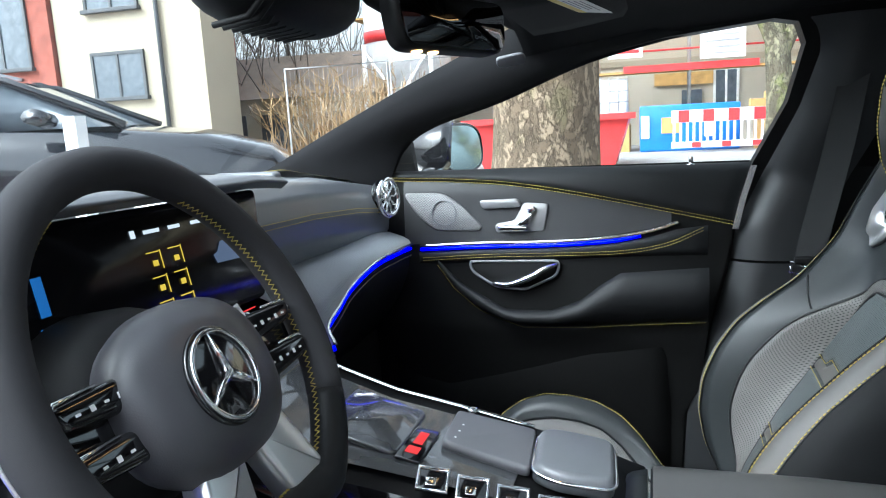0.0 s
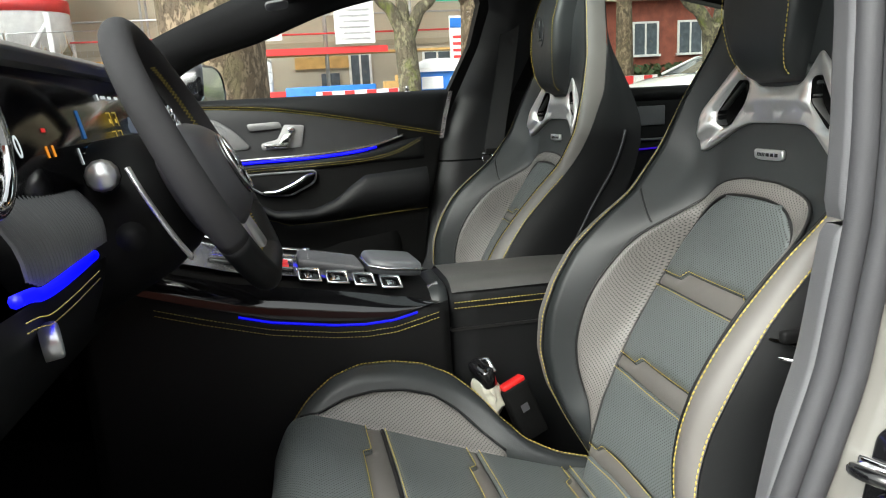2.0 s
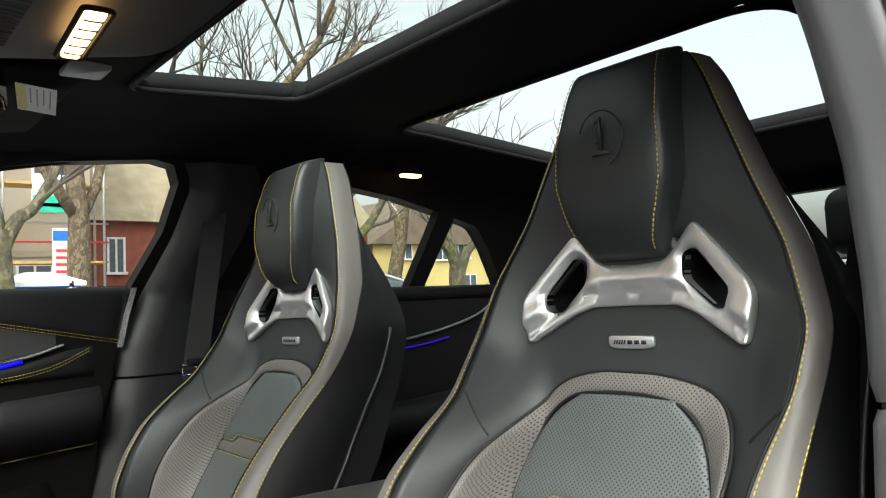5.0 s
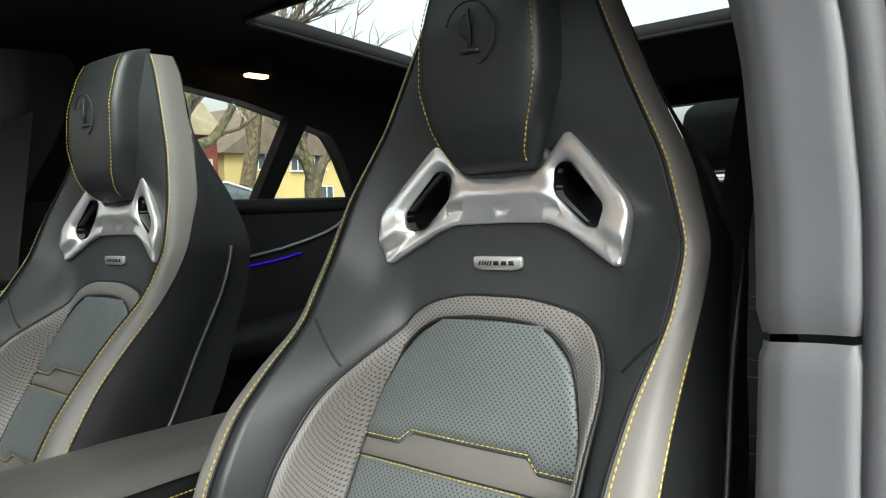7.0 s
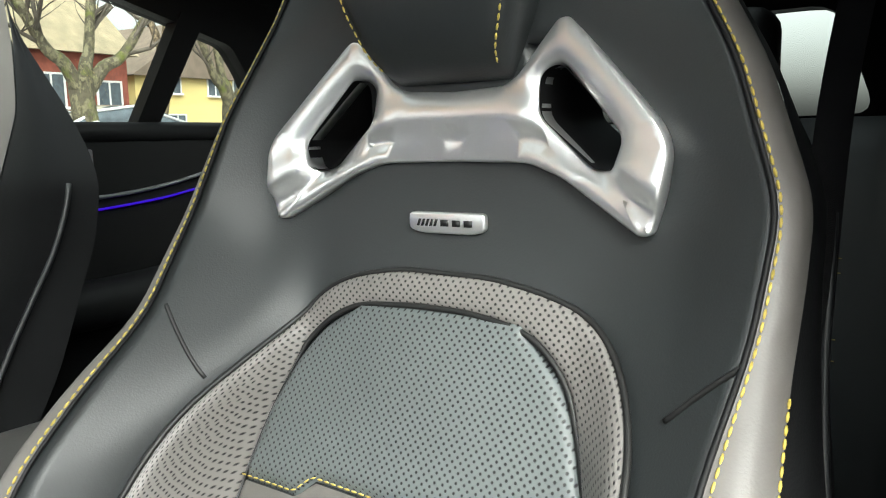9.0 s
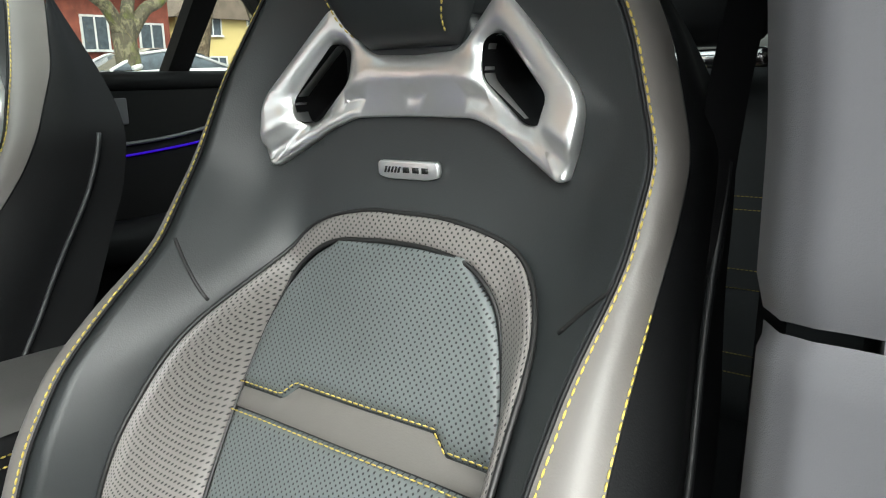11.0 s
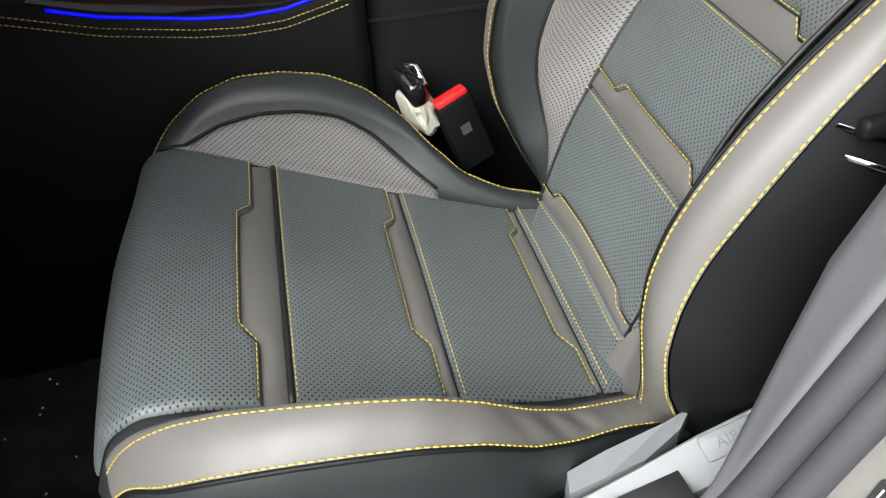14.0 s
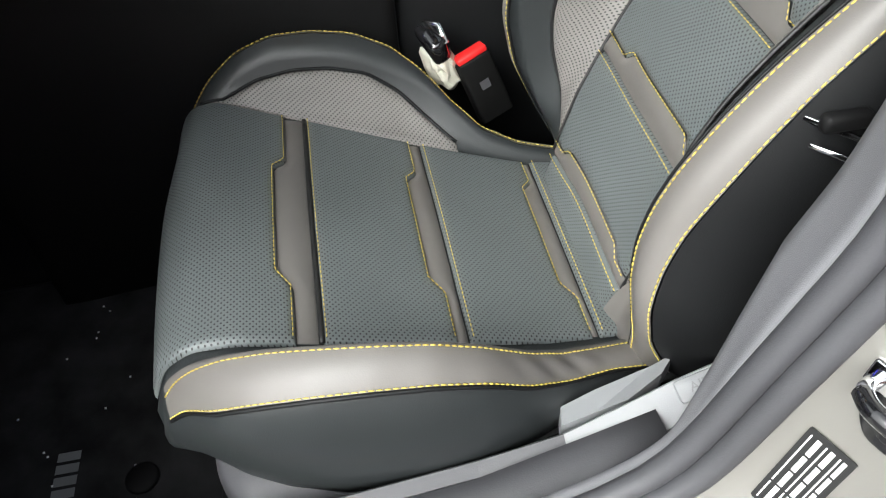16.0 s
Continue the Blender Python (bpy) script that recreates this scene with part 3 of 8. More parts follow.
head_front = smooth_table([(1.03, 0.0), (1.045, 0.012), (1.052, 0.03), (1.065, 0.043), (1.09, 0.05), (1.2, 0.052), (1.25, 0.046), (1.278, 0.038), (1.284, 0.03), (1.29, 0.004)])


def build_seat():
    seat = thing("front_seat", (SEAT_X, 0.42, 0.21), "black and grey leather sports bucket seat with yellow stitching", "car seat", "front seats")
    part("backrest", back_shell(), M_LEATHER, seat, "smooth black leather backrest with two openings")
    # centre panels of the backrest, between the crosswise stripes
    cuts = [0.435, 0.521, 0.655, 0.774, 0.8905]
    for k in range(4):
        lo, hi = cuts[k] + (0.0 if k == 0 else 0.001), cuts[k + 1] - (0.0 if k == 3 else 0.027)
        def foot(s, k=k, lo=lo):
            return stripe_top(*BACK_STRIPES[k - 1], pan_edge(s, lo)) + 0.001 if k else lo
        rim = [Vector((sg * (h(z) - 0.002), z)) for sg, h, zz in ((1, half_l, np.linspace(foot(1), hi, 40)), (-1, half_r, np.linspace(hi, foot(0), 40))) for z in zz]
        rim += [Vector((pan_edge(q, lo), foot(q))) for q in np.linspace(0, 1, 60)]
        def fn(s, t, lo=lo, hi=hi, rim=rim, foot=foot):
            s = 0.5 - 0.5 * math.sin(math.pi * (0.5 - s) * 0.96) / math.sin(math.pi * 0.48)
            z = foot(s) + (hi - foot(s)) * (1 - (1 - t) ** 2 if hi > 0.88 else t)
            q = Vector((pan_edge(s, z), z))
            e = min((q - geometry.intersect_point_line(q, a, b)[0].lerp(q, 0)).length if 0 <= geometry.intersect_point_line(q, a, b)[1] <= 1 else (q - a).length for a, b in zip(rim, rim[1:]))
            e = min(1.0, e / 0.011)
            return back_at(q.x, z, 0.001 + 0.008 * math.sqrt(1 - (1 - e) ** 2))
        part("centre_panel", laid(patch(lambda s, t: fn(1 - s, t), 48, 24 + 20 * (k == 3)), ACROSS, ALONG), M_PERF, seat, "dark perforated leather panel")
    for z0, a, b in BACK_STRIPES:
        lo_u, hi_u = -half_r(z0 - 0.013) + 0.001, half_l(z0 - 0.013) - 0.001
        def fs(s, t, z0=z0, a=a, b=b, lo_u=lo_u, hi_u=hi_u):
            u = lo_u + (hi_u - lo_u) * s
            hi = stripe_top(z0, a, b, u)
            return back_at(u, z0 - 0.026 + (hi - z0 + 0.026) * t, 0.004)
        part("stripe", patch(lambda s, t: fs(1 - s, t), 48, 4, 0.003, 0.006), M_STRIPE, seat, "grey leather cross stripe")
        us = np.linspace(lo_u, hi_u, 60)
        for line in ([back_at(u, stripe_top(z0, a, b, u) + 0.003, 0.0085) for u in us], [back_at(u, z0 - 0.029, 0.0085) for u in us]):
            part("stitching", stitches(line), M_THREAD, seat, "yellow thread", kind="stuff")
    # arched perforated border in one piece
    arch = [[Vector((u, z, 0)) for u, z in left] + [Vector((-u, z, 0)) for u, z in right[::-1]] for left, right in ((INNER_L, INNER_R), (OUTER_L, OUTER_R))]
    arch = [curve_through(a, 9) for a in arch]
    def fa(s, t):
        k = t * (len(arch[0]) - 1)
        i = min(int(k), len(arch[0]) - 2)
        q = arch[0][i].lerp(arch[0][i + 1], k - i).lerp(arch[1][i].lerp(arch[1][i + 1], k - i), s)
        return back_at(q.x, q.y, 0.003)
    part("border", laid(patch(lambda s, t: fa(1 - s, t), 16, 190, 0.006, 0.012), ACROSS, ALONG), M_PERF_G, seat, "grey perforated leather border")
    part("piping", tube([back_at(p.x, p.y, 0.004) for p in arch[1]], 0.0022, 6), M_INK_SHADE, seat, "thin black piping")
    # inner piping is ink black to draw the shadow gap round the recessed panel
    part("piping", tube([back_at(p.x, p.y, 0.005) for p in arch[0]], 0.0022, 6), M_INK_SHADE, seat, "thin black piping")
    # grey band that rolls off the edge, with its two rows of stitches, and the black flank
    for k, sgn in ((0, -1), (1, 1)):
        zs = np.linspace(0.46, 1.28, 90)
        def edge(z, s, k=k, sgn=sgn):
            a = back_at(back_edge(z, sgn), z)
            b = Vector((SEAT_X + BAND_LINES[k][0](z), BAND_LINES[k][1](z), z))
            swell = interp(z, [0.45, 0.7, 0.9, 1.1, 1.3], [0.009, 0.01, 0.009, 0.006, 0.004])
            fold = sum(0.0022 * math.exp(-(((z - c - 0.02 * s) / 0.006) ** 2)) for c in (0.893, 0.878, 0.9)) * math.sin(math.pi * s) * (sgn < 0)
            return a.lerp(b, s) + Vector((sgn * 0.5, 1, 0)).normalized() * (swell * math.sin(math.pi * s) - fold)
        def fe(s, t, edge=edge):
            return edge(0.46 + 0.82 * t, s)
        part("side_band", patch((lambda s, t: fe(s, t)) if sgn > 0 else (lambda s, t: fe(1 - s, t)), 10, 140)[:2], M_GREY, seat, "grey leather edge band")
        if sgn < 0:
            def corner(s, t, edge=edge):
                z = 0.448 + 0.142 * t
                u0 = 0.004 * (1 - t) - half_r(z)
                u0 += (back_edge(z, -1) - u0) * t ** 3
                q = back_at(u0 + (back_edge(z, -1) - u0) * s, z, 0.0075 - 0.003 * t)
                return q.lerp(edge(z, 0.06) + Vector((-0.0005, 0.001, 0)), s ** 3)
            part("side_band", patch(lambda s, t: corner(1 - s, t), 12, 30)[:2], M_GREY, seat, "grey leather foot of the edge band")
        for s, top in ((0.1, 2), (0.97, 0.885)):
            part("stitching", stitches([edge(z, s) + Vector((sgn * 0.5, 1, 0)).normalized() * 0.0012 for z in zs if z < top], 0.0066, 0.005, 0.001), M_THREAD, seat, "yellow thread", kind="stuff")
        part("piping", tube([edge(z, 0.0) + Vector((0, 0.001, 0)) for z in zs], 0.0016, 6), M_DARKLEATHER, seat, "thin black piping")
        def flank(s, t, edge=edge, sgn=sgn, k=k):
            z = 0.46 + 0.82 * t
            a = edge(z, 1.0)
            b = Vector((SEAT_X + BAND_LINES[k][0](z) * interp(z, [0.5, 0.9, 1.3], [1.08, 1.0, 0.9]), back_y(z) - interp(z, [0.5, 0.9, 1.3], [0.11, 0.10, 0.045]), z))
            return a.lerp(b, s) + Vector((sgn * interp(z, [0.8, 0.92], [0.014, 0.003]) * math.sin(math.pi * min(1.0, s * 1.6)) ** 0.7, -0.002, 0))
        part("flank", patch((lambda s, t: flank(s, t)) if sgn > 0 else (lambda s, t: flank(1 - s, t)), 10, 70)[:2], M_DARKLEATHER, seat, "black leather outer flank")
        hard = [flank(0.66, t) + Vector((sgn * 0.004, 0, 0)) for t in np.linspace(0.05, 0.62, 40)]
        part("shell_edge", tube(hard, 0.003, 6), M_PILLAR, seat, "dark edge of the hard shell")
    # seams across the shoulders
    for line in ([(0.183, 0.893), (0.168, 0.872), (0.146, 0.843)], [(-0.212, 0.9), (-0.195, 0.885), (-0.176, 0.866)]):
        pts = [back_at(p.x, p.y, 0.0006) for p in curve_through([(u, z, 0) for u, z in line], 8)]
        part("seam", tube(pts, 0.0017, 6), M_INK_SHADE, seat, "sunken black seam")
    # head cushion
    head_w = smooth_table([(1.045, 0.046), (1.07, 0.058), (1.1, 0.07), (1.135, 0.08), (1.18, 0.079), (1.23, 0.074), (1.26, 0.07), (1.28, 0.067), (1.29, 0.064)])
    rings = []
    for z in [*np.linspace(1.045, 1.27, 26), 1.276, 1.281, 1.285, 1.288, 1.29]:
        w, bulge, y0 = head_w(z), head_front(z), back_y(z) - 0.01
        ring = []
        for k in range(48):
            a = 2 * math.pi * k / 48
            cx, sy = math.cos(a), math.sin(a)
            px = w * math.copysign(abs(cx) ** 0.3, cx)
            py = y0 + (bulge if sy > 0 else 0.012) * math.copysign(abs(sy) ** 0.32, sy)
            ring.append(Vector((SEAT_X + px, py, z)))
        rings.append(ring)
    head = part("head_cushion", loft(rings[::-1]), M_LEATHER, seat, "padded black leather head cushion")
    for sgn in (-1, 1):
        line = [Vector((SEAT_X + sgn * (head_w(z) * 0.9), back_y(z) - 0.01 + head_front(z) * 0.94 + 0.001, z)) for z in np.linspace(1.052, 1.276, 40)]
        part("stitching", stitches(line, 0.006, 0.0042, 0.0009), M_THREAD, head, "yellow thread", kind="stuff")
    yf = back_y(1.185) + 0.0448
    emb = tube([Vector((SEAT_X + 0.030 * math.cos(a), yf, 1.185 + 0.033 * math.sin(a))) for a in np.linspace(0.35, 2 * math.pi - 1.9, 40)], 0.0013, 6)
    emb = merge(emb, box(SEAT_X - 0.0018, SEAT_X + 0.0018, yf - 0.002, yf + 0.001, 1.172, 1.21), box(SEAT_X - 0.012, SEAT_X + 0.012, yf - 0.002, yf + 0.001, 1.166, 1.170), tube([(SEAT_X + x, yf, z) for x, z in ((0.003, 1.205), (0.011, 1.2), (0.012, 1.186), (0.004, 1.18))], 0.0012, 5))
    part("embossed_emblem", emb, M_LEATHER, head, "round emblem pressed into black leather")
    # aluminium frame below the head cushion
    part("aluminium_frame", chrome_frame(), M_ALU, seat, "brushed aluminium frame with two openings")
    for sgn in (-1, 1):
        rings = [[back_at(sgn * u, z, 0.0) + Vector((0, 0.004 - d, 0)) for u, z in FRAME_CUT] for d in (0.0, 0.05, 0.11)]
        part("opening_liner", loft(rings, caps=False), M_PLASTIC, seat, "black liner of the opening")
    # maker's plate
    yb = back_y(0.95) + 0.002
    plate = rounded([(-0.031, 0.944), (-0.02, 0.9415), (0.02, 0.9415), (0.031, 0.944), (0.031, 0.9565), (-0.031, 0.9565)], 0.004)
    face = Matrix.Translation((SEAT_X, yb, 0)) @ Matrix(((-1, 0, 0, 0), (0, 0, 1, 0), (0, 1, 0, 0), (0, 0, 0, 1)))
    pl = part("name_plate", prism(plate, face, 0.005, 0.0015), M_ALU, seat, "small satin metal plate with dark bars")
    bars = [prism([(x, 0.9468), (x + 0.002, 0.9468), (x + 0.004, 0.9518), (x + 0.002, 0.9518)], face @ Matrix.Translation((0, 0, 0.0048)), 0.0006) for x in (-0.024, -0.0205, -0.017, -0.0135, -0.010)]
    bars += [prism([(x, 0.947), (x + 0.0065, 0.947), (x + 0.0065, 0.9515), (x, 0.9515)], face @ Matrix.Translation((0, 0, 0.0048)), 0.0006) for x in (-0.004, 0.0055, 0.015)]
    part("plate_bars", merge(*bars), M_INK_SHADE, pl, "dark printed bars")
    # cushion body
    rings = []
    for y in np.linspace(0.185, 0.712, 50):
        lo, hi = CUSH_LINES[0][0](y), CUSH_LINES[4][0](y)
        top = [cush_at(lo + (hi - lo) * i / 50, y) for i in range(51)]
        base = interp(y, [0.185, 0.55, 0.712], [0.395, 0.395, 0.42])
        sides = []
        for k, end in ((1, top[-1]), (0, top[0])):
            bu, bz = CUSH_BANDS[k][0](y), CUSH_BANDS[k][1](y)
            out = 1 if k else -1
            run = [Vector((SEAT_X + bu - out * 0.004, y, bz - 0.006))] + [Vector((SEAT_X + bu + out * (0.012 * math.sin(t * 2.4) - 0.03 * t * t), y, bz + (base - bz) * t)) for t in (0.15, 0.35, 0.6, 0.85, 1.0)]
            sides.append(run)
        rings.append(top + sides[0] + sides[1][::-1])
    part("cushion", loft([r[::-1] for r in rings]), M_LEATHER, seat, "smooth black leather seat cushion with raised sides")
    def step(hi, u):
        return float(np.interp(u, [-0.118, -0.098, 0.068, 0.082], [hi - 0.017, hi - 0.003, hi - 0.003, hi - 0.016]))
    for lo, hi in ((0.205, 0.260), (0.284, 0.403), (0.431, 0.544), (0.583, 0.711)):
        def fk(s, t, lo=lo, hi=hi):
            s, t = [0.5 - 0.5 * math.sin(math.pi * (0.5 - q) * 0.96) / math.sin(math.pi * 0.48) for q in (s, t)]
            w = 2 * s - 1
            def across(y):
                return w * ((far_flat if w > 0 else near_flat)(y) + 0.001)
            y0 = step(lo, across(lo)) + 0.002 if lo > 0.21 else lo
            y = y0 + (hi - y0) * t
            u = across(y)
            e = min((1 - abs(w)) * 0.17, y - y0, (hi - y) * (0.6 if hi > 0.7 else 1.0))
            e = min(1.0, max(0.0, e) / 0.011)
            return cush_at(u, y, 0.001 + 0.0075 * math.sqrt(1 - (1 - e) ** 2))
        part("cushion_panel", laid(patch(fk, 56, 34), lambda v: v.x - SEAT_X, deep), M_PERF, seat, "dark perforated leather panel")
    for lo, hi in ((0.259, 0.284), (0.402, 0.431), (0.543, 0.583)):
        f, g = far_flat((lo + hi) / 2) - 0.002, near_flat((lo + hi) / 2) - 0.002
        def fz(s, t, lo=lo, hi=hi, f=f, g=g):
            u = -g + (f + g) * s
            return cush_at(u, lo + 0.003 + (step(hi, u) + 0.002 - lo - 0.003) * t, 0.002)
        part("stripe", patch(fz, 48, 4, 0.004, 0.006), M_STRIPE, seat, "grey leather cross stripe")
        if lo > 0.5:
            # black bar stands in for the shade deep in this crease
            part("crease", tube([cush_at(u, lo + 0.0025, 0.0035) for u in np.linspace(-g, f, 30)], 0.0032, 6), M_INK_SHADE, seat, "black bar drawn as the shade in a crease")
        l1 = [cush_at(u, step(hi, u) + 0.0055, 0.0085) for u in np.linspace(-g, f, 60)]
        l2 = [cush_at(u, lo - 0.001, 0.0085) for u in np.linspace(-g, f, 30)]
        for line in (l1, l2):
            part("stitching", stitches(line), M_THREAD, seat, "yellow thread", kind="stuff")
    # perforated inner face of the tunnel side bolster
    def fp(s, t):
        y = 0.353 + (0.668 - 0.353) * t
        a, b = CUSH_LINES[2][0](y) + 0.002, CUSH_LINES[3][0](y)
        return cush_at(a + (max(b, a + 0.001) - a) * s, y, 0.002)
    part("bolster_panel", laid(patch(fp, 14, 44, 0.005, 0.012), lambda v: (v.z - cush_z(v.y)) * 1.1 + 0.3 * (v.x - SEAT_X), lambda v: v.y * 1.06), M_PERF_G, seat, "grey perforated leather panel")
    part("piping", tube([fp(1.0, t) + Vector((-0.001, 0, 0.002)) for t in np.linspace(0, 1, 60)], 0.0022, 6), M_DARKLEATHER, seat, "thin black piping")
    # grey outer bands of the side bolsters
    for k, sgn in ((0, -1), (1, 1)):
        def fo(s, t, k=k, sgn=sgn):
            y = 0.205 + (0.695 - 0.205) * t
            a = cush_at(CUSH_LINES[0 if sgn < 0 else 4][0](y), y)
            b = Vector((SEAT_X + CUSH_BANDS[k][0](y), y, CUSH_BANDS[k][1](y)))
            fold = 0.0022 * math.exp(-(((y - 0.33) / 0.05) ** 2)) * math.sin(190 * y + 5 * s) * math.sin(math.pi * s)
            if s < 0:
                return cush_at(CUSH_LINES[0 if sgn < 0 else 4][0](y) + sgn * 0.03 * s, y, 0.0012)
            return a.lerp(b, s) + Vector((sgn * 0.35, 0, 1)).normalized() * (0.0048 * math.sin(math.pi * s) + fold + 0.001)
        part("side_band", patch((lambda s, t: fo(1 - 1.2 * s, t)) if sgn < 0 else fo, 12, 110)[:2], M_GREY, seat, "grey leather edge band")
        for roll in (0.08, 0.97):
            part("stitching", stitches([fo(roll, t) + Vector((sgn * 0.0006, 0, 0.0012)) for t in np.linspace(0, 1, 90)], 0.0066, 0.005, 0.001), M_THREAD, seat, "yellow thread", kind="stuff")
        part("piping", tube([fo(1.04, t) for t in np.linspace(0, 1, 70)], 0.0022, 6), M_DARKLEATHER, seat, "thin black piping")
    # plinth with its trim and adjuster knob
    base = [(-0.262, 0.23), (0.243, 0.23), (0.243, 0.66), (0.2, 0.69), (-0.2, 0.69), (-0.262, 0.66)]
    part("seat_base", prism([(x, y) for x, y in rounded(base, 0.03)], Matrix.Translation((SEAT_X, 0, 0.245)), 0.165, 0.03), M_RUBBER, seat, "dark moulded seat plinth")
    for sgn in (-1, 1):
        part("runner", box(SEAT_X + sgn * 0.17 - 0.02, SEAT_X + sgn * 0.17 + 0.02, 0.22, 0.7, 0.208, 0.25, 0.004), M_PLASTIC, seat, "black floor runner")
    part("knob", disc((SEAT_X - 0.259, 0.522, 0.36), (-1, 0, 0), 0.017, 0.016, 24, 0.004), M_PLASTIC, seat, "round black adjuster knob")
    return seat


FRAME_HALF = [(0.0, 0.991), (0.06, 0.990), (0.085, 0.981), (0.14, 0.948), (0.148, 0.949), (0.154, 0.972), (0.157, 0.998), (0.151, 1.012), (0.087, 1.081), (0.079, 1.081), (0.05, 1.047), (0.04, 1.041), (0.0, 1.039)]
FRAME_CUT = rounded([(0.068, 1.047), (0.067, 1.02), (0.106, 0.986), (0.12, 0.985), (0.127, 1.005), (0.082, 1.053)], 0.008, 4)


def chrome_frame():
    """The aluminium frame: an outline with an opening in each wing, dished along its lower edge, set on the backrest."""
    bm = bmesh.new()
    full = FRAME_HALF + [(-u, z) for u, z in FRAME_HALF[::-1] if u > 1e-6]
    full = rounded(full, 0.008, 4)
    loops = [full, FRAME_CUT, [(-u, z) for u, z in FRAME_CUT]]
    edges = []
    for loop in loops:
        vs = [bm.verts.new((u, 0, z)) for u, z in loop]
        edges += [bm.edges.new((vs[i - 1], vs[i])) for i in range(len(vs))]
    bmesh.ops.triangle_fill(bm, edges=edges, use_beauty=True, use_dissolve=False)
    res = bmesh.ops.extrude_face_region(bm, geom=bm.faces[:])
    top = [v for v in res["geom"] if isinstance(v, bmesh.types.BMVert)]
    bmesh.ops.translate(bm, verts=top, vec=(0, 0.02, 0))
    bmesh.ops.recalc_face_normals(bm, faces=bm.faces)
    rim = [e for e in bm.edges if all(abs(v.co.y - 0.02) < 1e-6 for v in e.verts) and any(abs(f.normal.y) < 0.5 for f in e.link_faces)]
    bmesh.ops.bevel(bm, geom=rim, offset=0.005, segments=3, profile=0.6, affect="EDGES")
    for _ in range(4):
        long = [e for e in bm.edges if all(v.co.y > 0.0199 for v in e.verts) and e.calc_length() > 0.005]
        if long:
            bmesh.ops.subdivide_edges(bm, edges=long, cuts=1, use_grid_fill=True)
        bmesh.ops.triangulate(bm, faces=bm.faces[:])
        face = [f for f in bm.faces if f.normal.y > 0.99]
        bmesh.ops.beautify_fill(bm, faces=face, edges=[e for e in bm.edges if all(f.normal.y > 0.99 for f in e.link_faces)])
        inner = [v for v in bm.verts if all(f.normal.y > 0.99 for f in v.link_faces)]
        for _ in range(6):
            mean = [sum((e.other_vert(v).co for e in v.link_edges), Vector()) / len(v.link_edges) for v in inner]
            for v, q in zip(inner, mean):
                v.co = v.co.lerp(q, 0.5)
    # height of the cast face: a groove runs above the lower lip, the wings fall towards their openings
    low = [(0.0, 0.990), (0.06, 0.989), (0.086, 0.979), (0.142, 0.944)]
    def near(p, line):
        best = 9.0
        for (x0, z0), (x1, z1) in zip(line, line[1:]):
            dx, dz = x1 - x0, z1 - z0
            t = max(0.0, min(1.0, ((p[0] - x0) * dx + (p[1] - z0) * dz) / (dx * dx + dz * dz)))
            best = min(best, math.hypot(p[0] - x0 - t * dx, p[1] - z0 - t * dz))
        return best
    verts, faces = from_bm(bm)
    for v in verts:
        p = back_at(v.x, v.z)
        q = (abs(v.x), v.z)
        d, c = near(q, low), near(q, FRAME_CUT + FRAME_CUT[:1])
        lift = 0.0
        if v.y > 0.0135:
            lift -= 0.006 * math.exp(-(((d - 0.017) / 0.006) ** 2))
            lift -= 0.004 * math.exp(-((c / 0.006) ** 2))
            lift += 0.004 * math.exp(-(((d - 0.032) / 0.012) ** 2))
        v.x, v.y = p.x, -0.017 + 0.95 * v.x ** 2 - 0.1 * (v.z - 0.97) + v.y + lift
    return verts, faces


seat = build_seat()
passenger_seat = copy_thing(seat, pose(SEAT_X + 0.74, 0.42 + 0.036, 0.21))


# ---- car body: floor, headliner, side walls, pillars ----
def thick_sheet(front, rear, cols, rows, cut=lambda i, j: False):
    """Two grids joined into one body, with openings where cut says so."""
    verts = [v for j in range(rows) for v in [front(i, j) for i in range(cols)] + [rear(i, j) for i in range(cols)]]
    at = lambda i, j, s: j * 2 * cols + s * cols + i
    gone = {(i, j) for j in range(rows - 1) for i in range(cols - 1) if cut(i, j)}
    outside = lambda i, j: (i, j) in gone or not (0 <= i < cols - 1 and 0 <= j < rows - 1)
    faces = []
    for j in range(rows - 1):
        for i in range(cols - 1):
            if (i, j) in gone:
                continue
            faces.append([at(i, j, 0), at(i + 1, j, 0), at(i + 1, j + 1, 0), at(i, j + 1, 0)])
            faces.append([at(i + 1, j, 1), at(i, j, 1), at(i, j + 1, 1), at(i + 1, j + 1, 1)])
            for di, dj, a, b in ((-1, 0, (0, 1), (0, 0)), (1, 0, (1, 0), (1, 1)), (0, -1, (0, 0), (1, 0)), (0, 1, (1, 1), (0, 1))):
                if outside(i + di, j + dj):
                    faces.append([at(i + b[0], j + b[1], 0), at(i + a[0], j + a[1], 0), at(i + a[0], j + a[1], 1), at(i + b[0], j + b[1], 1)])
    return verts, faces


def plate_with_holes(outline, holes, place, depth):
    """A flat outline with holes in (a, b), given depth and laid into the world by place(a, b, d)."""
    bm = bmesh.new()
    edges = []
    for loop in [outline, *holes]:
        vs = [bm.verts.new((a, b, 0)) for a, b in loop]
        edges += [bm.edges.new((vs[i - 1], vs[i])) for i in range(len(vs))]
    bmesh.ops.triangle_fill(bm, edges=edges, use_beauty=True, use_dissolve=False)
    res = bmesh.ops.extrude_face_region(bm, geom=bm.faces[:])
    bmesh.ops.translate(bm, verts=[v for v in res["geom"] if isinstance(v, bmesh.types.BMVert)], vec=(0, 0, depth))
    bmesh.ops.recalc_face_normals(bm, faces=bm.faces)
    verts, faces = from_bm(bm)
    return [place(v.x, v.y, v.z) for v in verts], faces


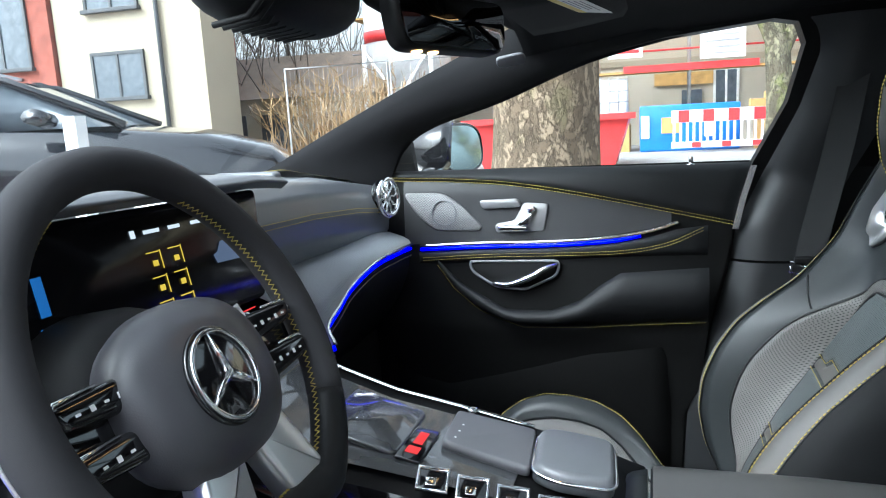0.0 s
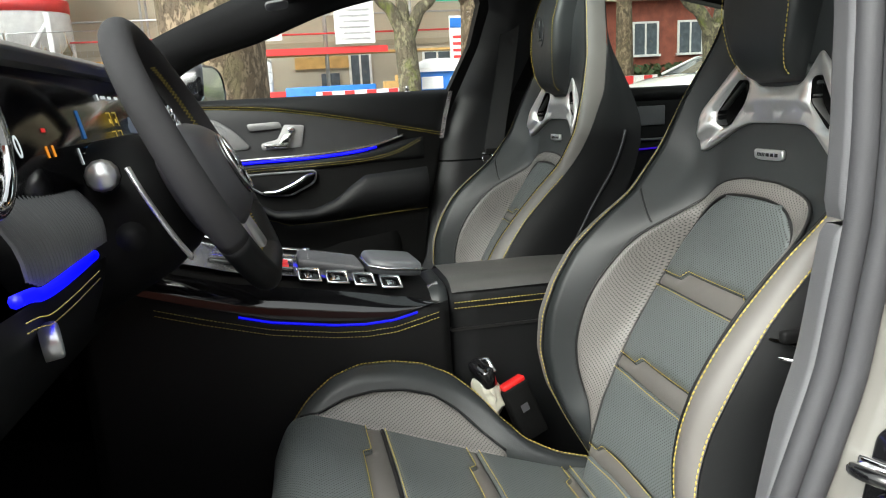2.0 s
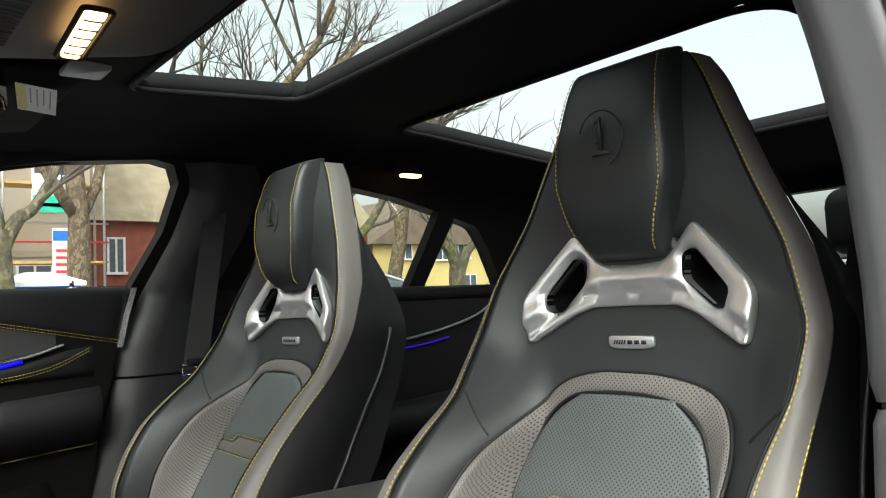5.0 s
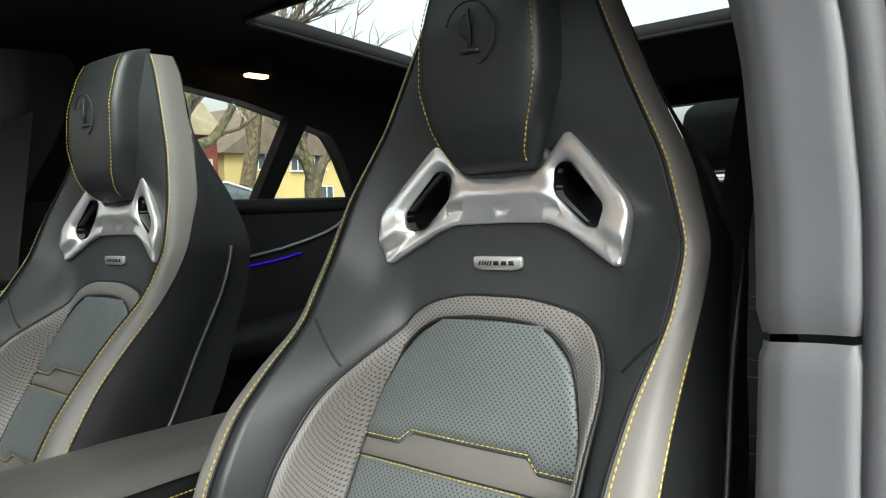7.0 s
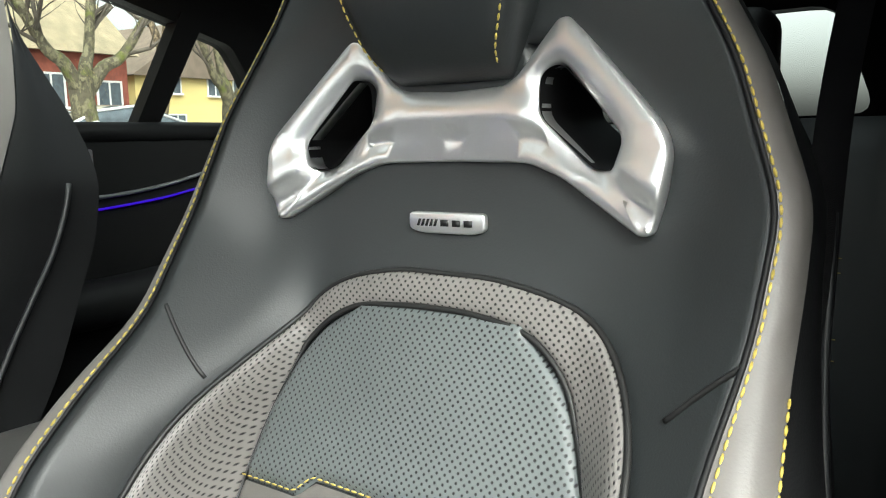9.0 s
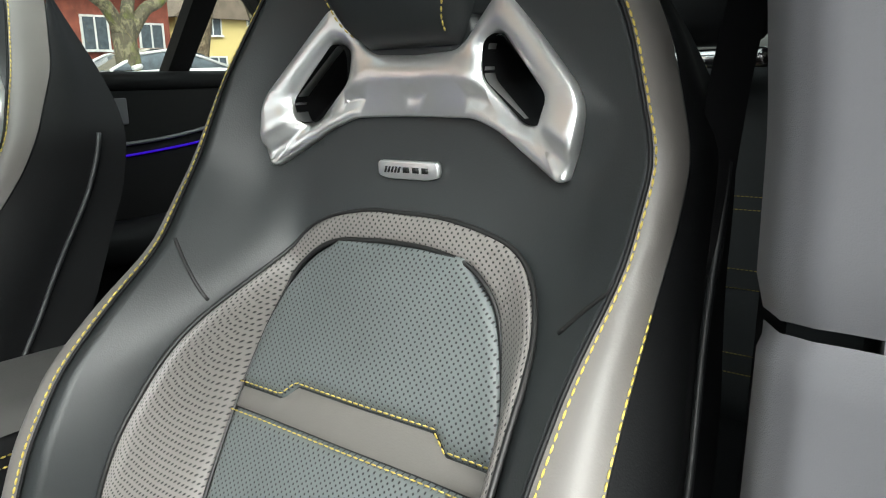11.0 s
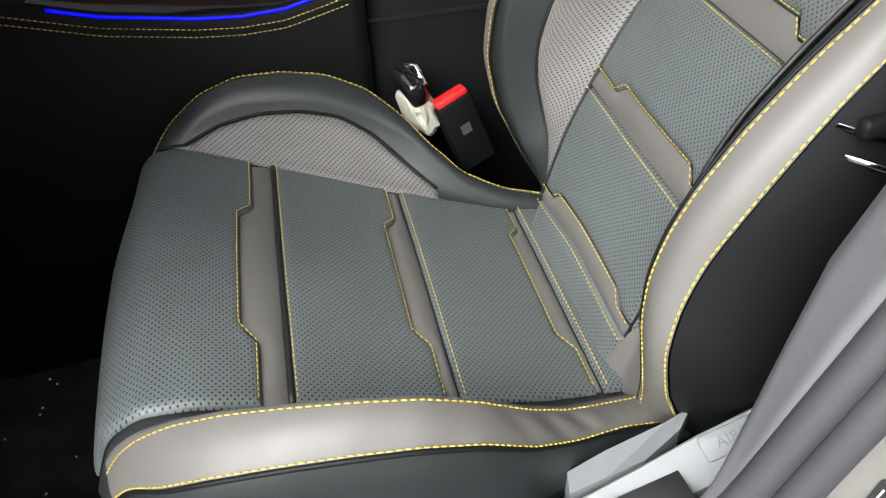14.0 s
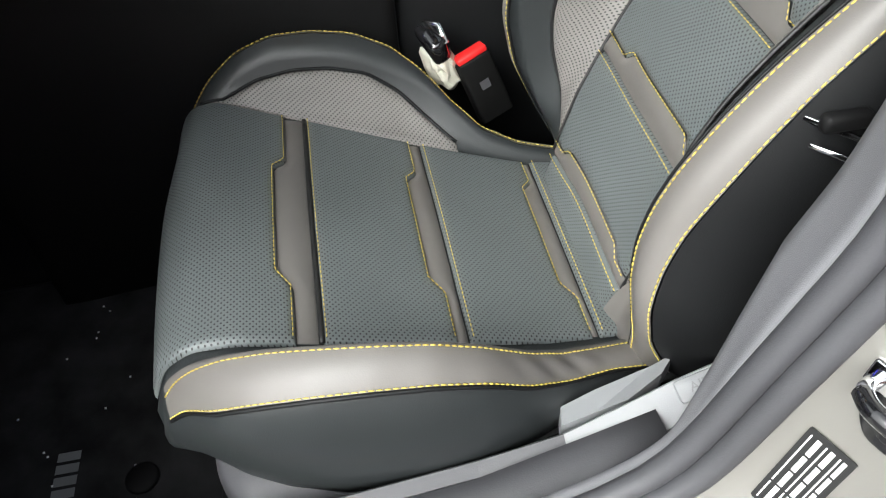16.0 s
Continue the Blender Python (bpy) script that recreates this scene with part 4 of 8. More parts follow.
roof_z = smooth_table([(-1.6, 1.265), (-1.3, 1.32), (-0.8, 1.375), (-0.4, 1.405), (0.0, 1.405), (0.4, 1.375), (0.75, 1.335), (0.9, 1.30)])
roof_drop = smooth_table([(0.0, 0.0), (0.4, 0.0), (0.5, 0.008), (0.56, 0.022), (0.6, 0.036), (0.64, 0.05), (0.67, 0.06)])
RX, RY = np.linspace(-0.665, 0.665, 71), np.linspace(-1.55, 0.63, 110)
ROOF_HOLES = [rounded([(-0.32, 0.03), (0.32, 0.03), (0.32, 0.35), (-0.32, 0.35)], 0.05, 6), rounded([(-0.44, -0.92), (0.44, -0.92), (0.44, -0.27), (-0.44, -0.27)], 0.09, 6)]


def in_roof_hole(i, j):
    c = ((RX[i] + RX[i + 1]) / 2, (RY[j] + RY[j + 1]) / 2)
    return any(inside(c, h) for h in ROOF_HOLES)


headliner = part("ceiling", thick_sheet(lambda i, j: Vector((RX[i], RY[j], roof_z(RY[j]) - roof_drop(abs(RX[i])) + 0.03)), lambda i, j: Vector((RX[i], RY[j], roof_z(RY[j]) - roof_drop(abs(RX[i])))), 71, 110, in_roof_hole), M_SUEDE, None, "dark microfibre headliner with two glass roof openings", category="ceiling", kind="structure")
for k, h in enumerate(ROOF_HOLES):
    rim = [(x, y, roof_z(y) - 0.004) for x, y in h]
    part("roof_glass_trim", tube(rim, 0.006, 8, closed=True), M_PLASTIC, None, "dark trim round the roof glass", category="trim", kind="structure")
    y0, y1 = min(q[1] for q in h) - 0.05, max(q[1] for q in h) + 0.05
    pane = part("roof_glass", patch(lambda s, t: (-0.52 + 1.04 * s, y0 + (y1 - y0) * t, roof_z(y0 + (y1 - y0) * t) + 0.034), 4, 8)[:2], M_GLASS_ROOF, None, "tinted panoramic roof glass", category="window", kind="structure")
    pane.visible_shadow = False
# a rolled blind's box behind the rear glass edge, and the cross member between the panes
floor = part("floor", thick_sheet(lambda i, j: Vector((-0.69 + 1.45 * i / 20, -1.5 + 2.95 * j / 40, 0.208 + 0.012 * (j > 36) * (j - 36))), lambda i, j: Vector((-0.69 + 1.45 * i / 20, -1.5 + 2.95 * j / 40, 0.12)), 21, 41), M_CARPET, None, "black carpeted car floor", category="floor", kind="structure")
part("firewall", patch(lambda s, t: (-0.69 + 1.45 * s, 1.45 - 0.12 * t * t, 0.2 + 0.75 * t), 10, 12)[:2], M_CARPET, None, "black carpeted bulkhead under the dashboard", category="wall", kind="structure")

side_x = lambda z: 0.772 - 0.125 * max(0.0, (z - 1.05) / 0.28)


def side_wall(sgn, front):
    outline = [(-1.5, 0.2), (-0.03, 0.2), (-0.03, 1.04), (-0.05, 1.385), (-1.0, 1.36), (-1.5, 1.25)]
    if front:
        outline = [(-1.5, 0.2), (0.36, 0.2), (0.35, 0.55), (0.315, 0.62), (0.30, 0.76), (0.27, 0.875), (0.255, 0.95), (0.215, 1.06), (0.155, 1.19), (0.135, 1.29), (0.15, 1.325), (0.19, 1.333), (0.38, 1.315), (0.52, 1.29), (0.60, 1.31), (0.6, 1.37), (0.1, 1.40), (-1.0, 1.37), (-1.5, 1.25)]
    rear_win = rounded([(-0.235, 1.052), (-0.205, 1.30), (-0.25, 1.312), (-0.45, 1.288), (-0.61, 1.255), (-0.76, 1.222), (-0.825, 1.165), (-0.93, 1.048)], 0.02)
    return plate_with_holes(outline, [rear_win], lambda y, z, d: Vector((sgn * (side_x(z) + d), y, z)), 0.05)


part("wall_passenger", side_wall(1, True), M_PLASTIC, None, "black trimmed side wall with door pillar", smooth=False, category="wall", kind="structure")
part("wall_driver", side_wall(-1, False), M_PLASTIC, None, "black trimmed side wall behind the driver", smooth=False, category="wall", kind="structure")
for sgn in (1, -1):
    part("window_pillar", ([Vector((sgn * (side_x(z) + d), y, z)) for d in (-0.006, 0.03) for y, z in ((-0.545, 1.04), (-0.60, 1.04), (-0.668, 1.262), (-0.607, 1.276))], [[0, 1, 2, 3], [7, 6, 5, 4], [0, 4, 5, 1], [1, 5, 6, 2], [2, 6, 7, 3], [3, 7, 4, 0]]), M_PLASTIC, None, "slim black window pillar", smooth=False, category="trim", kind="structure")
    g = part("rear_window", ([Vector((sgn * (side_x(z) + 0.03), y, z)) for y, z in ((-0.2, 1.04), (-0.18, 1.33), (-0.95, 1.24), (-0.97, 1.04))], [[0, 1, 2, 3]]), M_GLASS_DARK, None, "tinted rear side window", category="window", kind="structure", smooth=False)
    g.visible_shadow = False
g = part("side_window", ([Vector((side_x(z) + 0.03, y, z)) for y, z in ((0.16, 1.05), (0.12, 1.34), (0.5, 1.31), (0.75, 1.22), (1.05, 1.05))], [[0, 1, 2, 3, 4]]), M_GLASS, None, "clear front passenger window", category="window", kind="structure", smooth=False)
g.visible_shadow = False

# rounded cover of the passenger door pillar, in two pieces with a joint at the belt line
def b_cover(z0, z1):
    def f(s_, t):
        z = z0 + (z1 - z0) * t
        y0 = interp(z, [0.3, 0.55, 0.76, 0.875, 0.95, 1.07, 1.18, 1.275, 1.31, 1.335], [0.345, 0.33, 0.28, 0.25, 0.24, 0.185, 0.138, 0.113, 0.12, 0.14])
        a = 1.35 * s_
        return Vector((side_x(z) - 0.004 - 0.035 * math.sin(min(1.57, 2.2 * a)), y0 - 0.003 - 0.15 * s_ ** 1.15, z))
    return patch(lambda s_, t: f(s_, t), 14, 30)[:2]
cover = thing("pillar_cover", (0.72, 0.15, 0.3), "black moulded cover of the passenger door pillar", "trim")
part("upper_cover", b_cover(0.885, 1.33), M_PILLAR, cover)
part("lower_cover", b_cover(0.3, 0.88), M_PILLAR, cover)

# windscreen pillar trim on the passenger side
W_LINE = curve_through([(0.715, 1.42, 1.02), (0.70, 1.24, 1.095), (0.685, 1.06, 1.18), (0.67, 0.88, 1.262), (0.65, 0.71, 1.332), (0.61, 0.60, 1.375)], 6)
D_LINE = curve_through([(0.757, 0.965, 1.05), (0.735, 0.92, 1.135), (0.715, 0.85, 1.18), (0.697, 0.70, 1.222), (0.665, 0.52, 1.285), (0.65, 0.34, 1.322)], 6)
def pillar(s, t):
    k = t * (len(W_LINE) - 1)
    i = min(int(k), len(W_LINE) - 2)
    a, b = W_LINE[i].lerp(W_LINE[i + 1], k - i), D_LINE[i].lerp(D_LINE[i + 1], k - i)
    p = a.lerp(b, s)
    p += Vector((-1, -0.25, -0.2)) * 0.02 * math.sin(math.pi * s) ** 0.6
    return p
pil = patch(lambda s, t: pillar(1 - s, t), 10, 30)[:2]
part("windscreen_pillar", merge(pil, patch(lambda s, t: pillar(0.05 + 0.9 * s, t) + Vector((0.03, -0.012, -0.005)), 10, 30)[:2]), M_SUEDE, None, "black covered windscreen pillar", category="trim", kind="structure")
tag_m = Matrix.Translation((0.588, 0.649, 1.291)) @ Vector((-0.57, -0.12, -0.81)).to_track_quat("Z", "Y").to_matrix().to_4x4() @ pose(0, 0, 0, 0, 0, 14)
part("airbag_tag", prism(rounded([(-0.027, -0.014), (0.027, -0.014), (0.027, 0.014), (-0.027, 0.014)], 0.012), tag_m, 0.006, 0.002), M_GREYPL, None, "oval grey embossed airbag tag", category="label")
part("header_trim", tube([(x, 0.63 + 0.03 * (1 - (x / 0.6) ** 2), 1.357 + 0.012 * (1 - (x / 0.6) ** 2)) for x in np.linspace(-0.6, 0.6, 24)], 0.03, 10, flat=0.5), M_SUEDE, None, "dark windscreen header", category="trim", kind="structure")
ws = part("windscreen", patch(lambda s, t: (-0.72 + 1.44 * s, 1.46 - 0.84 * t + 0.06 * (1 - (2 * s - 1) ** 2), 1.02 + 0.4 * t), 12, 6)[:2], M_GLASS, None, "clear windscreen", category="window", kind="structure")
ws.visible_shadow = False

# ---- driver's door pillar, seal, sill and painted frame ----
pil_y = smooth_table([(0.42, 0.62), (0.47, 0.5), (0.5, 0.435), (0.523, 0.38), (0.55, 0.325), (0.576, 0.295), (0.61, 0.277), (0.64, 0.266), (0.69, 0.25), (0.73, 0.236), (0.8, 0.212), (0.93, 0.19), (1.05, 0.185), (1.2, 0.175), (1.36, 0.16)])
pil_x = smooth_table([(0.42, 0.0), (0.9, 0.0), (1.0, 0.0), (1.1, 0.008), (1.2, 0.028), (1.36, 0.07)])
SEC = [(-0.64, -0.20), (-0.658, -0.12), (-0.672, -0.055), (-0.685, -0.026), (-0.70, -0.012), (-0.72, -0.004), (-0.738, 0.004), (-0.744, -0.004)]
def b_trim(z0, z1, n, s0=0.0):
    def f(s, t):
        s = s0 + (1 - s0) * s
        low = 0.022 * (1 - s) ** 2
        a0, a1 = [q - low if 0.9 < q < 0.95 else q for q in (z0, z1)]
        z = a0 + (a1 - a0) * t
        k = s * (len(SEC) - 1)
        i = min(int(k), len(SEC) - 2)
        x, y = [SEC[i][c] + (SEC[i + 1][c] - SEC[i][c]) * (k - i) for c in (0, 1)]
        k = min(1.0, max(0.0, (z - 0.60) / 0.14))
        x, y = -0.744 + (x + 0.744) * (0.2 + 0.8 * k), y * (0.12 + 0.88 * k)
        return Vector((x + pil_x(z), y + pil_y(z), z))
    return patch(lambda s, t: f(s, t), 21, n, 0.004, 0.008)[:2]
pillar_thing = thing("door_pillar_trim", (-0.69, 0.25, 0.42), "light grey moulded trim on the driver's door pillar", "trim")
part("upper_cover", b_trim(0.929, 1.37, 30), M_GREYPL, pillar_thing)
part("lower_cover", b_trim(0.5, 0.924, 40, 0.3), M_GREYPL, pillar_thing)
part("inner_cover", patch(lambda s, t: Vector((-0.64 + pil_x(0.43 + 0.93 * t), pil_y(0.43 + 0.93 * t) - 0.2 - 0.1 * s, 0.43 + 0.93 * t)), 2, 20)[:2], M_PLASTIC, pillar_thing)
def along(x, y, z0, z1, n=40):
    return [Vector((x + pil_x(z), pil_y(z) + y, z)) for z in np.linspace(z0, z1, n)]
seal = thing("door_seal", (-0.76, 0.25, 0.42), "dark ribbed rubber door seal", "door seal")
SILL_RUN = [(1.3, 0.425), (0.95, 0.43), (0.75, 0.437)]
part("lip", tube([Vector((-0.752, y, z)) for y, z in SILL_RUN] + along(-0.752, 0.0, 0.45, 1.37), 0.011, 10), M_RUBBER, seal)
part("bulb", tube([Vector((-0.768, y, z - 0.008)) for y, z in SILL_RUN] + along(-0.768, -0.012, 0.45, 1.37), 0.0105, 10), M_RUBBER, seal)
PSEC = [(-0.772, -0.022), (-0.782, -0.034), (-0.80, -0.046), (-0.83, -0.058), (-0.862, -0.07), (-0.885, -0.085), (-0.893, -0.11), (-0.893, -0.3), (-0.893, -0.9), (-0.88, -1.6)]
def b_paint(s, t):
    z = 0.36 + (1.42 - 0.36) * t
    k = s * (len(PSEC) - 1)
    i = min(int(k), len(PSEC) - 2)
    x, y = [PSEC[i][c] + (PSEC[i + 1][c] - PSEC[i][c]) * (k - i) for c in (0, 1)]
    return Vector((x + 1.2 * pil_x(z), y + pil_y(z), z))
part("body_side", patch(b_paint, 45, 40)[:2], M_PAINT, None, "warm grey painted door frame and rear body side", category="car body", kind="structure")
# sill below the seat
sill = thing("door_sill", (-0.74, 0.6, 0.2), "dark grey grained sill cover with an embossed word", "door sill")
part("cover", loft([[Vector((x, y, z + dz)) for x, z in ((-0.655, 0.21), (-0.66, 0.40), (-0.672, 0.425), (-0.70, 0.43), (-0.755, 0.40), (-0.765, 0.21))] for y, dz in ((0.26, 0.10), (0.32, 0.075), (0.42, 0.035), (0.55, 0.01), (0.8, 0.0), (1.35, 0.0))]), M_RUBBER, sill)
part("painted_sill", loft([[Vector((x, y, z)) for x, z in ((-0.766, 0.18), (-0.766, 0.40), (-0.80, 0.385), (-0.88, 0.33), (-0.895, 0.2))] for y in (0.16, 0.5, 1.35)]), M_PAINT, sill, "warm grey painted sill")
edge = [(1.3, 0.432), (0.8, 0.432), (0.55, 0.442), (0.42, 0.462), (0.337, 0.482), (0.28, 0.515), (0.24, 0.54), (0.2, 0.56), (0.14, 0.583)]
# rear run of the grey edge is paled to paint in its grazing sheen
for run, paint, lab, wide in ((edge[:5], M_RUBBER, "dark grey inner edge", 0.671), (edge[4:], M_RAIL, "grey inner edge, paled for grazing sheen", 0.69)):
    part("inner_edge", loft([[Vector((x, y, z + dz)) for x, dz in ((-0.6545, -0.03), (-0.656, 0.001), (-0.658, 0.0025), (-wide, 0.0025 - 0.45 * (wide - 0.658)), (-wide - 0.002, -0.03))] for y, z in run]), paint, sill, lab, smooth=False)
up = Vector((-0.369, 0.407, 0.814)).normalized()
run = Vector((0.0, -0.92, 0.38))
run = (run - run.dot(up) * up).normalized()
ab = Matrix((run, up.cross(run), up)).transposed().to_4x4()
ab.translation = (-0.669, 0.21, 0.5528)
part("airbag_plate", prism(rounded([(-0.034, -0.0105), (0.034, -0.0105), (0.034, 0.0105), (-0.034, 0.0105)], 0.004), ab @ Matrix.Translation((0, 0, -0.004)), 0.006, 0.0015), M_RAIL, sill, "grey plate with an embossed word")
part("lettering", text_mesh("AIRBAG", 0.0125, ab @ Matrix.Translation((0, 0, 0.002)), 0.0009), M_GREYPL, sill, "raised grey letters", smooth=False)
part("rail_cover", loft([[Vector(q) for q in ((x0, y0, z), (x1, y1, z), (x1, y1, z - 0.03), (x0, y0, z - 0.03))] for x0, y0, x1, y1, z in ((-0.648, 0.336, -0.628, 0.331, 0.483), (-0.648, 0.305, -0.624, 0.297, 0.496), (-0.648, 0.274, -0.617, 0.24, 0.508), (-0.63, 0.235, -0.611, 0.216, 0.513))]), M_RAIL, sill, "grey rail end cover", smooth=False)

# striker, stickers on the painted pillar
def pillar_face(x, z):
    """Where the painted pillar lies at x and z, and a frame that lies flat on it: x outwards, y up."""
    best = min((abs(b_paint(s, (z - 0.36) / 1.06).x - x), s) for s in np.linspace(0, 0.65, 140))[1]
    t = (z - 0.36) / 1.06
    p = b_paint(best, t)
    du, dv = b_paint(min(best + 0.01, 1), t) - b_paint(max(best - 0.01, 0), t), b_paint(best, t + 0.01) - p
    n = dv.cross(du).normalized() * -1
    if n.y < 0:
        n = -n
    up = (dv - dv.dot(n) * n).normalized()
    right = up.cross(n)
    m = Matrix((right, up, n)).transposed().to_4x4()
    m.translation = p
    return m
striker = thing("door_striker", tuple(pillar_face(-0.808, 0.728).translation), "bright metal door striker bolted to the pillar", "door striker")
sm = pillar_face(-0.808, 0.728) @ pose(0, 0, 0, 0, 0, 6) @ Matrix.Scale(0.86, 4)
part("backplate", prism(rounded([(-0.026, -0.034), (-0.012, -0.05), (0.012, -0.05), (0.026, -0.034), (0.026, 0.034), (0.012, 0.05), (-0.012, 0.05), (-0.026, 0.034)], 0.008), sm, 0.006, 0.002), M_GLOSS, striker, "gloss black plate")
for y in (0.028, -0.028):
    bolt = part("bolt", moved(disc((0, 0, 0.005), (0, 0, 1), 0.013, 0.004, 24, 0.001), sm @ Matrix.Translation((0, y, 0))), M_GLOSS, striker, "black bolt head")
    part("socket", moved(disc((0, 0, 0.0088), (0, 0, 1), 0.0055, 0.001, 6), sm @ Matrix.Translation((0, y, 0))), M_INK_SHADE, bolt, "dark star socket", smooth=False)
part("plate", moved(box(-0.036, 0.034, -0.011, 0.011, 0.004, 0.012, 0.003), sm), M_MIRRORCHROME, striker, "bright steel plate")
part("rivet", moved(disc((0, 0, 0.011), (0, 0, 1), 0.006, 0.003, 18, 0.001), sm), M_CHROME, striker, "steel rivet")
for x in (-0.026, 0.024):
    part("leg", moved(tube([(x, 0, 0.008), (x * 0.95, 0, 0.032), (x * 0.8, 0.002, 0.046)], 0.0058, 10), sm), M_MIRRORCHROME, striker, "bright steel leg")
part("tip", moved(tube(curve_through([(-0.022, 0.001, 0.042), (-0.012, 0.002, 0.051), (0.0, 0.002, 0.053), (0.012, 0.002, 0.051), (0.02, 0.001, 0.042)], 4), 0.0072, 10), sm), M_GLOSS, striker, "black coated tip")
def sticker(x, z, w, h, turn, base, bars, label):
    m = pillar_face(x, z) @ pose(0, 0, 0, 0, 0, turn) @ Matrix.Translation((0, 0, 0.003))
    st = part("sticker", prism(rounded([(-w / 2, -h / 2), (w / 2, -h / 2), (w / 2, h / 2), (-w / 2, h / 2)], 0.002), m, 0.0012), base, None, label, category="sticker", smooth=False)
    for a, b, c, d in bars:
        part("printed_bar", moved(box(a * w - w / 2, b * w - w / 2, c * h - h / 2, d * h - h / 2, 0.0010, 0.0017), m), M_WHITE if base is M_INK_SHADE else M_INK_SHADE, st, "plain white print", smooth=False)
    return st
random.seed(4)
dots = [(0.03, 0.86, 0.16, 0.97)]
sticker(-0.80, 0.822, 0.036, 0.036, 4, M_INK_SHADE, dots, "small white square sticker with black edges")
sticker(-0.80, 0.630, 0.034, 0.08, 4, M_INK_SHADE, [(a, a + w, c, d) for a, w in ((0.1, 0.03), (0.24, 0.1), (0.43, 0.03), (0.53, 0.1), (0.72, 0.03), (0.8, 0.08)) for c, d in ((0.05, 0.28), (0.31, 0.5 if w > 0.05 else 0.94), (0.53, 0.72 if w > 0.05 else 0.54), (0.75, 0.94 if w > 0.05 else 0.76))], "black label with white printed bars")

# ---- seat belts and buckles ----
def belt(points, wide, name_label, group="seat belts"):
    pts = curve_through(points, 8)
    def f(s, t):
        k = t * (len(pts) - 1)
        i = min(int(k), len(pts) - 2)
        return pts[i].lerp(pts[i + 1], k - i) + Vector((0.014 * (s - 0.5), (s - 0.5) * wide, 0))
    a = patch(f, 4, 40)[:2]
    b = patch(lambda s, t: f(1 - s, t) + Vector((0.0016, 0, 0)), 4, 40)[:2]
    return part("seat_belt", merge(a, b), M_BELT, None, name_label, category="seat belt", group=group)
M_BELT = material("black_webbing", (0.006, 0.006, 0.0065), 0.7, grain=1800, bump=0.8, vary=0.1)
belt([(-0.63, -0.15, 1.27), (-0.615, -0.1, 1.14), (-0.602, -0.06, 1.02), (-0.6, -0.012, 0.89), (-0.6, 0.035, 0.765), (-0.61, 0.1, 0.5)], 0.046, "black webbing seat belt hanging beside the driver's seat")
belt([(0.66, 0.05, 1.27), (0.655, 0.08, 1.1), (0.615, 0.125, 0.93), (0.62, 0.14, 0.8), (0.65, 0.16, 0.5)], 0.046, "black webbing seat belt hanging from the passenger pillar")
for x, y, z in ((-0.628, 0.15, 0.775), (0.585, 0.14, 0.90)):
    b = thing("belt_tongue", (x, y, z - 0.03), "chrome belt tongue on the webbing", "belt tongue", "belt tongues")
    part("slot", tube([(x - 0.02, y - 0.02, z), (x + 0.02, y + 0.02, z + 0.006), (x + 0.018, y + 0.022, z - 0.012), (x - 0.02, y - 0.016, z - 0.016)], 0.0028, 6, closed=True), M_MIRRORCHROME, b)
    part("grip", box(x - 0.006, x + 0.006, y - 0.018, y + 0.018, z + 0.006, z + 0.02, 0.004), M_PLASTIC, b)

M_GLOSSLESS = material("matt_black_plastic", (0.003, 0.003, 0.003), 0.7, grain=900, bump=0.3, spec=0.15)
def buckle(x, y, z):
    b = thing("belt_buckle", (x, y, z - 0.13), "black seat belt buckle with a red button", "belt buckle", "belt buckles")
    m = Matrix.Translation((x, y, z)) @ pose(0, 0, 0, -18, 10, 12) @ Matrix.Scale(0.86, 4)
    part("housing", moved(box(-0.015, 0.015, -0.029, 0.029, -0.12, -0.004, 0.005), m), M_GLOSSLESS, b)
    part("button", moved(box(-0.013, 0.011, -0.026, 0.026, -0.006, 0.005, 0.003), m), M_RED, b, "bright red release button")
    part("mark", moved(box(-0.0168, -0.0155, -0.008, 0.008, -0.06, -0.045), m), M_RUBBER, b, "small grey mark", smooth=False)
    return b
buckle(-0.134, 0.316, 0.573)
# tongue left plugged beside it, wrapped in paper
w = thing("wrapped_tongue", (-0.125, 0.36, 0.52), "chrome belt tongue half wrapped in creased cream paper", "belt tongue")
wm = Matrix.Translation((-0.125, 0.36, 0.575)) @ pose(0, 0, 0, -20, -10, 20) @ Matrix.Diagonal((1.35, 1.5, 1.1, 1.0))
bm = bmesh.new()
bmesh.ops.create_icosphere(bm, subdivisions=3, radius=1)
for v in bm.verts:
    n = noise.noise(v.co * 2.3)
    v.co = Vector((v.co.x * 0.024, v.co.y * 0.014, v.co.z * 0.04 - 0.02)) * (1 + 0.25 * n)
part("paper", moved(from_bm(bm), wm), M_CREAM, w, "creased cream paper", smooth=False)
part("tongue", moved(box(-0.02, 0.02, -0.01, 0.008, 0.0, 0.036, 0.007, 3), wm), M_GLOSS, w, "glossy dark tongue")
part("edge", moved(tube([(-0.018, -0.008, 0.028), (0.0, -0.012, 0.037), (0.018, -0.006, 0.032), (0.02, 0.0, 0.012)], 0.003, 6), wm), M_MIRRORCHROME, w, "chrome edge")

# ---- passenger door ----
door_prof = smooth_table([(0.25, 0.755), (0.55, 0.765), (0.62, 0.758), (0.68, 0.752), (0.73, 0.742), (0.80, 0.748), (0.88, 0.752), (0.93, 0.748), (0.99, 0.752), (1.03, 0.752), (1.055, 0.757), (1.07, 0.768), (1.078, 0.785)])
def door_at(y, z, out=0.0):
    return Vector((door_prof(z) - out, y, z))
door = thing("car_door", (0.75, 0.6, 0.25), "black leather front passenger door with silver and blue trim", "car door")
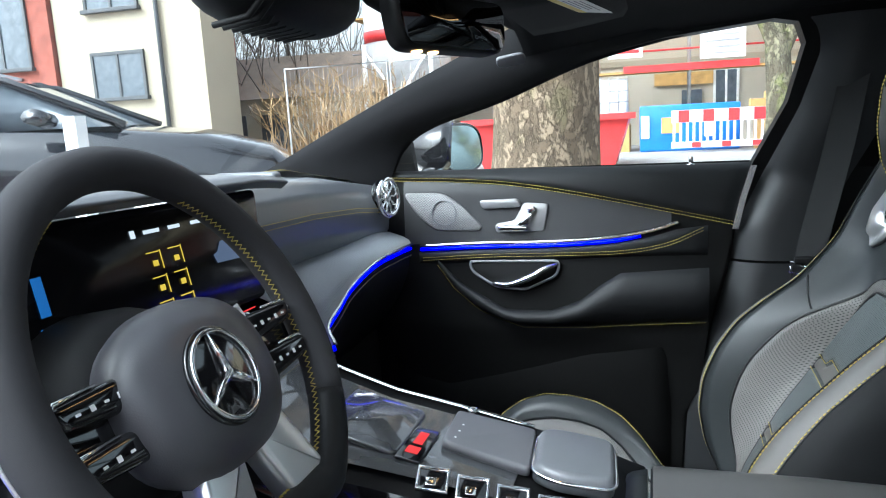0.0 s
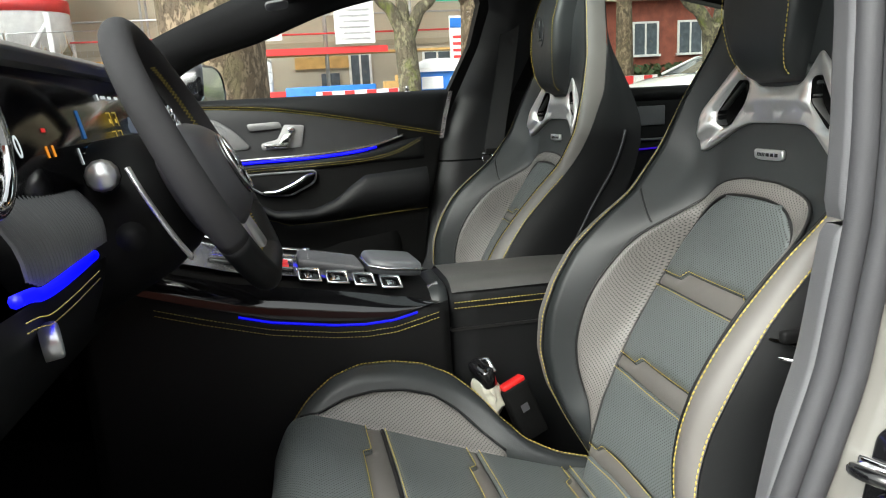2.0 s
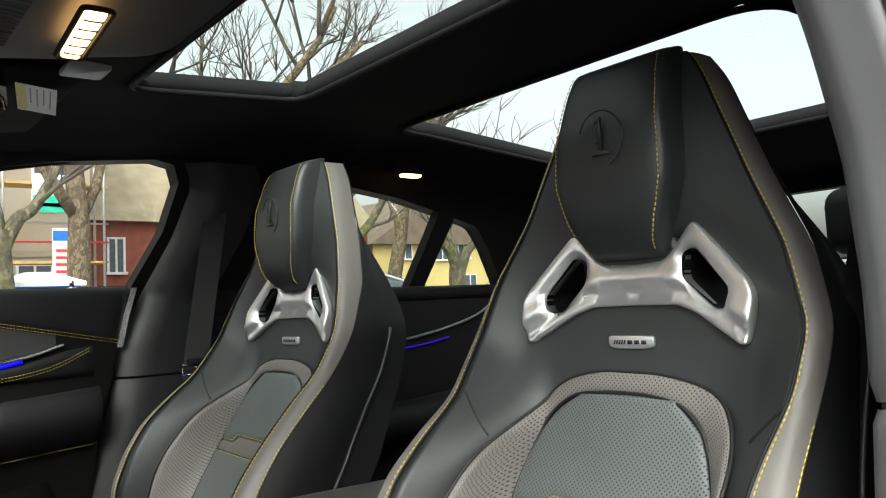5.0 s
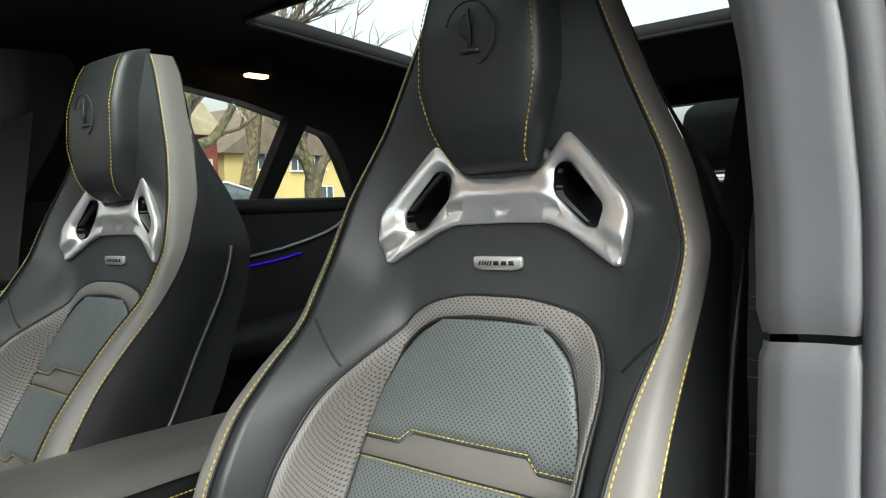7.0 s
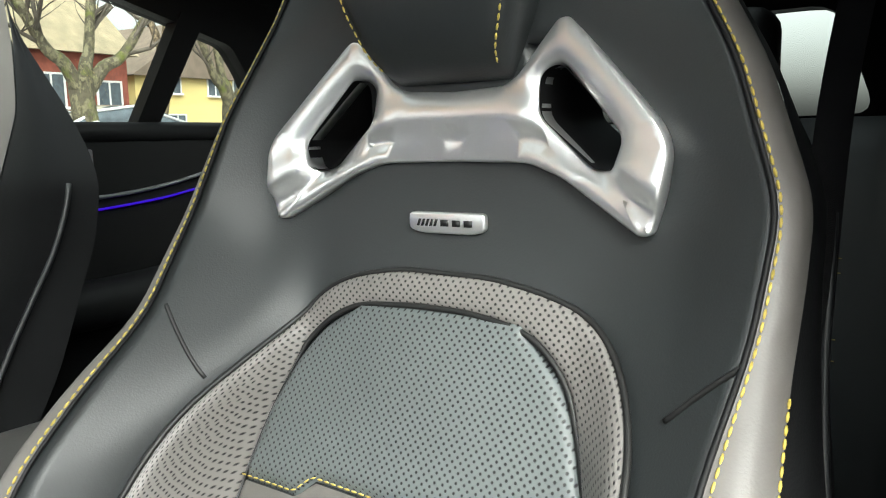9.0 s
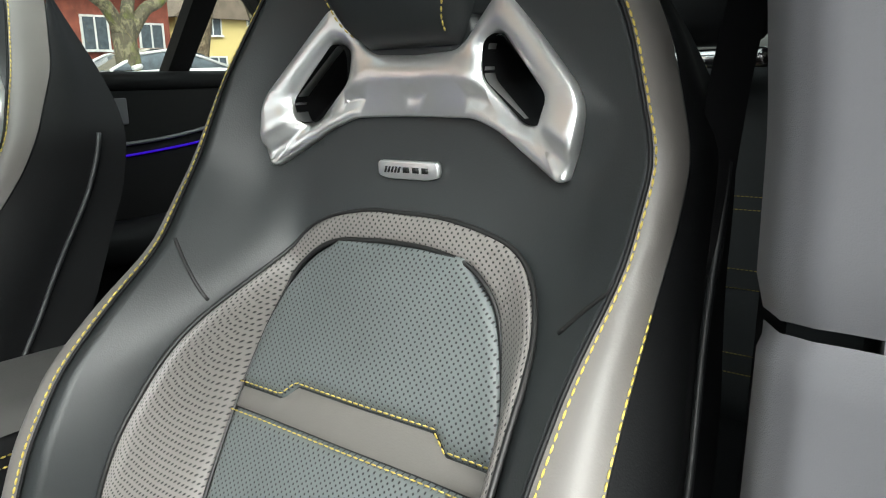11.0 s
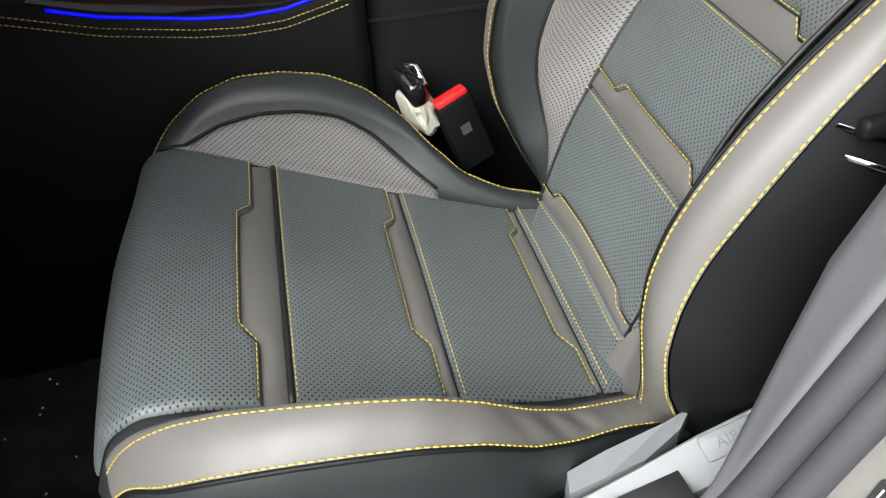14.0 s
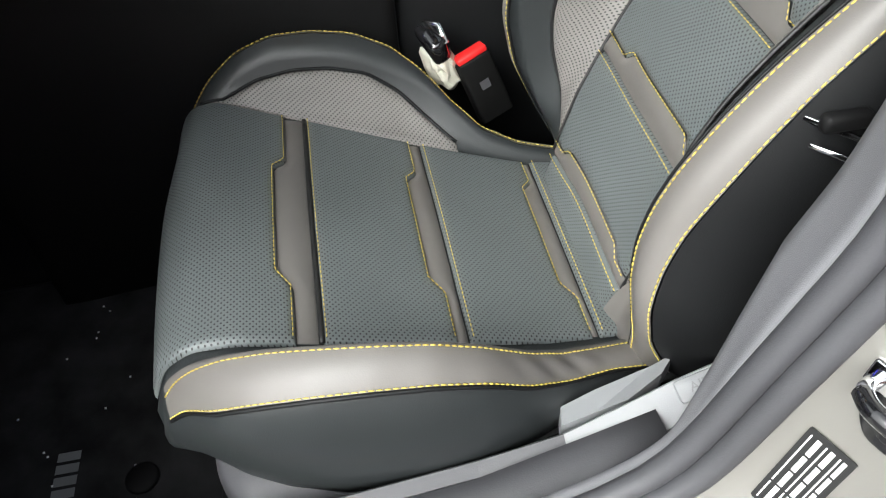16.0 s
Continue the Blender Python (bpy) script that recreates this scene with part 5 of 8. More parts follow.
def door_rear(z):
    return interp(z, [0.25, 0.55, 0.61, 0.76, 0.875, 0.946, 1.08], [0.34, 0.335, 0.302, 0.287, 0.256, 0.243, 0.205])
def door_panel(s, t):
    z = 0.25 + 0.828 * t
    y0 = door_rear(z)
    return door_at(y0 + (1.12 - y0) * s, z)
part("panel", merge(patch(lambda s, t: door_panel(1 - s, t), 30, 60)[:2], patch(lambda s, t: door_panel(s, t) + Vector((0.04, 0, 0)), 6, 12)[:2]), M_GLOSSLESS, door, "black moulded inner panel")
SEAM = [(0.975, 1.064), (0.816, 1.058), (0.692, 1.048), (0.573, 1.029), (0.458, 1.006), (0.347, 0.982), (0.246, 0.96)]
STRIP = [(0.895, 0.915), (0.758, 0.921), (0.598, 0.924), (0.481, 0.932), (0.402, 0.945), (0.347, 0.962)]
sy, sz = np.array([p[0] for p in SEAM[::-1]]), np.array([p[1] for p in SEAM[::-1]])
ty, tz = np.array([p[0] for p in STRIP[::-1]]), np.array([p[1] for p in STRIP[::-1]])
def upper(s, t):
    y = 0.238 + (1.0 - 0.238) * s
    lo = float(np.interp(y, sy, sz))
    return door_at(y - 0.03 * t, lo + (1.078 - lo) * t, 0.004)
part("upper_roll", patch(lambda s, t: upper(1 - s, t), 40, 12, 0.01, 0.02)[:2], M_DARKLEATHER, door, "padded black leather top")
M_WEAVE = material("dark_carbon_weave", (0.022, 0.0225, 0.024), 0.5, grain=450, bump=0.5, vary=0.2)
def middle(s, t):
    y = 0.36 + (0.93 - 0.36) * s
    lo, hi = float(np.interp(y, ty, tz)) + 0.004, float(np.interp(y, sy, sz)) - 0.004
    return door_at(y, lo + (hi - lo) * t, 0.002)
part("insert", patch(lambda s, t: middle(1 - s, t), 30, 10)[:2], M_WEAVE, door, "dark carbon weave insert")
def rib(dz, r, flat, mat_, name, lab, line=STRIP, out=0.005):
    part(name, tube(curve_through([door_at(y, z + dz, out) for y, z in line], 6), r, 8, flat=flat), mat_, door, lab)
rib(0.0, 0.0042, 1.0, M_CHROME, "metal_strip", "bright aluminium strip")
rib(-0.0078, 0.0034, 1.1, M_BLUE, "light_strip", "glowing blue light strip", [(0.895, 0.915), (0.758, 0.921), (0.598, 0.924), (0.481, 0.932), (0.42, 0.943)], 0.004)
for dz in (0.0, 0.006):
    part("stitching", stitches(curve_through([door_at(y, z - 0.002 + dz, 0.0135) for y, z in SEAM], 8), 0.006, 0.0042, 0.00065), M_THREAD, door, "yellow thread", kind="stuff")
LST = [(0.893, 0.889), (0.745, 0.897), (0.6, 0.9), (0.458, 0.905), (0.369, 0.921), (0.299, 0.952)]
def lower_roll(s, t):
    y = 0.29 + 0.61 * s
    hi = interp(y, [0.29, 0.347, 0.402, 0.481, 0.598, 0.758, 0.9], [0.955, 0.948, 0.932, 0.919, 0.911, 0.908, 0.9])
    lo = interp(y, [0.29, 0.45, 0.6, 0.9], [0.895, 0.893, 0.885, 0.876])
    return door_at(y, lo + (hi - lo) * t, 0.002)
part("lower_roll", patch(lambda s, t: lower_roll(1 - s, t), 30, 8, 0.008, 0.016)[:2], M_DARKLEATHER, door, "padded black leather ledge")
for dz in (0.0, -0.006):
    part("stitching", stitches(curve_through([door_at(y, z + dz, 0.011) for y, z in LST], 8), 0.006, 0.0042, 0.0006), M_THREAD, door, "yellow thread", kind="stuff")
door_face = lambda y, z, out=0.006: Matrix.Translation(door_at(y, z, out)) @ Matrix(((0, 0, -1, 0), (-1, 0, 0, 0), (0, 1, 0, 0), (0, 0, 0, 1)))
def on_door(pts, depth, bev, out=0.004, r=0.01):
    return prism(rounded([(-y, z) for y, z in pts], r), Matrix(((0, 0, -1, door_prof(pts[0][1]) - out), (-1, 0, 0, 0), (0, 1, 0, 0), (0, 0, 0, 1))), depth, bev)
grille = part("speaker_grille", on_door([(0.93, 1.034), (0.838, 1.032), (0.79, 1.0), (0.752, 0.957), (0.76, 0.948), (0.858, 0.95), (0.90, 0.985)], 0.006, 0.0025, 0.004, 0.016), M_GRILLE, door, "satin silver perforated speaker grille")
part("speaker_cone", tube([door_at(0.836 + 0.027 * math.cos(a), 0.989 + 0.027 * math.sin(a), 0.0105) for a in np.linspace(0, 2 * math.pi, 33)[:-1]], 0.0012, 6, closed=True), M_TRIM, grille, "dark ring")
part("memory_keys", on_door([(0.757, 1.014), (0.672, 1.017), (0.664, 0.999), (0.75, 0.995)], 0.006, 0.002, 0.004, 0.008), M_SILVERTRIM, door, "satin silver key strip")
ctl = part("seat_switch_plate", on_door([(0.66, 1.008), (0.607, 1.004), (0.618, 0.947), (0.722, 0.944), (0.724, 0.962), (0.68, 0.97)], 0.004, 0.0015, 0.004, 0.008), M_SILVERTRIM, door, "satin silver switch plate")
for pts in ([(0.652, 1.0), (0.634, 1.001), (0.632, 0.988), (0.65, 0.984)], [(0.662, 0.983), (0.638, 0.985), (0.65, 0.96), (0.678, 0.958)], [(0.716, 0.962), (0.65, 0.957), (0.655, 0.948), (0.715, 0.95)]):
    part("switch", on_door(pts, 0.010, 0.003, 0.007, 0.006), M_CHROME, ctl, "chrome switch key")
pocket = part("handle_recess", on_door([(0.782, 0.88), (0.588, 0.882), (0.594, 0.854), (0.66, 0.822), (0.724, 0.827), (0.774, 0.859)], 0.003, 0.001, 0.004, 0.012), M_PLASTIC, door, "black handle recess")
part("recess_rim", tube([door_at(y, z, 0.008) for y, z in rounded([(0.784, 0.881), (0.586, 0.883), (0.592, 0.852), (0.66, 0.82), (0.726, 0.826), (0.776, 0.858)], 0.014)], 0.003, 8, closed=True), M_TRIM, door, "dark satin rim")
lever = curve_through([(0.742, 0.73, 0.833), (0.733, 0.69, 0.834), (0.727, 0.645, 0.852), (0.728, 0.617, 0.868), (0.74, 0.592, 0.876)], 6)
part("door_handle", tube(lever, [0.004 + 0.009 * math.sin(math.pi * (0.15 + 0.8 * i / (len(lever) - 1))) for i in range(len(lever))], 10, flat=0.6), M_CHROME, door, "satin chrome pull handle")
# armrest with a deep pull and its stitched lower edge
PULL = [(0.855, 0.879), (0.819, 0.828), (0.758, 0.779), (0.666, 0.748), (0.516, 0.75), (0.288, 0.764)]
py, pz = np.array([p[0] for p in PULL[::-1]]), np.array([p[1] for p in PULL[::-1]])
def rest(s, t):
    y = 0.29 + (0.856 - 0.29) * s
    lo = float(np.interp(y, py, pz)) - 0.004
    hi = interp(y, [0.29, 0.46, 0.505, 0.541, 0.6, 0.7, 0.80, 0.856], [0.876, 0.864, 0.835, 0.806, 0.785, 0.785, 0.835, 0.885])
    x = door_prof((lo + hi) / 2) - 0.004 - 0.055 * math.sin(math.pi * min(1.0, 0.08 + t * 0.7)) * min(1.0, (0.87 - y) / 0.2)
    return Vector((x, y, lo + (hi - lo) * t))
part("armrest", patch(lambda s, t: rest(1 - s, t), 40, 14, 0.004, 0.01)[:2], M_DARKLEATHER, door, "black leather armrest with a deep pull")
part("stitching", stitches([rest(s, 0.03) + Vector((-0.006, 0, -0.002)) for s in np.linspace(0, 1, 60)], 0.006, 0.0042, 0.0006), M_THREAD, door, "yellow thread", kind="stuff")
PK = [(0.98, 0.66), (0.928, 0.624), (0.835, 0.607), (0.704, 0.64), (0.531, 0.686), (0.40, 0.70)]
def bin_(s, t):
    y = 0.36 + 0.62 * s
    hi = float(np.interp(y, [p[0] for p in PK[::-1]], [p[1] for p in PK[::-1]]))
    return Vector((0.762 - 0.05 * math.sin(math.pi * s) ** 0.5 * (0.6 + 0.4 * t), y, 0.32 + (hi - 0.32) * t))
part("map_pocket", patch(lambda s, t: bin_(1 - s, t), 30, 10, 0.006, 0.012)[:2], M_GLOSSLESS, door, "black moulded door bin")
part("end_strip", loft([[Vector((0.752 - o, y + w, z)) for w, o in ((0, 0), (-0.012, 0.0), (-0.012, 0.012), (0, 0.012))] for y, z in ((0.214, 1.072), (0.232, 1.01), (0.246, 0.948))]), M_CHROME, door, "bright metal end strip", smooth=False)
part("lock_pin", merge(disc((0.775, 0.322, 1.074), (0, 0, 1), 0.009, 0.003, 16), disc((0.775, 0.322, 1.076), (0, 0, 1), 0.0045, 0.016, 12, 0.002)), M_MIRRORCHROME, door, "chrome lock pin")
# mirror outside the passenger window
mir = thing("wing_mirror", (1.007, 0.885, 1.05), "black wing mirror with a chrome-edged glass", "car mirror")
mh = []
for k in range(9):
    t = k / 8
    r = math.sqrt(max(0.02, 1 - t * t)) if k else 1.0
    mh.append([Vector((1.027 + 0.105 * r * math.copysign(abs(math.cos(a)) ** 0.7, math.cos(a)), 0.875 + 0.13 * t, 1.124 + 0.068 * r * math.copysign(abs(math.sin(a)) ** 0.7, math.sin(a)))) for a in np.linspace(0, 2 * math.pi, 29)[:-1]])
part("housing", loft(mh), M_GLOSS, mir, "gloss black housing")
M_MIRROR = material("mirror_glass", (0.55, 0.72, 0.76), 0.02, 1.0, grain=10, bump=0.0, vary=0.02)
face = Matrix.Translation((1.025, 0.862, 1.122)) @ Vector((-0.3, -1, 0.1)).to_track_quat("Z", "Y").to_matrix().to_4x4()
oval = [(0.094 * math.copysign(abs(math.cos(a)) ** 0.7, math.cos(a)), 0.058 * math.copysign(abs(math.sin(a)) ** 0.7, math.sin(a))) for a in np.linspace(0, 2 * math.pi, 29)[:-1]]
part("glass", prism(oval, face, 0.003), M_MIRROR, mir, "tinted mirror glass", smooth=False)
part("rim", moved(tube([(x * 1.03, y * 1.03, 0.002) for x, y in oval], 0.004, 6, closed=True), face), M_GLOSS, mir, "black rim")
part("sail", prism([(0.905, 1.05), (1.07, 1.05), (1.02, 1.10), (0.95, 1.16), (0.92, 1.155)], Matrix(((0, 0, 1, 0.785), (1, 0, 0, 0), (0, 1, 0, 0), (0, 0, 0, 1))), 0.02), M_PLASTIC, mir, "black corner panel", smooth=False)
part("foot", tube([(0.93, 0.895, 1.085), (0.85, 0.895, 1.065), (0.78, 0.89, 1.055)], 0.03, 10, flat=0.6), M_GLOSS, mir, "black foot")

# ---- rear passenger door panel ----
rdoor = thing("rear_door", (0.76, -0.5, 0.25), "black leather rear door with a blue light strip", "car door")
def rd(y, z, out=0.0):
    return Vector((side_x(1.0) - 0.012 - out, y, z))
part("panel", box(0.735, 0.775, -1.02, -0.06, 0.3, 1.05, 0.015), M_PLASTIC, rdoor)
part("upper_roll", tube([(0.745, -0.08, 1.035), (0.745, -1.0, 1.03)], 0.022, 10), M_DARKLEATHER, rdoor, "padded black leather top")
part("metal_strip", tube(curve_through([(0.73, -0.15, 0.93), (0.73, -0.35, 0.905), (0.73, -0.55, 0.915), (0.73, -0.75, 0.955), (0.73, -0.85, 1.0)], 6), 0.004, 8), M_TRIM, rdoor, "dark metal strip")
part("light_strip", tube(curve_through([(0.73, -0.2, 0.885), (0.73, -0.35, 0.878), (0.73, -0.55, 0.89), (0.73, -0.66, 0.905)], 6), 0.0025, 8), M_BLUE_DIM, rdoor, "faint blue light strip")
part("door_handle", tube(curve_through([(0.73, -0.12, 0.80), (0.71, -0.2, 0.79), (0.70, -0.27, 0.80), (0.715, -0.31, 0.825)], 6), 0.010, 8, flat=0.6), M_CHROME, rdoor, "satin chrome pull handle")
part("armrest", tube(curve_through([(0.72, -0.1, 0.72), (0.70, -0.4, 0.70), (0.71, -0.8, 0.72)], 8), 0.05, 12), M_DARKLEATHER, rdoor, "black leather armrest")
part("speaker_grille", box(0.728, 0.736, -0.42, -0.22, 0.945, 1.0, 0.003), M_TRIM, rdoor, "dark speaker grille")

# ---- rear bench ----
bench = thing("rear_bench", (0.0, -0.8, 0.208), "black leather rear bench with yellow-stitched seats", "car seat")
part("cushion", box(-0.62, 0.62, -0.80, -0.28, 0.21, 0.46, 0.05, 3), M_DARKLEATHER, bench)
for x in (-0.37, 0.37):
    def rb(s, t, x=x):
        z = 0.44 + 0.58 * t
        return Vector((x + (1 - 2 * s) * 0.26, -0.70 - 0.16 * t + 0.03 * abs(1 - 2 * s) ** 3, z))
    part("backrest", merge(patch(rb, 20, 20, 0.02, 0.05)[:2], box(x - 0.27, x + 0.27, -1.0, -0.86, 0.44, 1.02, 0.03)), M_LEATHER, bench)
    for z, gap in ((0.538, 0.03), (0.67, 0.03), (0.794, 0.021)):
        for dz in (0, gap):
            part("stitching", stitches([rb(s, (z + dz - 0.44) / 0.58) + Vector((0, 0.022, 0)) for s in np.linspace(0.15, 0.85, 20)], 0.007, 0.005, 0.0011), M_THREAD, bench, "yellow thread", kind="stuff")
    hr = part("head_cushion", box(x - 0.085, x + 0.085, -0.84, -0.74, 1.055, 1.185, 0.035, 4), M_DARKLEATHER, bench, "black leather head cushion")
    part("chrome_base", box(x - 0.10, x + 0.10, -0.835, -0.735, 1.02, 1.05, 0.012, 3), M_CHROME, bench, "chrome head cushion base")
part("centre_rest", box(-0.1, 0.1, -0.98, -0.76, 0.46, 1.0, 0.03), M_DARKLEATHER, bench)
part("parcel_shelf", box(-0.72, 0.72, -1.5, -0.98, 0.98, 1.02, 0.01), M_CARPET, None, "black parcel shelf behind the bench", category="shelf", kind="structure")
part("tailgate", plate_with_holes([(-0.75, 0.3), (0.75, 0.3), (0.68, 1.36), (-0.68, 1.36)], [rounded([(-0.55, 1.03), (0.55, 1.03), (0.47, 1.262), (-0.47, 1.262)], 0.05)], lambda a, b, d: Vector((a, -1.5 - d + (b - 1.0) * 0.4, b)), 0.05), M_PLASTIC, None, "black inner tailgate with rear window", smooth=False, category="wall", kind="structure")

back_glass = part("rear_window", ([Vector((x, -1.53 + (z - 1.0) * 0.4, z)) for x, z in ((-0.6, 1.0), (0.6, 1.0), (0.52, 1.29), (-0.52, 1.29))], [[0, 1, 2, 3]]), M_GLASS_DARK, None, "tinted tailgate window", category="window", kind="structure", smooth=False)
back_glass.visible_shadow = False

# hinge pillar and kick panel ahead of the driver's door opening
part("kick_panel", loft([[Vector((x, y, z)) for x, y in ((-0.69, 0.93), (-0.685, 1.46), (-0.79, 1.46), (-0.785, 1.0), (-0.76, 0.95))] for z in (0.2, 0.5, 0.8, 1.02)]), M_PLASTIC, None, "black kick panel on the hinge pillar", category="wall", kind="structure")
part("kick_panel", loft([[Vector((x, y, z)) for x, y in ((0.69, 1.0), (0.685, 1.46), (0.80, 1.46), (0.80, 1.02))] for z in (0.2, 0.5, 0.8, 1.0)]), M_PLASTIC, None, "black kick panel on the passenger side", category="wall", kind="structure")


# ---- dashboard ----
dash = thing("dashboard", (0.0, 1.1, 0.6), "black leather dashboard with yellow seams and ribbed grey trim", "dashboard")
# sections across the car: x, then the y of the face
def dash_y(x):
    """How far ahead the dashboard's face lies at x."""
    return interp(x, [-0.75, -0.6, -0.3, 0.0, 0.15, 0.35, 0.55, 0.68, 0.75], [0.88, 0.90, 0.92, 0.92, 0.925, 0.935, 0.94, 0.945, 0.95])
DASH = [(0.10, 1.11, -0.02), (0.03, 1.098, 0.0), (0.008, 1.075, 0.0), (0.0, 1.04, 0), (0.004, 1.0, 0), (0.02, 0.972, 0), (0.05, 0.955, 0)]
def dash_pad(s, t):
    x = 0.10 + 0.60 * s
    k = t * (len(DASH) - 1)
    i = min(int(k), len(DASH) - 2)
    dy, z = [DASH[i][c] + (DASH[i + 1][c] - DASH[i][c]) * (k - i) for c in (0, 1)]
    sag = interp(x, [0.1, 0.3, 0.5, 0.66, 0.72], [0.0, -0.006, -0.02, -0.04, -0.05])
    return Vector((x, dash_y(x) + dy, z + sag * (1 - 0.3 * t)))
part("passenger_pad", patch(lambda s, t: dash_pad(s, 1 - t), 40, 24)[:2], M_DASH_SHEEN, dash, "padded black leather passenger side")
part("top", patch(lambda s, t: Vector((-0.75 + 1.5 * s, dash_y(-0.75 + 1.5 * s) + 0.09 + (1.46 - 0.09 - 0.92) * t, 1.112 - 0.03 * t - interp(abs(-0.75 + 1.5 * s), [0, 0.4, 0.6, 0.75], [0, 0.004, 0.03, 0.05]))), 40, 14)[:2], M_DASH_SHEEN, dash, "black leather dashboard top")
for dz in (0.0, -0.008):
    part("stitching", stitches([dash_pad(s, 0.5) + Vector((0, -0.002, dz + 0.004)) for s in np.linspace(0, 0.93, 50)], 0.006, 0.0044, 0.0007), M_THREAD, dash, "yellow thread", kind="stuff")
part("stitching", stitches([Vector((x, dash_y(x) + 0.10, 1.1135 - interp(abs(x), [0, 0.4, 0.6, 0.75], [0, 0.004, 0.03, 0.05]))) for x in np.linspace(-0.7, 0.72, 80)], 0.006, 0.0044, 0.0007), M_THREAD, dash, "yellow thread", kind="stuff")
# ribbed grey trim that sweeps from the door down to the console
BL = curve_through([(0.70, 0.905, 0.923), (0.60, 0.905, 0.925), (0.49, 0.91, 0.92), (0.40, 0.92, 0.896), (0.33, 0.915, 0.875), (0.27, 0.91, 0.855), (0.25, 0.89, 0.83)], 6)
UP = curve_through([(0.71, 0.965, 0.955), (0.62, 0.972, 0.968), (0.50, 0.98, 0.968), (0.39, 0.985, 0.965), (0.30, 0.985, 0.962), (0.20, 0.98, 0.96), (0.12, 0.975, 0.955)], 6)
# one trim in two tones: lit for the passenger side, shaded for the driver's
M_RIB_LIT = material("ribbed_trim_lit", (0.42, 0.435, 0.46), 0.4, 0.2, grain=700, bump=0.1, vary=0.08)
M_RIB_SHADED = material("ribbed_trim_shaded", (0.13, 0.132, 0.135), 0.42, 0.2, grain=700, bump=0.1, vary=0.08)
def ribbed(s, t, waves=True):
    k = s * (len(BL) - 1)
    i = min(int(k), len(BL) - 2)
    p = BL[i].lerp(BL[i + 1], k - i).lerp(UP[i].lerp(UP[i + 1], k - i), t)
    return p + Vector((0, -0.022 * math.sin(math.pi * t), 0.0)) + (Vector((0, -0.0016, 0)) * math.sin(s * 2 * math.pi * 90) if waves else Vector())
part("ribbed_trim", patch(lambda s, t: ribbed(1 - s, t), 540, 5)[:2], M_RIB_LIT, dash, "ribbed silver-grey trim")
part("metal_strip", tube([p + Vector((0, -0.004, 0.003)) for p in BL], 0.0035, 8), M_CHROME, dash, "bright aluminium strip")
part("light_strip", tube([p + Vector((0, -0.002, -0.006)) for p in BL], 0.0034, 8), M_BLUE, dash, "glowing blue light strip")
def under(s, t):
    k = s * (len(BL) - 1)
    i = min(int(k), len(BL) - 2)
    p = BL[i].lerp(BL[i + 1], k - i)
    return Vector((p.x, p.y + 0.22 * t * t + 0.01 * t, p.z - 0.012 - 0.28 * t))
part("glove_box", patch(lambda s, t: under(1 - s, 1 - t), 30, 12)[:2], M_PLASTIC, dash, "black underside with glove box")
part("stitching", stitches([p + Vector((0, -0.004, -0.02)) for p in BL], 0.006, 0.0044, 0.0007), M_THREAD, dash, "yellow thread", kind="stuff")
# driver's side: ribbed trim under the screen, light strip, knee panel
def ribbed_l(s, t):
    x = -0.66 + 0.25 * s - 0.035 * t * (1 - s)
    lo, hi = interp(x, [-0.66, -0.63, -0.41], [0.925, 0.914, 0.914]), interp(x, [-0.7, -0.64, -0.41], [1.0, 0.994, 0.976])
    return Vector((x, 0.852 + 0.026 * t - 0.01 * math.sin(math.pi * t) - 0.0028 * math.sin(s * 2 * math.pi * 30), lo + (hi - lo) * t))
part("ribbed_trim", patch(ribbed_l, 300, 5)[:2], M_RIB_SHADED, dash, "ribbed silver-grey trim")
LL = curve_through([(-0.69, 0.853, 0.922), (-0.662, 0.851, 0.92), (-0.63, 0.852, 0.914), (-0.56, 0.854, 0.912), (-0.45, 0.858, 0.912)], 8)
part("light_strip", tube([p + Vector((0, -0.002, -0.006)) for p in LL], 0.0058, 8), M_BLUE, dash, "glowing blue light strip")
part("knee_panel", patch(lambda s, t: Vector((-0.72 + 0.60 * s, 0.858 + 0.22 * (1 - t) ** 1.5, 0.62 + 0.285 * t - 0.02 * s * t)), 20, 12)[:2], M_DARKLEATHER, dash, "black leather knee panel")
for dz in (0.0, -0.008):
    part("stitching", stitches([p + Vector((0, -0.005, -0.024 + dz)) for p in LL], 0.006, 0.0044, 0.0007), M_THREAD, dash, "yellow thread", kind="stuff")
part("light_switch", disc((-0.603, 0.868, 0.858), (0.3, -1, 0.1), 0.017, 0.016, 28, 0.003), M_ALU, dash, "round silver light switch")
# twin screen under one glass, hood above
scr = part("screen", prism(rounded([(-0.64, -0.03), (-0.61, -0.048), (0.02, -0.058), (0.06, 0.078), (-0.64, 0.078)], 0.012), Matrix.Translation((0, 0.90, 1.02)) @ pose(0, 0, 0, 78, 0, 0), 0.02, 0.003), M_SCREEN, dash, "wide black glass screen")
SCR = Matrix.Translation((0, 0.90, 1.02)) @ pose(0, 0, 0, 78, 0, 0) @ Matrix.Translation((-0.045, 0, 0.0205))
M_D_BLUE, M_D_YEL, M_D_WHITE, M_D_RED, M_D_GREEN, M_D_ORANGE = [glow(n, c, s) for n, c, s in (("display_blue", (0.03, 0.2, 0.6), 0.12), ("display_yellow", (0.8, 0.55, 0.05), 0.21), ("display_white", (0.8, 0.85, 0.9), 0.21), ("display_red", (0.8, 0.03, 0.03), 0.21), ("display_green", (0.05, 0.5, 0.1), 0.21), ("display_orange", (0.9, 0.3, 0.02), 0.24))]
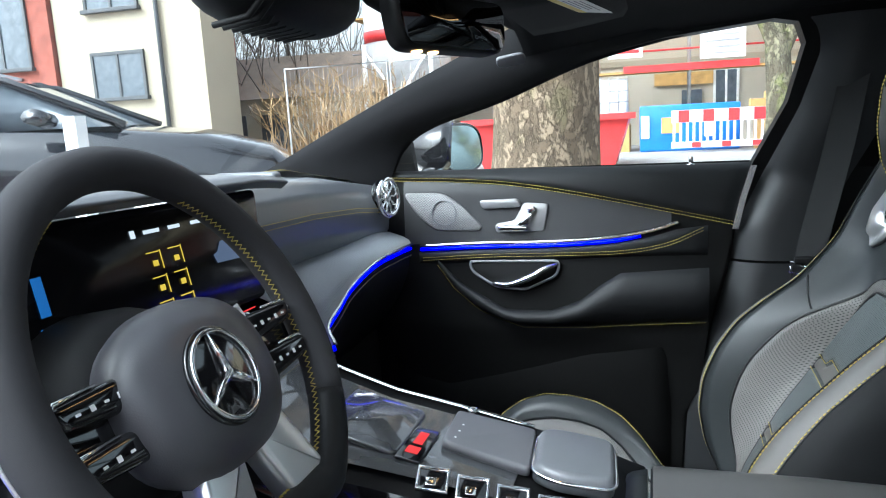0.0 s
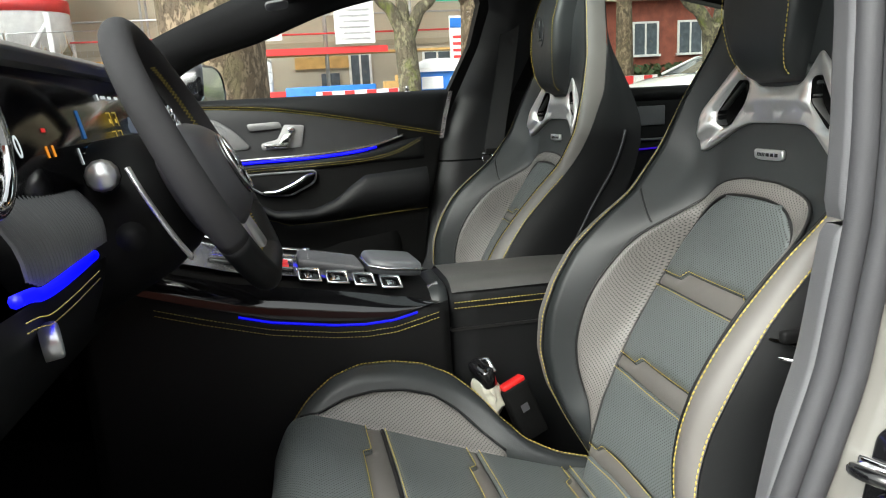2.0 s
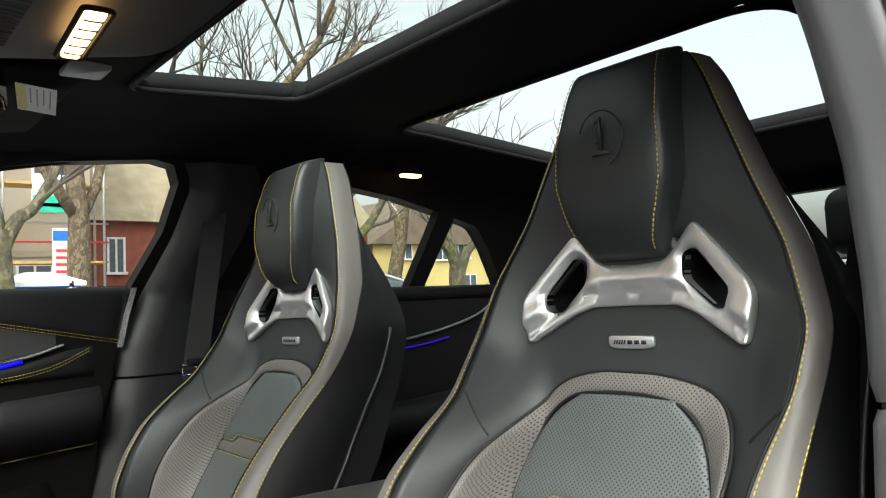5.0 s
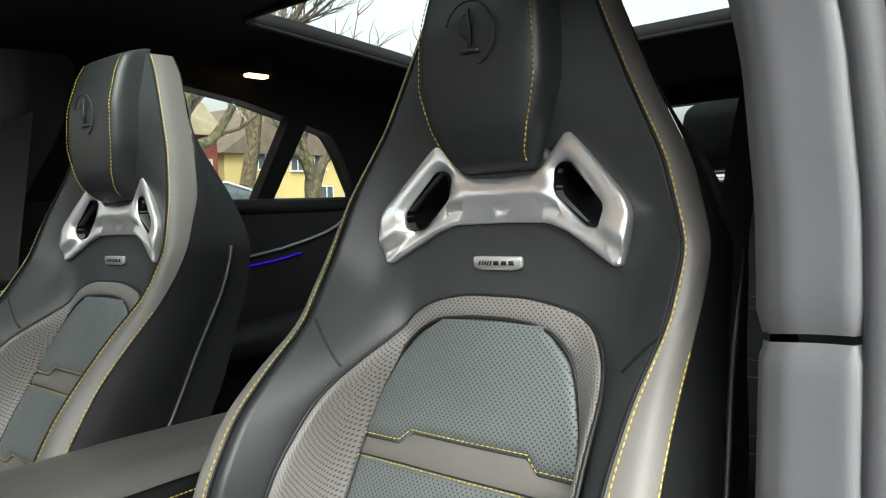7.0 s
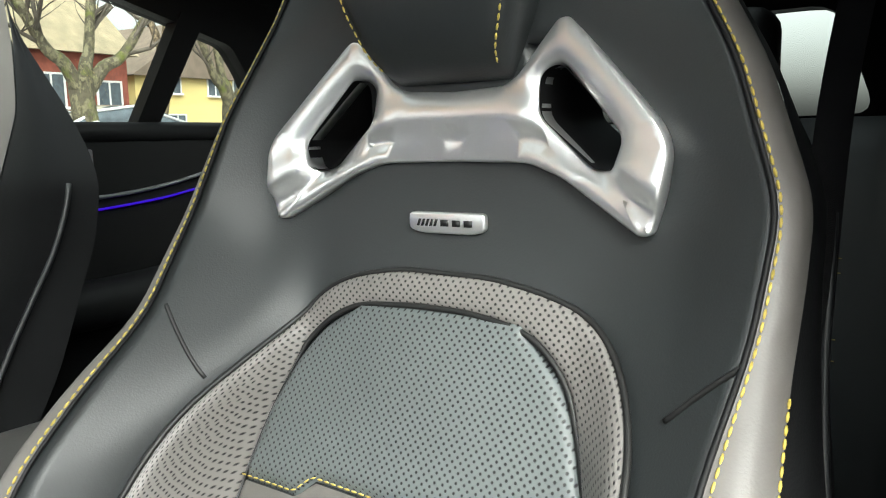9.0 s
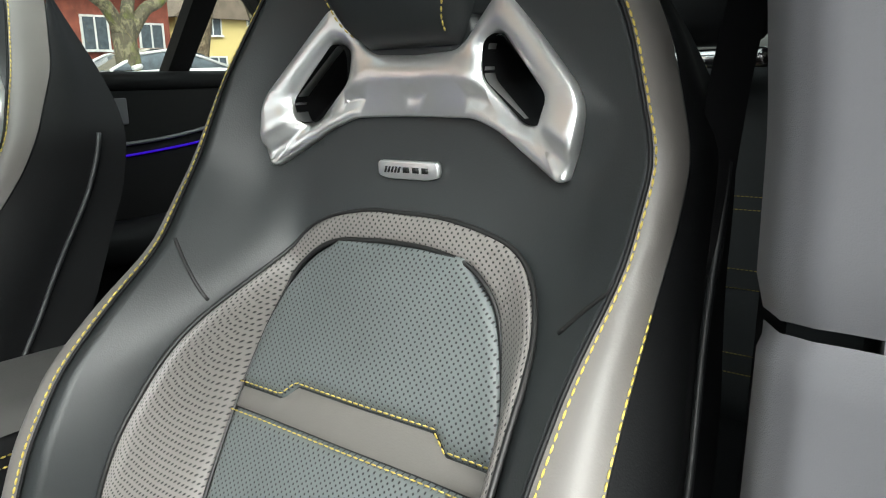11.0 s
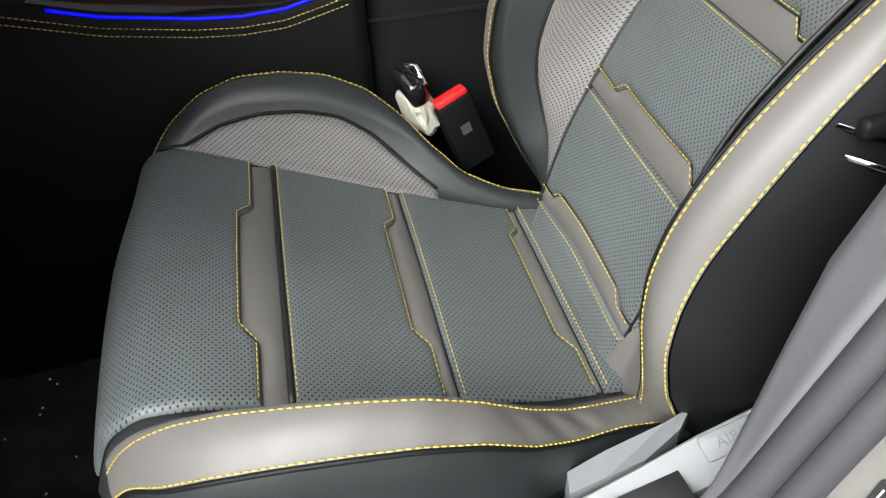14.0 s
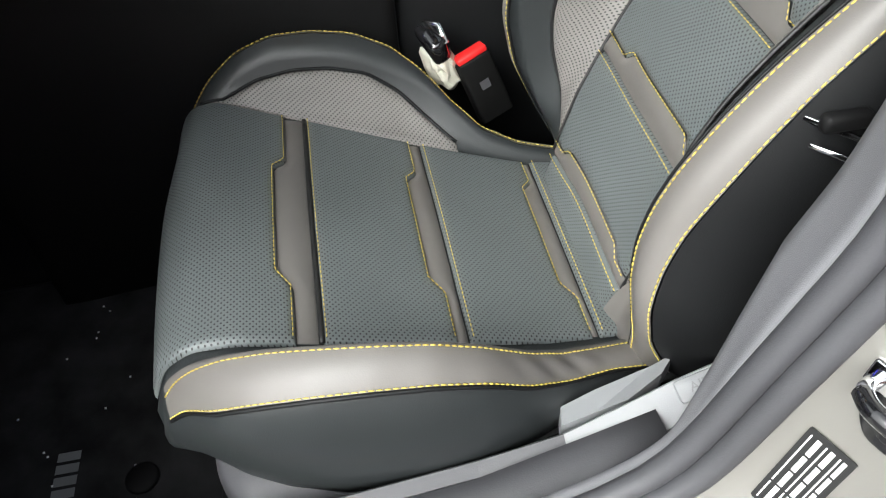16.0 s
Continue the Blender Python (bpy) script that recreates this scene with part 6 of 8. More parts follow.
def shown(boxes, mat_, lab):
    for a, b, c, d in boxes:
        part("display_mark", moved(box(a, b, c, d, 0.0, 0.0006), SCR), mat_, scr, lab, smooth=False)
shown([(-0.28, -0.269, 0.0, 0.034), (-0.284, -0.262, -0.012, -0.009)], M_D_BLUE, "blue gauge bar")
shown([(-0.135 + 0.0 + 0.035 * i, -0.115 + 0.035 * i, 0.03 - 0.026 * j, 0.0312 - 0.026 * j) for i in (0, 1) for j in range(3)] + [(-0.114 + 0.035 * i, -0.1128 + 0.035 * i, 0.012 - 0.026 * j, 0.032 - 0.026 * j) for i in (0, 1) for j in range(3)] + [(-0.128 + 0.035 * i, -0.120 + 0.035 * i, 0.016 - 0.026 * j, 0.022 - 0.026 * j) for i in (0, 1) for j in range(3)], M_D_YEL, "yellow menu tiles")
shown([(-0.15, -0.143, 0.048, 0.056), (-0.13, -0.105, 0.05, 0.054), (-0.09, -0.07, 0.05, 0.054), (-0.05, -0.03, 0.05, 0.054)], M_D_WHITE, "small pale menu bars")
shown([(-0.43, -0.424, -0.014, -0.002), (-0.41, -0.404, -0.014, -0.002)], M_D_ORANGE, "orange wheel marks")
shown([(-0.422, -0.41, 0.012, 0.016), (-0.2, 0.03, -0.066, -0.0645)], M_D_RED, "red marks")
shown([(-0.285, -0.255, -0.05, -0.045)], M_D_GREEN, "green mark")
for word, size, x, y in (("1", 0.028, -0.318, -0.02), ("100", 0.016, -0.292, -0.022), ("0", 0.03, -0.5, 0.0)):
    part("display_digits", text_mesh(word, size, SCR @ Matrix.Translation((x, y, 0)), 0.0003), M_D_WHITE, scr, "pale digits", smooth=False)
car_icon = [(0.0, -0.01), (0.05, -0.012), (0.052, 0.0), (0.04, 0.004), (0.03, 0.014), (0.015, 0.014), (0.005, 0.003), (-0.004, 0.0)]
part("display_car", prism(car_icon, SCR @ Matrix.Translation((-0.02, 0.01, 0)), 0.0004), glow("display_car_blue", (0.12, 0.16, 0.25), 0.15), scr, "blue-grey car picture", smooth=False)
hoodpts = [(0.0, 1.103), (-0.012, 1.112), (0.0, 1.12), (0.09, 1.122)]
def hood(s, t):
    x = -0.64 + 0.75 * s
    k = t * 3
    i = min(int(k), 2)
    dy, z = [hoodpts[i][c] + (hoodpts[i + 1][c] - hoodpts[i][c]) * (k - i) for c in (0, 1)]
    return Vector((x, 0.885 + dy, z - 0.02 * max(0, (abs(x + 0.26) - 0.3)) / 0.08 * 0.4))
part("screen_hood", merge(patch(lambda s, t: hood(s, t), 30, 9)[:2], patch(lambda s, t: Vector((-0.64 + 0.75 * (1 - s), 0.885 + 0.06 * t, 1.103 - 0.004 * t)), 20, 3)[:2], box(0.09, 0.112, 0.882, 0.98, 1.098, 1.12, 0.006)), M_DASH_SHEEN, dash, "black leather screen hood")
# round vents
def vent(c, axis, r):
    v = thing("air_vent", c, "round chrome turbine air vent", "air vent", "air vents")
    m = Matrix.Translation(c) @ Vector(axis).to_track_quat("Z", "Y").to_matrix().to_4x4()
    part("ring", moved(tube([(r * math.cos(a), r * math.sin(a), 0) for a in np.linspace(0, 2 * math.pi, 41)[:-1]], r * 0.14, 10, closed=True), m), M_MIRRORCHROME, v, "bright chrome ring")
    part("bowl", moved(disc((0, 0, -0.02), (0, 0, 1), r * 0.98, 0.004, 32), m), M_GLOSS, v, "black bowl")
    for k in range(10):
        a = 2 * math.pi * k / 10
        part("vane", moved(box(0.22 * r, 0.9 * r, -0.0022, 0.0022, -0.012, -0.002, 0.001), m @ pose(0, 0, 0, 0, 0, math.degrees(a)) @ pose(0, 0, 0, 22, 0, 0)), M_CHROME, v)
    part("hub", moved(disc((0, 0, -0.012), (0, 0, 1), 0.25 * r, 0.014, 20, 0.003), m), M_CHROME, v)
    return v
vent((0.640, 0.925, 1.035), (-0.18, -0.97, 0.05), 0.038)
vent((-0.705, 0.85, 1.03), (0.05, -0.99, 0.05), 0.046)
vent((0.02, 0.905, 0.915), (-0.1, -0.99, 0.2), 0.026)

# ---- steering wheel ----
WC, WT = Vector((-0.298, 0.753, 0.989)), 0.45
wheel_m = Matrix.Translation(WC) @ Matrix(((1, 0, 0), (0, math.sin(WT), -math.cos(WT)), (0, math.cos(WT), math.sin(WT)))).to_4x4()
wheel = thing("steering_wheel", tuple(WC), "dark microfibre steering wheel with silver spokes and yellow stitching", "steering wheel")
def rim_pt(a, r=0.173):
    x, y = r * math.cos(a), r * math.sin(a)
    return Vector((x, max(y, -0.155), 0))
def arc(a0, a1, n):
    return [rim_pt(a) for a in np.linspace(a0, a1, n)]
part("upper_rim", moved(tube([rim_pt(a) for a in np.linspace(math.radians(-32), math.radians(212), 70)], 0.0185, 16), wheel_m), M_RIM, wheel, "dark microfibre rim")
part("lower_rim", moved(tube([rim_pt(a) for a in np.linspace(math.radians(212), math.radians(328), 40)], 0.0185, 16), wheel_m), M_DARKLEATHER, wheel, "smooth black leather lower rim")
cross = []
for a in np.linspace(math.radians(-30), math.radians(60), 84):
    q = rim_pt(a)
    inw = -q.normalized()
    cross += [q + inw * 0.0189 + Vector((0, 0, 0.0026 * (-1) ** len(cross)))]
part("stitching", moved(tube(cross, 0.0007, 5), wheel_m), M_THREAD, wheel, "yellow cross stitching", kind="stuff")
cross2 = []
for a in np.linspace(math.radians(120), math.radians(330), 190):
    q = rim_pt(a)
    cross2 += [q - q.normalized() * 0.0189 + Vector((0, 0, 0.0026 * (-1) ** len(cross2)))]
part("stitching", moved(tube(cross2, 0.0007, 5), wheel_m), M_THREAD, wheel, "yellow cross stitching", kind="stuff")
padring = []
for z, cx, rx, ry in ((-0.04, -0.002, 0.08, 0.06), (-0.026, -0.004, 0.094, 0.07), (-0.008, -0.008, 0.1, 0.074), (0.008, -0.012, 0.093, 0.07), (0.02, -0.018, 0.078, 0.061), (0.028, -0.023, 0.06, 0.052), (0.0325, -0.026, 0.047, 0.045), (0.0325, -0.026, 0.03, 0.03)):
    padring.append([Vector((cx + rx * math.copysign(abs(math.cos(a)) ** 0.8, math.cos(a)), ry * math.copysign(abs(math.sin(a)) ** 0.85, math.sin(a)) - 0.022, z)) for a in np.linspace(0, 2 * math.pi, 41)[:-1]])
hub_m = wheel_m @ Matrix.Translation((-0.026, -0.022, 0.001))
pad_ = part("hub_pad", moved(loft(padring), wheel_m), M_HUB, wheel, "smooth black hub cover")
boss = part("emblem_disc", moved(disc((0, 0, 0.03), (0, 0, 1), 0.041, 0.005, 40, 0.002), hub_m), M_GLOSS, wheel, "round gloss black disc")
ring = tube([(0.036 * math.cos(a), 0.036 * math.sin(a), 0.036) for a in np.linspace(0, 2 * math.pi, 41)[:-1]], 0.002, 8, closed=True)
bars = [tube([(0, 0, 0.038), (0.035 * math.sin(a), 0.035 * math.cos(a), 0.036)], [0.0044, 0.0012], 6) for a in (0, 2 * math.pi / 3, 4 * math.pi / 3)]
part("emblem", moved(merge(ring, *bars), hub_m), M_MIRRORCHROME, boss, "plain chrome ring with three bars")
spoke_m = wheel_m @ Matrix.Translation((-0.004, -0.02, -0.014))
for sgn in (-1, 1):
    part("spoke", moved(prism(rounded([(sgn * 0.05, -0.03), (sgn * 0.145, -0.012), (sgn * 0.15, 0.02), (sgn * 0.05, 0.03)], 0.008), Matrix.Translation((0, 0, -0.006)), 0.014, 0.004), spoke_m), M_GLOSS, wheel, "gloss black spoke with keys")
    for k, y in enumerate((0.021, -0.017)):
        key = part("key_pad", moved(prism(rounded([(sgn * 0.072, y - 0.014), (sgn * 0.15, y - 0.008), (sgn * 0.156, y + 0.012), (sgn * 0.076, y + 0.013)], 0.009), Matrix.Translation((0, 0, 0.004)), 0.018, 0.006, 3), spoke_m), M_GLOSS, wheel, "gloss black key pad")
        part("edge", moved(tube([(sgn * 0.11, y + 0.0135, 0.019), (sgn * 0.148, y + 0.0125, 0.019), (sgn * 0.156, y + 0.004, 0.017), (sgn * 0.152, y - 0.006, 0.016)], [0.001, 0.0022, 0.0026, 0.001], 6), spoke_m), M_MIRRORCHROME, key, "chrome edge")
        for q in range(5):
            part("symbol", moved(box(sgn * (0.084 + 0.013 * q) - 0.0022, sgn * (0.084 + 0.013 * q) + 0.0022, y - 0.001 - 0.0012 * (q % 2), y + 0.001 + 0.0012 * (q % 2), 0.0216, 0.0223), spoke_m), M_WHITE, key, "small white symbol", smooth=False)
    part("lower_spoke", moved(prism(rounded([(sgn * 0.01, -0.08), (sgn * 0.06, -0.07), (sgn * 0.088, -0.146), (sgn * 0.028, -0.15)], 0.006), Matrix.Translation((0, 0, -0.018)), 0.024, 0.006, 3), wheel_m), M_ALU, wheel, "silver lower spoke")
    if sgn > 0:
        part("drive_dial", moved(disc((0.066, -0.07, -0.034), (0, 0, 1), 0.019, 0.02, 28, 0.003), wheel_m), M_GLOSS, wheel, "round dial")
        part("dial_ring", moved(tube([(0.066 + 0.0155 * math.cos(a), -0.07 + 0.0155 * math.sin(a), -0.014) for a in np.linspace(0, 2 * math.pi, 33)[:-1]], 0.0011, 6, closed=True), wheel_m), M_BLUE, wheel, "blue lit ring")
    part("shift_paddle", moved(tube(curve_through([(sgn * 0.15, 0.03, -0.05), (sgn * 0.155, 0.0, -0.05), (sgn * 0.148, -0.05, -0.05), (sgn * 0.13, -0.085, -0.05)], 6), 0.0065, 8, flat=0.45), wheel_m), M_ALU, wheel, "satin silver shift paddle")
col = part("column_shroud", moved(loft([[Vector((r * 1.1 * math.cos(a), r * math.sin(a) - 0.01, z)) for a in np.linspace(0, 2 * math.pi, 25)[:-1]] for z, r in ((-0.035, 0.064), (-0.06, 0.08), (-0.1, 0.092), (-0.24, 0.1))]), wheel_m), M_PLASTIC, wheel, "black column shroud")
for y, z, r, lab in ((0.03, -0.10, 0.014, "black stalk with a silver end"), (-0.04, -0.11, 0.012, "short black stalk")):
    st = part("stalk", moved(tube([(-0.05, y, z), (-0.10, y + 0.004, z + 0.01), (-0.135, y + 0.006, z + 0.02)], [r * 0.8, r * 1.15, r * 1.4], 12), wheel_m), M_PLASTIC, wheel, lab)
    if y > 0:
        part("stalk_end", moved(tube([(-0.134, y + 0.006, z + 0.02), (-0.15, y + 0.006, z + 0.023)], [r * 1.3, r * 0.95], 12), wheel_m), M_ALU, st, "silver end")

# ---- centre console ----
con = thing("centre_console", (0.03, 0.55, 0.208), "black centre console with gloss flanks and blue light line", "centre console")
# body: flank sections from the dashboard back to the armrest box
def con_w(y):
    return interp(y, [0.40, 0.5, 0.65, 0.8, 0.95], [0.10, 0.115, 0.125, 0.135, 0.15])
def con_top(y):
    return interp(y, [0.40, 0.47, 0.55, 0.65, 0.75, 0.85, 0.95], [0.715, 0.735, 0.752, 0.772, 0.79, 0.82, 0.86])
def con_line(y):
    return interp(y, [0.40, 0.45, 0.5, 0.55, 0.6, 0.7, 0.8, 0.95], [0.712, 0.702, 0.693, 0.692, 0.697, 0.715, 0.745, 0.797])
CX = 0.035
rings = []
for y in np.linspace(0.405, 0.98, 30):
    w, t, l = con_w(y), con_top(y), con_line(y)
    rings.append([Vector((CX + x, y, z)) for x, z in ((-w - 0.02, 0.21), (-w - 0.012, l - 0.02), (-w - 0.004, l), (-w + 0.012, t - 0.022), (-w + 0.03, t - 0.006), (-0.04, t), (0.04, t), (w - 0.03, t - 0.004), (w - 0.008, t + 0.006), (w, t - 0.01), (w + 0.004, l), (w + 0.02, 0.21))])
part("body", loft(rings), M_PLASTIC, con, "black console body")
def flank(s, t, sgn=-1):
    y = 0.42 + 0.5 * s
    w, top_, l = con_w(y), con_top(y), con_line(y)
    return Vector((CX + sgn * (w + 0.006 - 0.022 * t + 0.006 * math.sin(math.pi * t)), y, l + 0.004 + (top_ - 0.018 - l) * t))
part("gloss_flank", patch(lambda s, t: flank(1 - s, t), 30, 10)[:2], M_GLOSS, con, "gloss black flank")
part("gloss_flank", patch(lambda s, t: flank(s, t, 1), 30, 10)[:2], M_GLOSS, con, "gloss black flank")
part("light_strip", tube([flank(s, 0.0) + Vector((0.0005, 0, -0.0065)) for s in np.linspace(0.08, 0.66, 40)], 0.0022, 8), M_BLUE_LOW, con, "glowing blue light line")
for dz in (0.0, -0.009):
    part("stitching", stitches([flank(s, 0.0) + Vector((-0.009, 0, -0.016 + dz)) for s in np.linspace(0, 0.9, 50)], 0.006, 0.0044, 0.0008), M_THREAD, con, "yellow thread", kind="stuff")
part("trim_plate", patch(lambda s, t: Vector((CX + (2 * s - 1) * (con_w(0.55 + 0.4 * t) - 0.03), 0.55 + 0.4 * t, con_top(0.55 + 0.4 * t) + 0.003)), 8, 16)[:2], M_CARBON, con, "dark lacquered carbon weave top")
part("edge_strip", tube([(CX + con_w(y) - 0.01, y, con_top(y) + 0.008) for y in np.linspace(0.55, 0.97, 20)], 0.0035, 8), M_MIRRORCHROME, con, "bright chrome edge")
lid = Matrix.Translation((CX + 0.015, 0.745, con_top(0.745) + 0.004)) @ pose(0, 0, 0, 13, 0, 0)
part("cup_holder_lid", moved(prism(rounded([(-0.075, -0.055), (0.06, -0.055), (0.075, 0.055), (-0.065, 0.055)], 0.012), Matrix(), 0.006, 0.003), lid), M_CARBON, con, "dark grey roller lid")
tm = Matrix.Translation((CX + 0.03, 0.60, con_top(0.6) + 0.003)) @ pose(0, 0, 0, 11, 0, 0)
tp = part("touchpad", moved(prism(rounded([(-0.055, -0.065), (0.06, -0.055), (0.06, 0.055), (-0.04, 0.05)], 0.01), Matrix(), 0.012, 0.004), tm), M_GREYPL, con, "satin grey touchpad")
part("pad_marks", moved(merge(*[disc((-0.025 + 0.02 * k, 0.036, 0.0122), (0, 0, 1), 0.0015, 0.0005, 10) for k in range(3)]), tm), M_WHITE, tp, "pale dots", smooth=False)
sw = Matrix.Translation((CX - 0.02, 0.675, con_top(0.675) + 0.003)) @ pose(0, 0, 0, 11, 0, 0)
key = part("start_panel", moved(box(-0.045, 0.045, -0.016, 0.016, 0, 0.005, 0.002), sw), M_GLOSS, con, "gloss black key panel")
part("lit_keys", moved(merge(box(-0.03, -0.012, -0.008, 0.008, 0.0048, 0.0056), box(-0.004, 0.03, -0.006, 0.006, 0.0048, 0.0056)), sw), M_D_RED, key, "red lit keys", smooth=False)
for k in range(4):
    y = 0.635 - 0.045 * k
    bmx = Matrix.Translation((CX - con_w(y) + 0.032, y, con_top(y) + 0.001)) @ pose(0, 0, 0, 10, -30, 6)
    kp = part("rocker_key", moved(box(-0.014, 0.014, -0.017, 0.017, 0, 0.008, 0.003), bmx), M_GLOSS, con, "gloss black rocker key")
    part("chrome_edge", moved(merge(tube([(-0.014, -0.017, 0.007), (0.014, -0.017, 0.007), (0.014, 0.017, 0.007), (-0.014, 0.017, 0.007)], 0.003, 6, closed=True), box(-0.008, 0.002, -0.004, 0.008, 0.0078, 0.0088, 0.001)), bmx), M_MIRRORCHROME, kp, "chrome key edge")
for k in range(3):
    y = 0.60 - 0.04 * k
    bmx = Matrix.Translation((CX + con_w(y) - 0.035, y, con_top(y) + 0.002)) @ pose(0, 0, 0, 10, 20, 0)
    part("rocker_key", moved(box(-0.008, 0.008, -0.015, 0.015, 0, 0.008, 0.003), bmx), M_GLOSS, con, "gloss black rocker key")
part("round_key", merge(disc((CX + con_w(0.635) - 0.02, 0.635, con_top(0.635) + 0.004), (0, 0, 1), 0.008, 0.012, 18, 0.003)), M_MIRRORCHROME, con, "chrome round key")
pm = Matrix.Translation((CX + 0.012, 0.485, con_top(0.485) + 0.012)) @ pose(0, 0, 0, 8, 0, 4)
palm = part("palm_rest", moved(prism(rounded([(-0.062, -0.045), (0.055, -0.045), (0.062, 0.03), (0.05, 0.05), (-0.05, 0.05), (-0.066, 0.02)], 0.02), Matrix(), 0.024, 0.009, 4), pm), M_DASH_SHEEN, con, "smooth black palm rest")
part("palm_rest_edge", moved(tube([(x, y, 0.012) for x, y in rounded([(-0.063, -0.046), (0.056, -0.046), (0.063, 0.03), (0.051, 0.051), (-0.051, 0.051), (-0.067, 0.02)], 0.02)], 0.0025, 6, closed=True), pm), M_MIRRORCHROME, palm, "chrome edge")
# armrest box behind
M_LID = material("dark_taupe_leather", (0.075, 0.073, 0.07), 0.36, grain=700, bump=0.25, vary=0.12)
bx = thing("armrest_box", (0.03, 0.15, 0.208), "black leather armrest box with a yellow double seam", "armrest")
def bx_ring(y):
    t = 0.73 - 0.012 * (y < 0.2) * (0.2 - y) / 0.3
    return [Vector((x, y, z)) for x, z in ((-0.072, 0.21), (-0.066, 0.60), (-0.06, 0.64), (-0.06, 0.69), (-0.057, t - 0.018), (-0.045, t - 0.004), (-0.02, t), (0.09, t), (0.115, t - 0.004), (0.128, t - 0.018), (0.132, 0.69), (0.132, 0.64), (0.14, 0.21))]
part("box", loft([bx_ring(y) for y in np.linspace(-0.16, 0.398, 12)]), M_DARKLEATHER, bx)
part("lid", patch(lambda s, t: Vector((-0.0585 + 0.188 * s, -0.155 + 0.55 * t, 0.7375 - 0.018 * abs(2 * s - 1) ** 6 - 0.012 * max(0.0, 0.2 + 0.155 - 0.55 * t) / 0.3)), 24, 12)[:2], M_LID, bx, "smooth dark grey leather lid")
part("lid_gap", box(-0.0625, -0.05, -0.15, 0.40, 0.651, 0.656), M_INK_SHADE, bx, "dark gap", smooth=False)
part("front_cover", loft([[Vector((0.035 + (v.x - 0.035) * k, y, v.z - d)) for v in bx_ring(0.398)] for y, k, d in ((0.402, 1.0, 0.0), (0.42, 0.98, 0.004), (0.44, 0.93, 0.014), (0.455, 0.85, 0.03))]), M_LEATHER, bx)
for dz in (0.0, -0.010):
    part("stitching", stitches([(-0.0605 - (0.0015), y, 0.702 + dz) for y in np.linspace(-0.15, 0.395, 20)], 0.006, 0.0044, 0.001), M_THREAD, bx, "yellow thread", kind="stuff")
part("push_button", prism(rounded([(-0.014, -0.02), (0.014, -0.02), (0.012, 0.02), (-0.012, 0.02)], 0.005), Matrix.Translation((-0.015, 0.427, 0.716)) @ pose(0, 0, 0, -22, -10, 0), 0.006, 0.002), M_CHROME, bx, "silver push button")

# ---- under the roof: lamp console, mirror, labels, side lamp ----
oh = thing("overhead_console", (0.0, 0.55, 1.30), "black overhead console with a lit reading lamp bar", "overhead console")
def oh_ring(y):
    w = interp(y, [0.34, 0.38, 0.5, 0.62, 0.72], [0.12, 0.16, 0.175, 0.17, 0.15])
    d = interp(y, [0.34, 0.38, 0.5, 0.62, 0.72], [0.004, 0.018, 0.03, 0.036, 0.02])
    z = roof_z(y) + 0.004
    return [Vector((w * c, y, z - d * (1 - abs(c) ** 6))) for c in np.linspace(-1, 1, 15)] + [Vector((w, y, z + 0.01)), Vector((-w, y, z + 0.01))]
part("housing", loft([oh_ring(y) for y in np.linspace(0.34, 0.64, 18)][::-1]), M_RUBBER, oh)
def at_roof(x, y, d):
    return Vector((x, y, roof_z(y) - d))
lm = Matrix.Translation((-0.04, 0.507, 1.322)) @ pose(0, 0, 0, 180, 0, -4)
lamp = part("lamp_bar", moved(prism(rounded([(-0.078, -0.010), (0.078, -0.010), (0.078, 0.010), (-0.078, 0.010)], 0.005), Matrix(), 0.006, 0.002), lm), M_WARM, oh, "row of warm lit lamp cells")
part("lamp_rim", moved(tube([(x, y, 0.003) for x, y in rounded([(-0.083, -0.015), (0.083, -0.015), (0.083, 0.015), (-0.083, 0.015)], 0.008)], 0.003, 6, closed=True), lm), M_PLASTIC, oh)
for k in range(5):
    part("lamp_divider", moved(box(-0.056 + 0.028 * k - 0.0014, -0.056 + 0.028 * k + 0.0014, -0.0095, 0.0095, 0.0055, 0.0075), lm), M_CHROME, oh)
part("rib_panel", merge(*[box(-0.17 + 0.011 * k, -0.164 + 0.011 * k, 0.575, 0.625, 1.305, 1.312, 0.002) for k in range(16)]), M_RUBBER, oh, "ribbed vent panel")
part("cover", moved(prism(rounded([(-0.03, -0.025), (0.03, -0.025), (0.026, 0.025), (-0.026, 0.025)], 0.006), Matrix(), 0.006, 0.002), Matrix.Translation((0.09, 0.47, 1.325)) @ pose(0, 0, 0, 180, 0, 0)), M_TRIM, oh, "dark oval key")
M_DIMMED = material("dimmed_mirror_glass", (0.05, 0.053, 0.056), 0.03, 1.0, grain=10, bump=0.0, vary=0.02)
rv = thing("rear_view_mirror", (-0.05, 0.66, 1.2), "black frameless rear-view mirror with two lit spots", "car mirror")
rm = Matrix.Translation((-0.03, 0.615, 1.278)) @ pose(0, 0, 0, 0, 0, -26) @ pose(0, 0, 0, 84, 0, 0)
part("housing", moved(prism(rounded([(-0.052, -0.03), (0.118, -0.03), (0.125, 0.03), (-0.058, 0.03)], 0.02, 6), Matrix.Translation((0, 0, -0.022)), 0.024, 0.006, 3), rm), M_PLASTIC, rv)
part("glass", moved(prism(rounded([(-0.048, -0.027), (0.114, -0.027), (0.12, 0.027), (-0.054, 0.027)], 0.018, 6), Matrix.Translation((0, 0, 0.002)), 0.0015), rm), M_DIMMED, rv, "mirror glass")
part("arm", tube([(-0.03, 0.64, 1.285), (-0.03, 0.68, 1.31), (-0.03, 0.71, 1.345)], 0.014, 10), M_PLASTIC, rv)
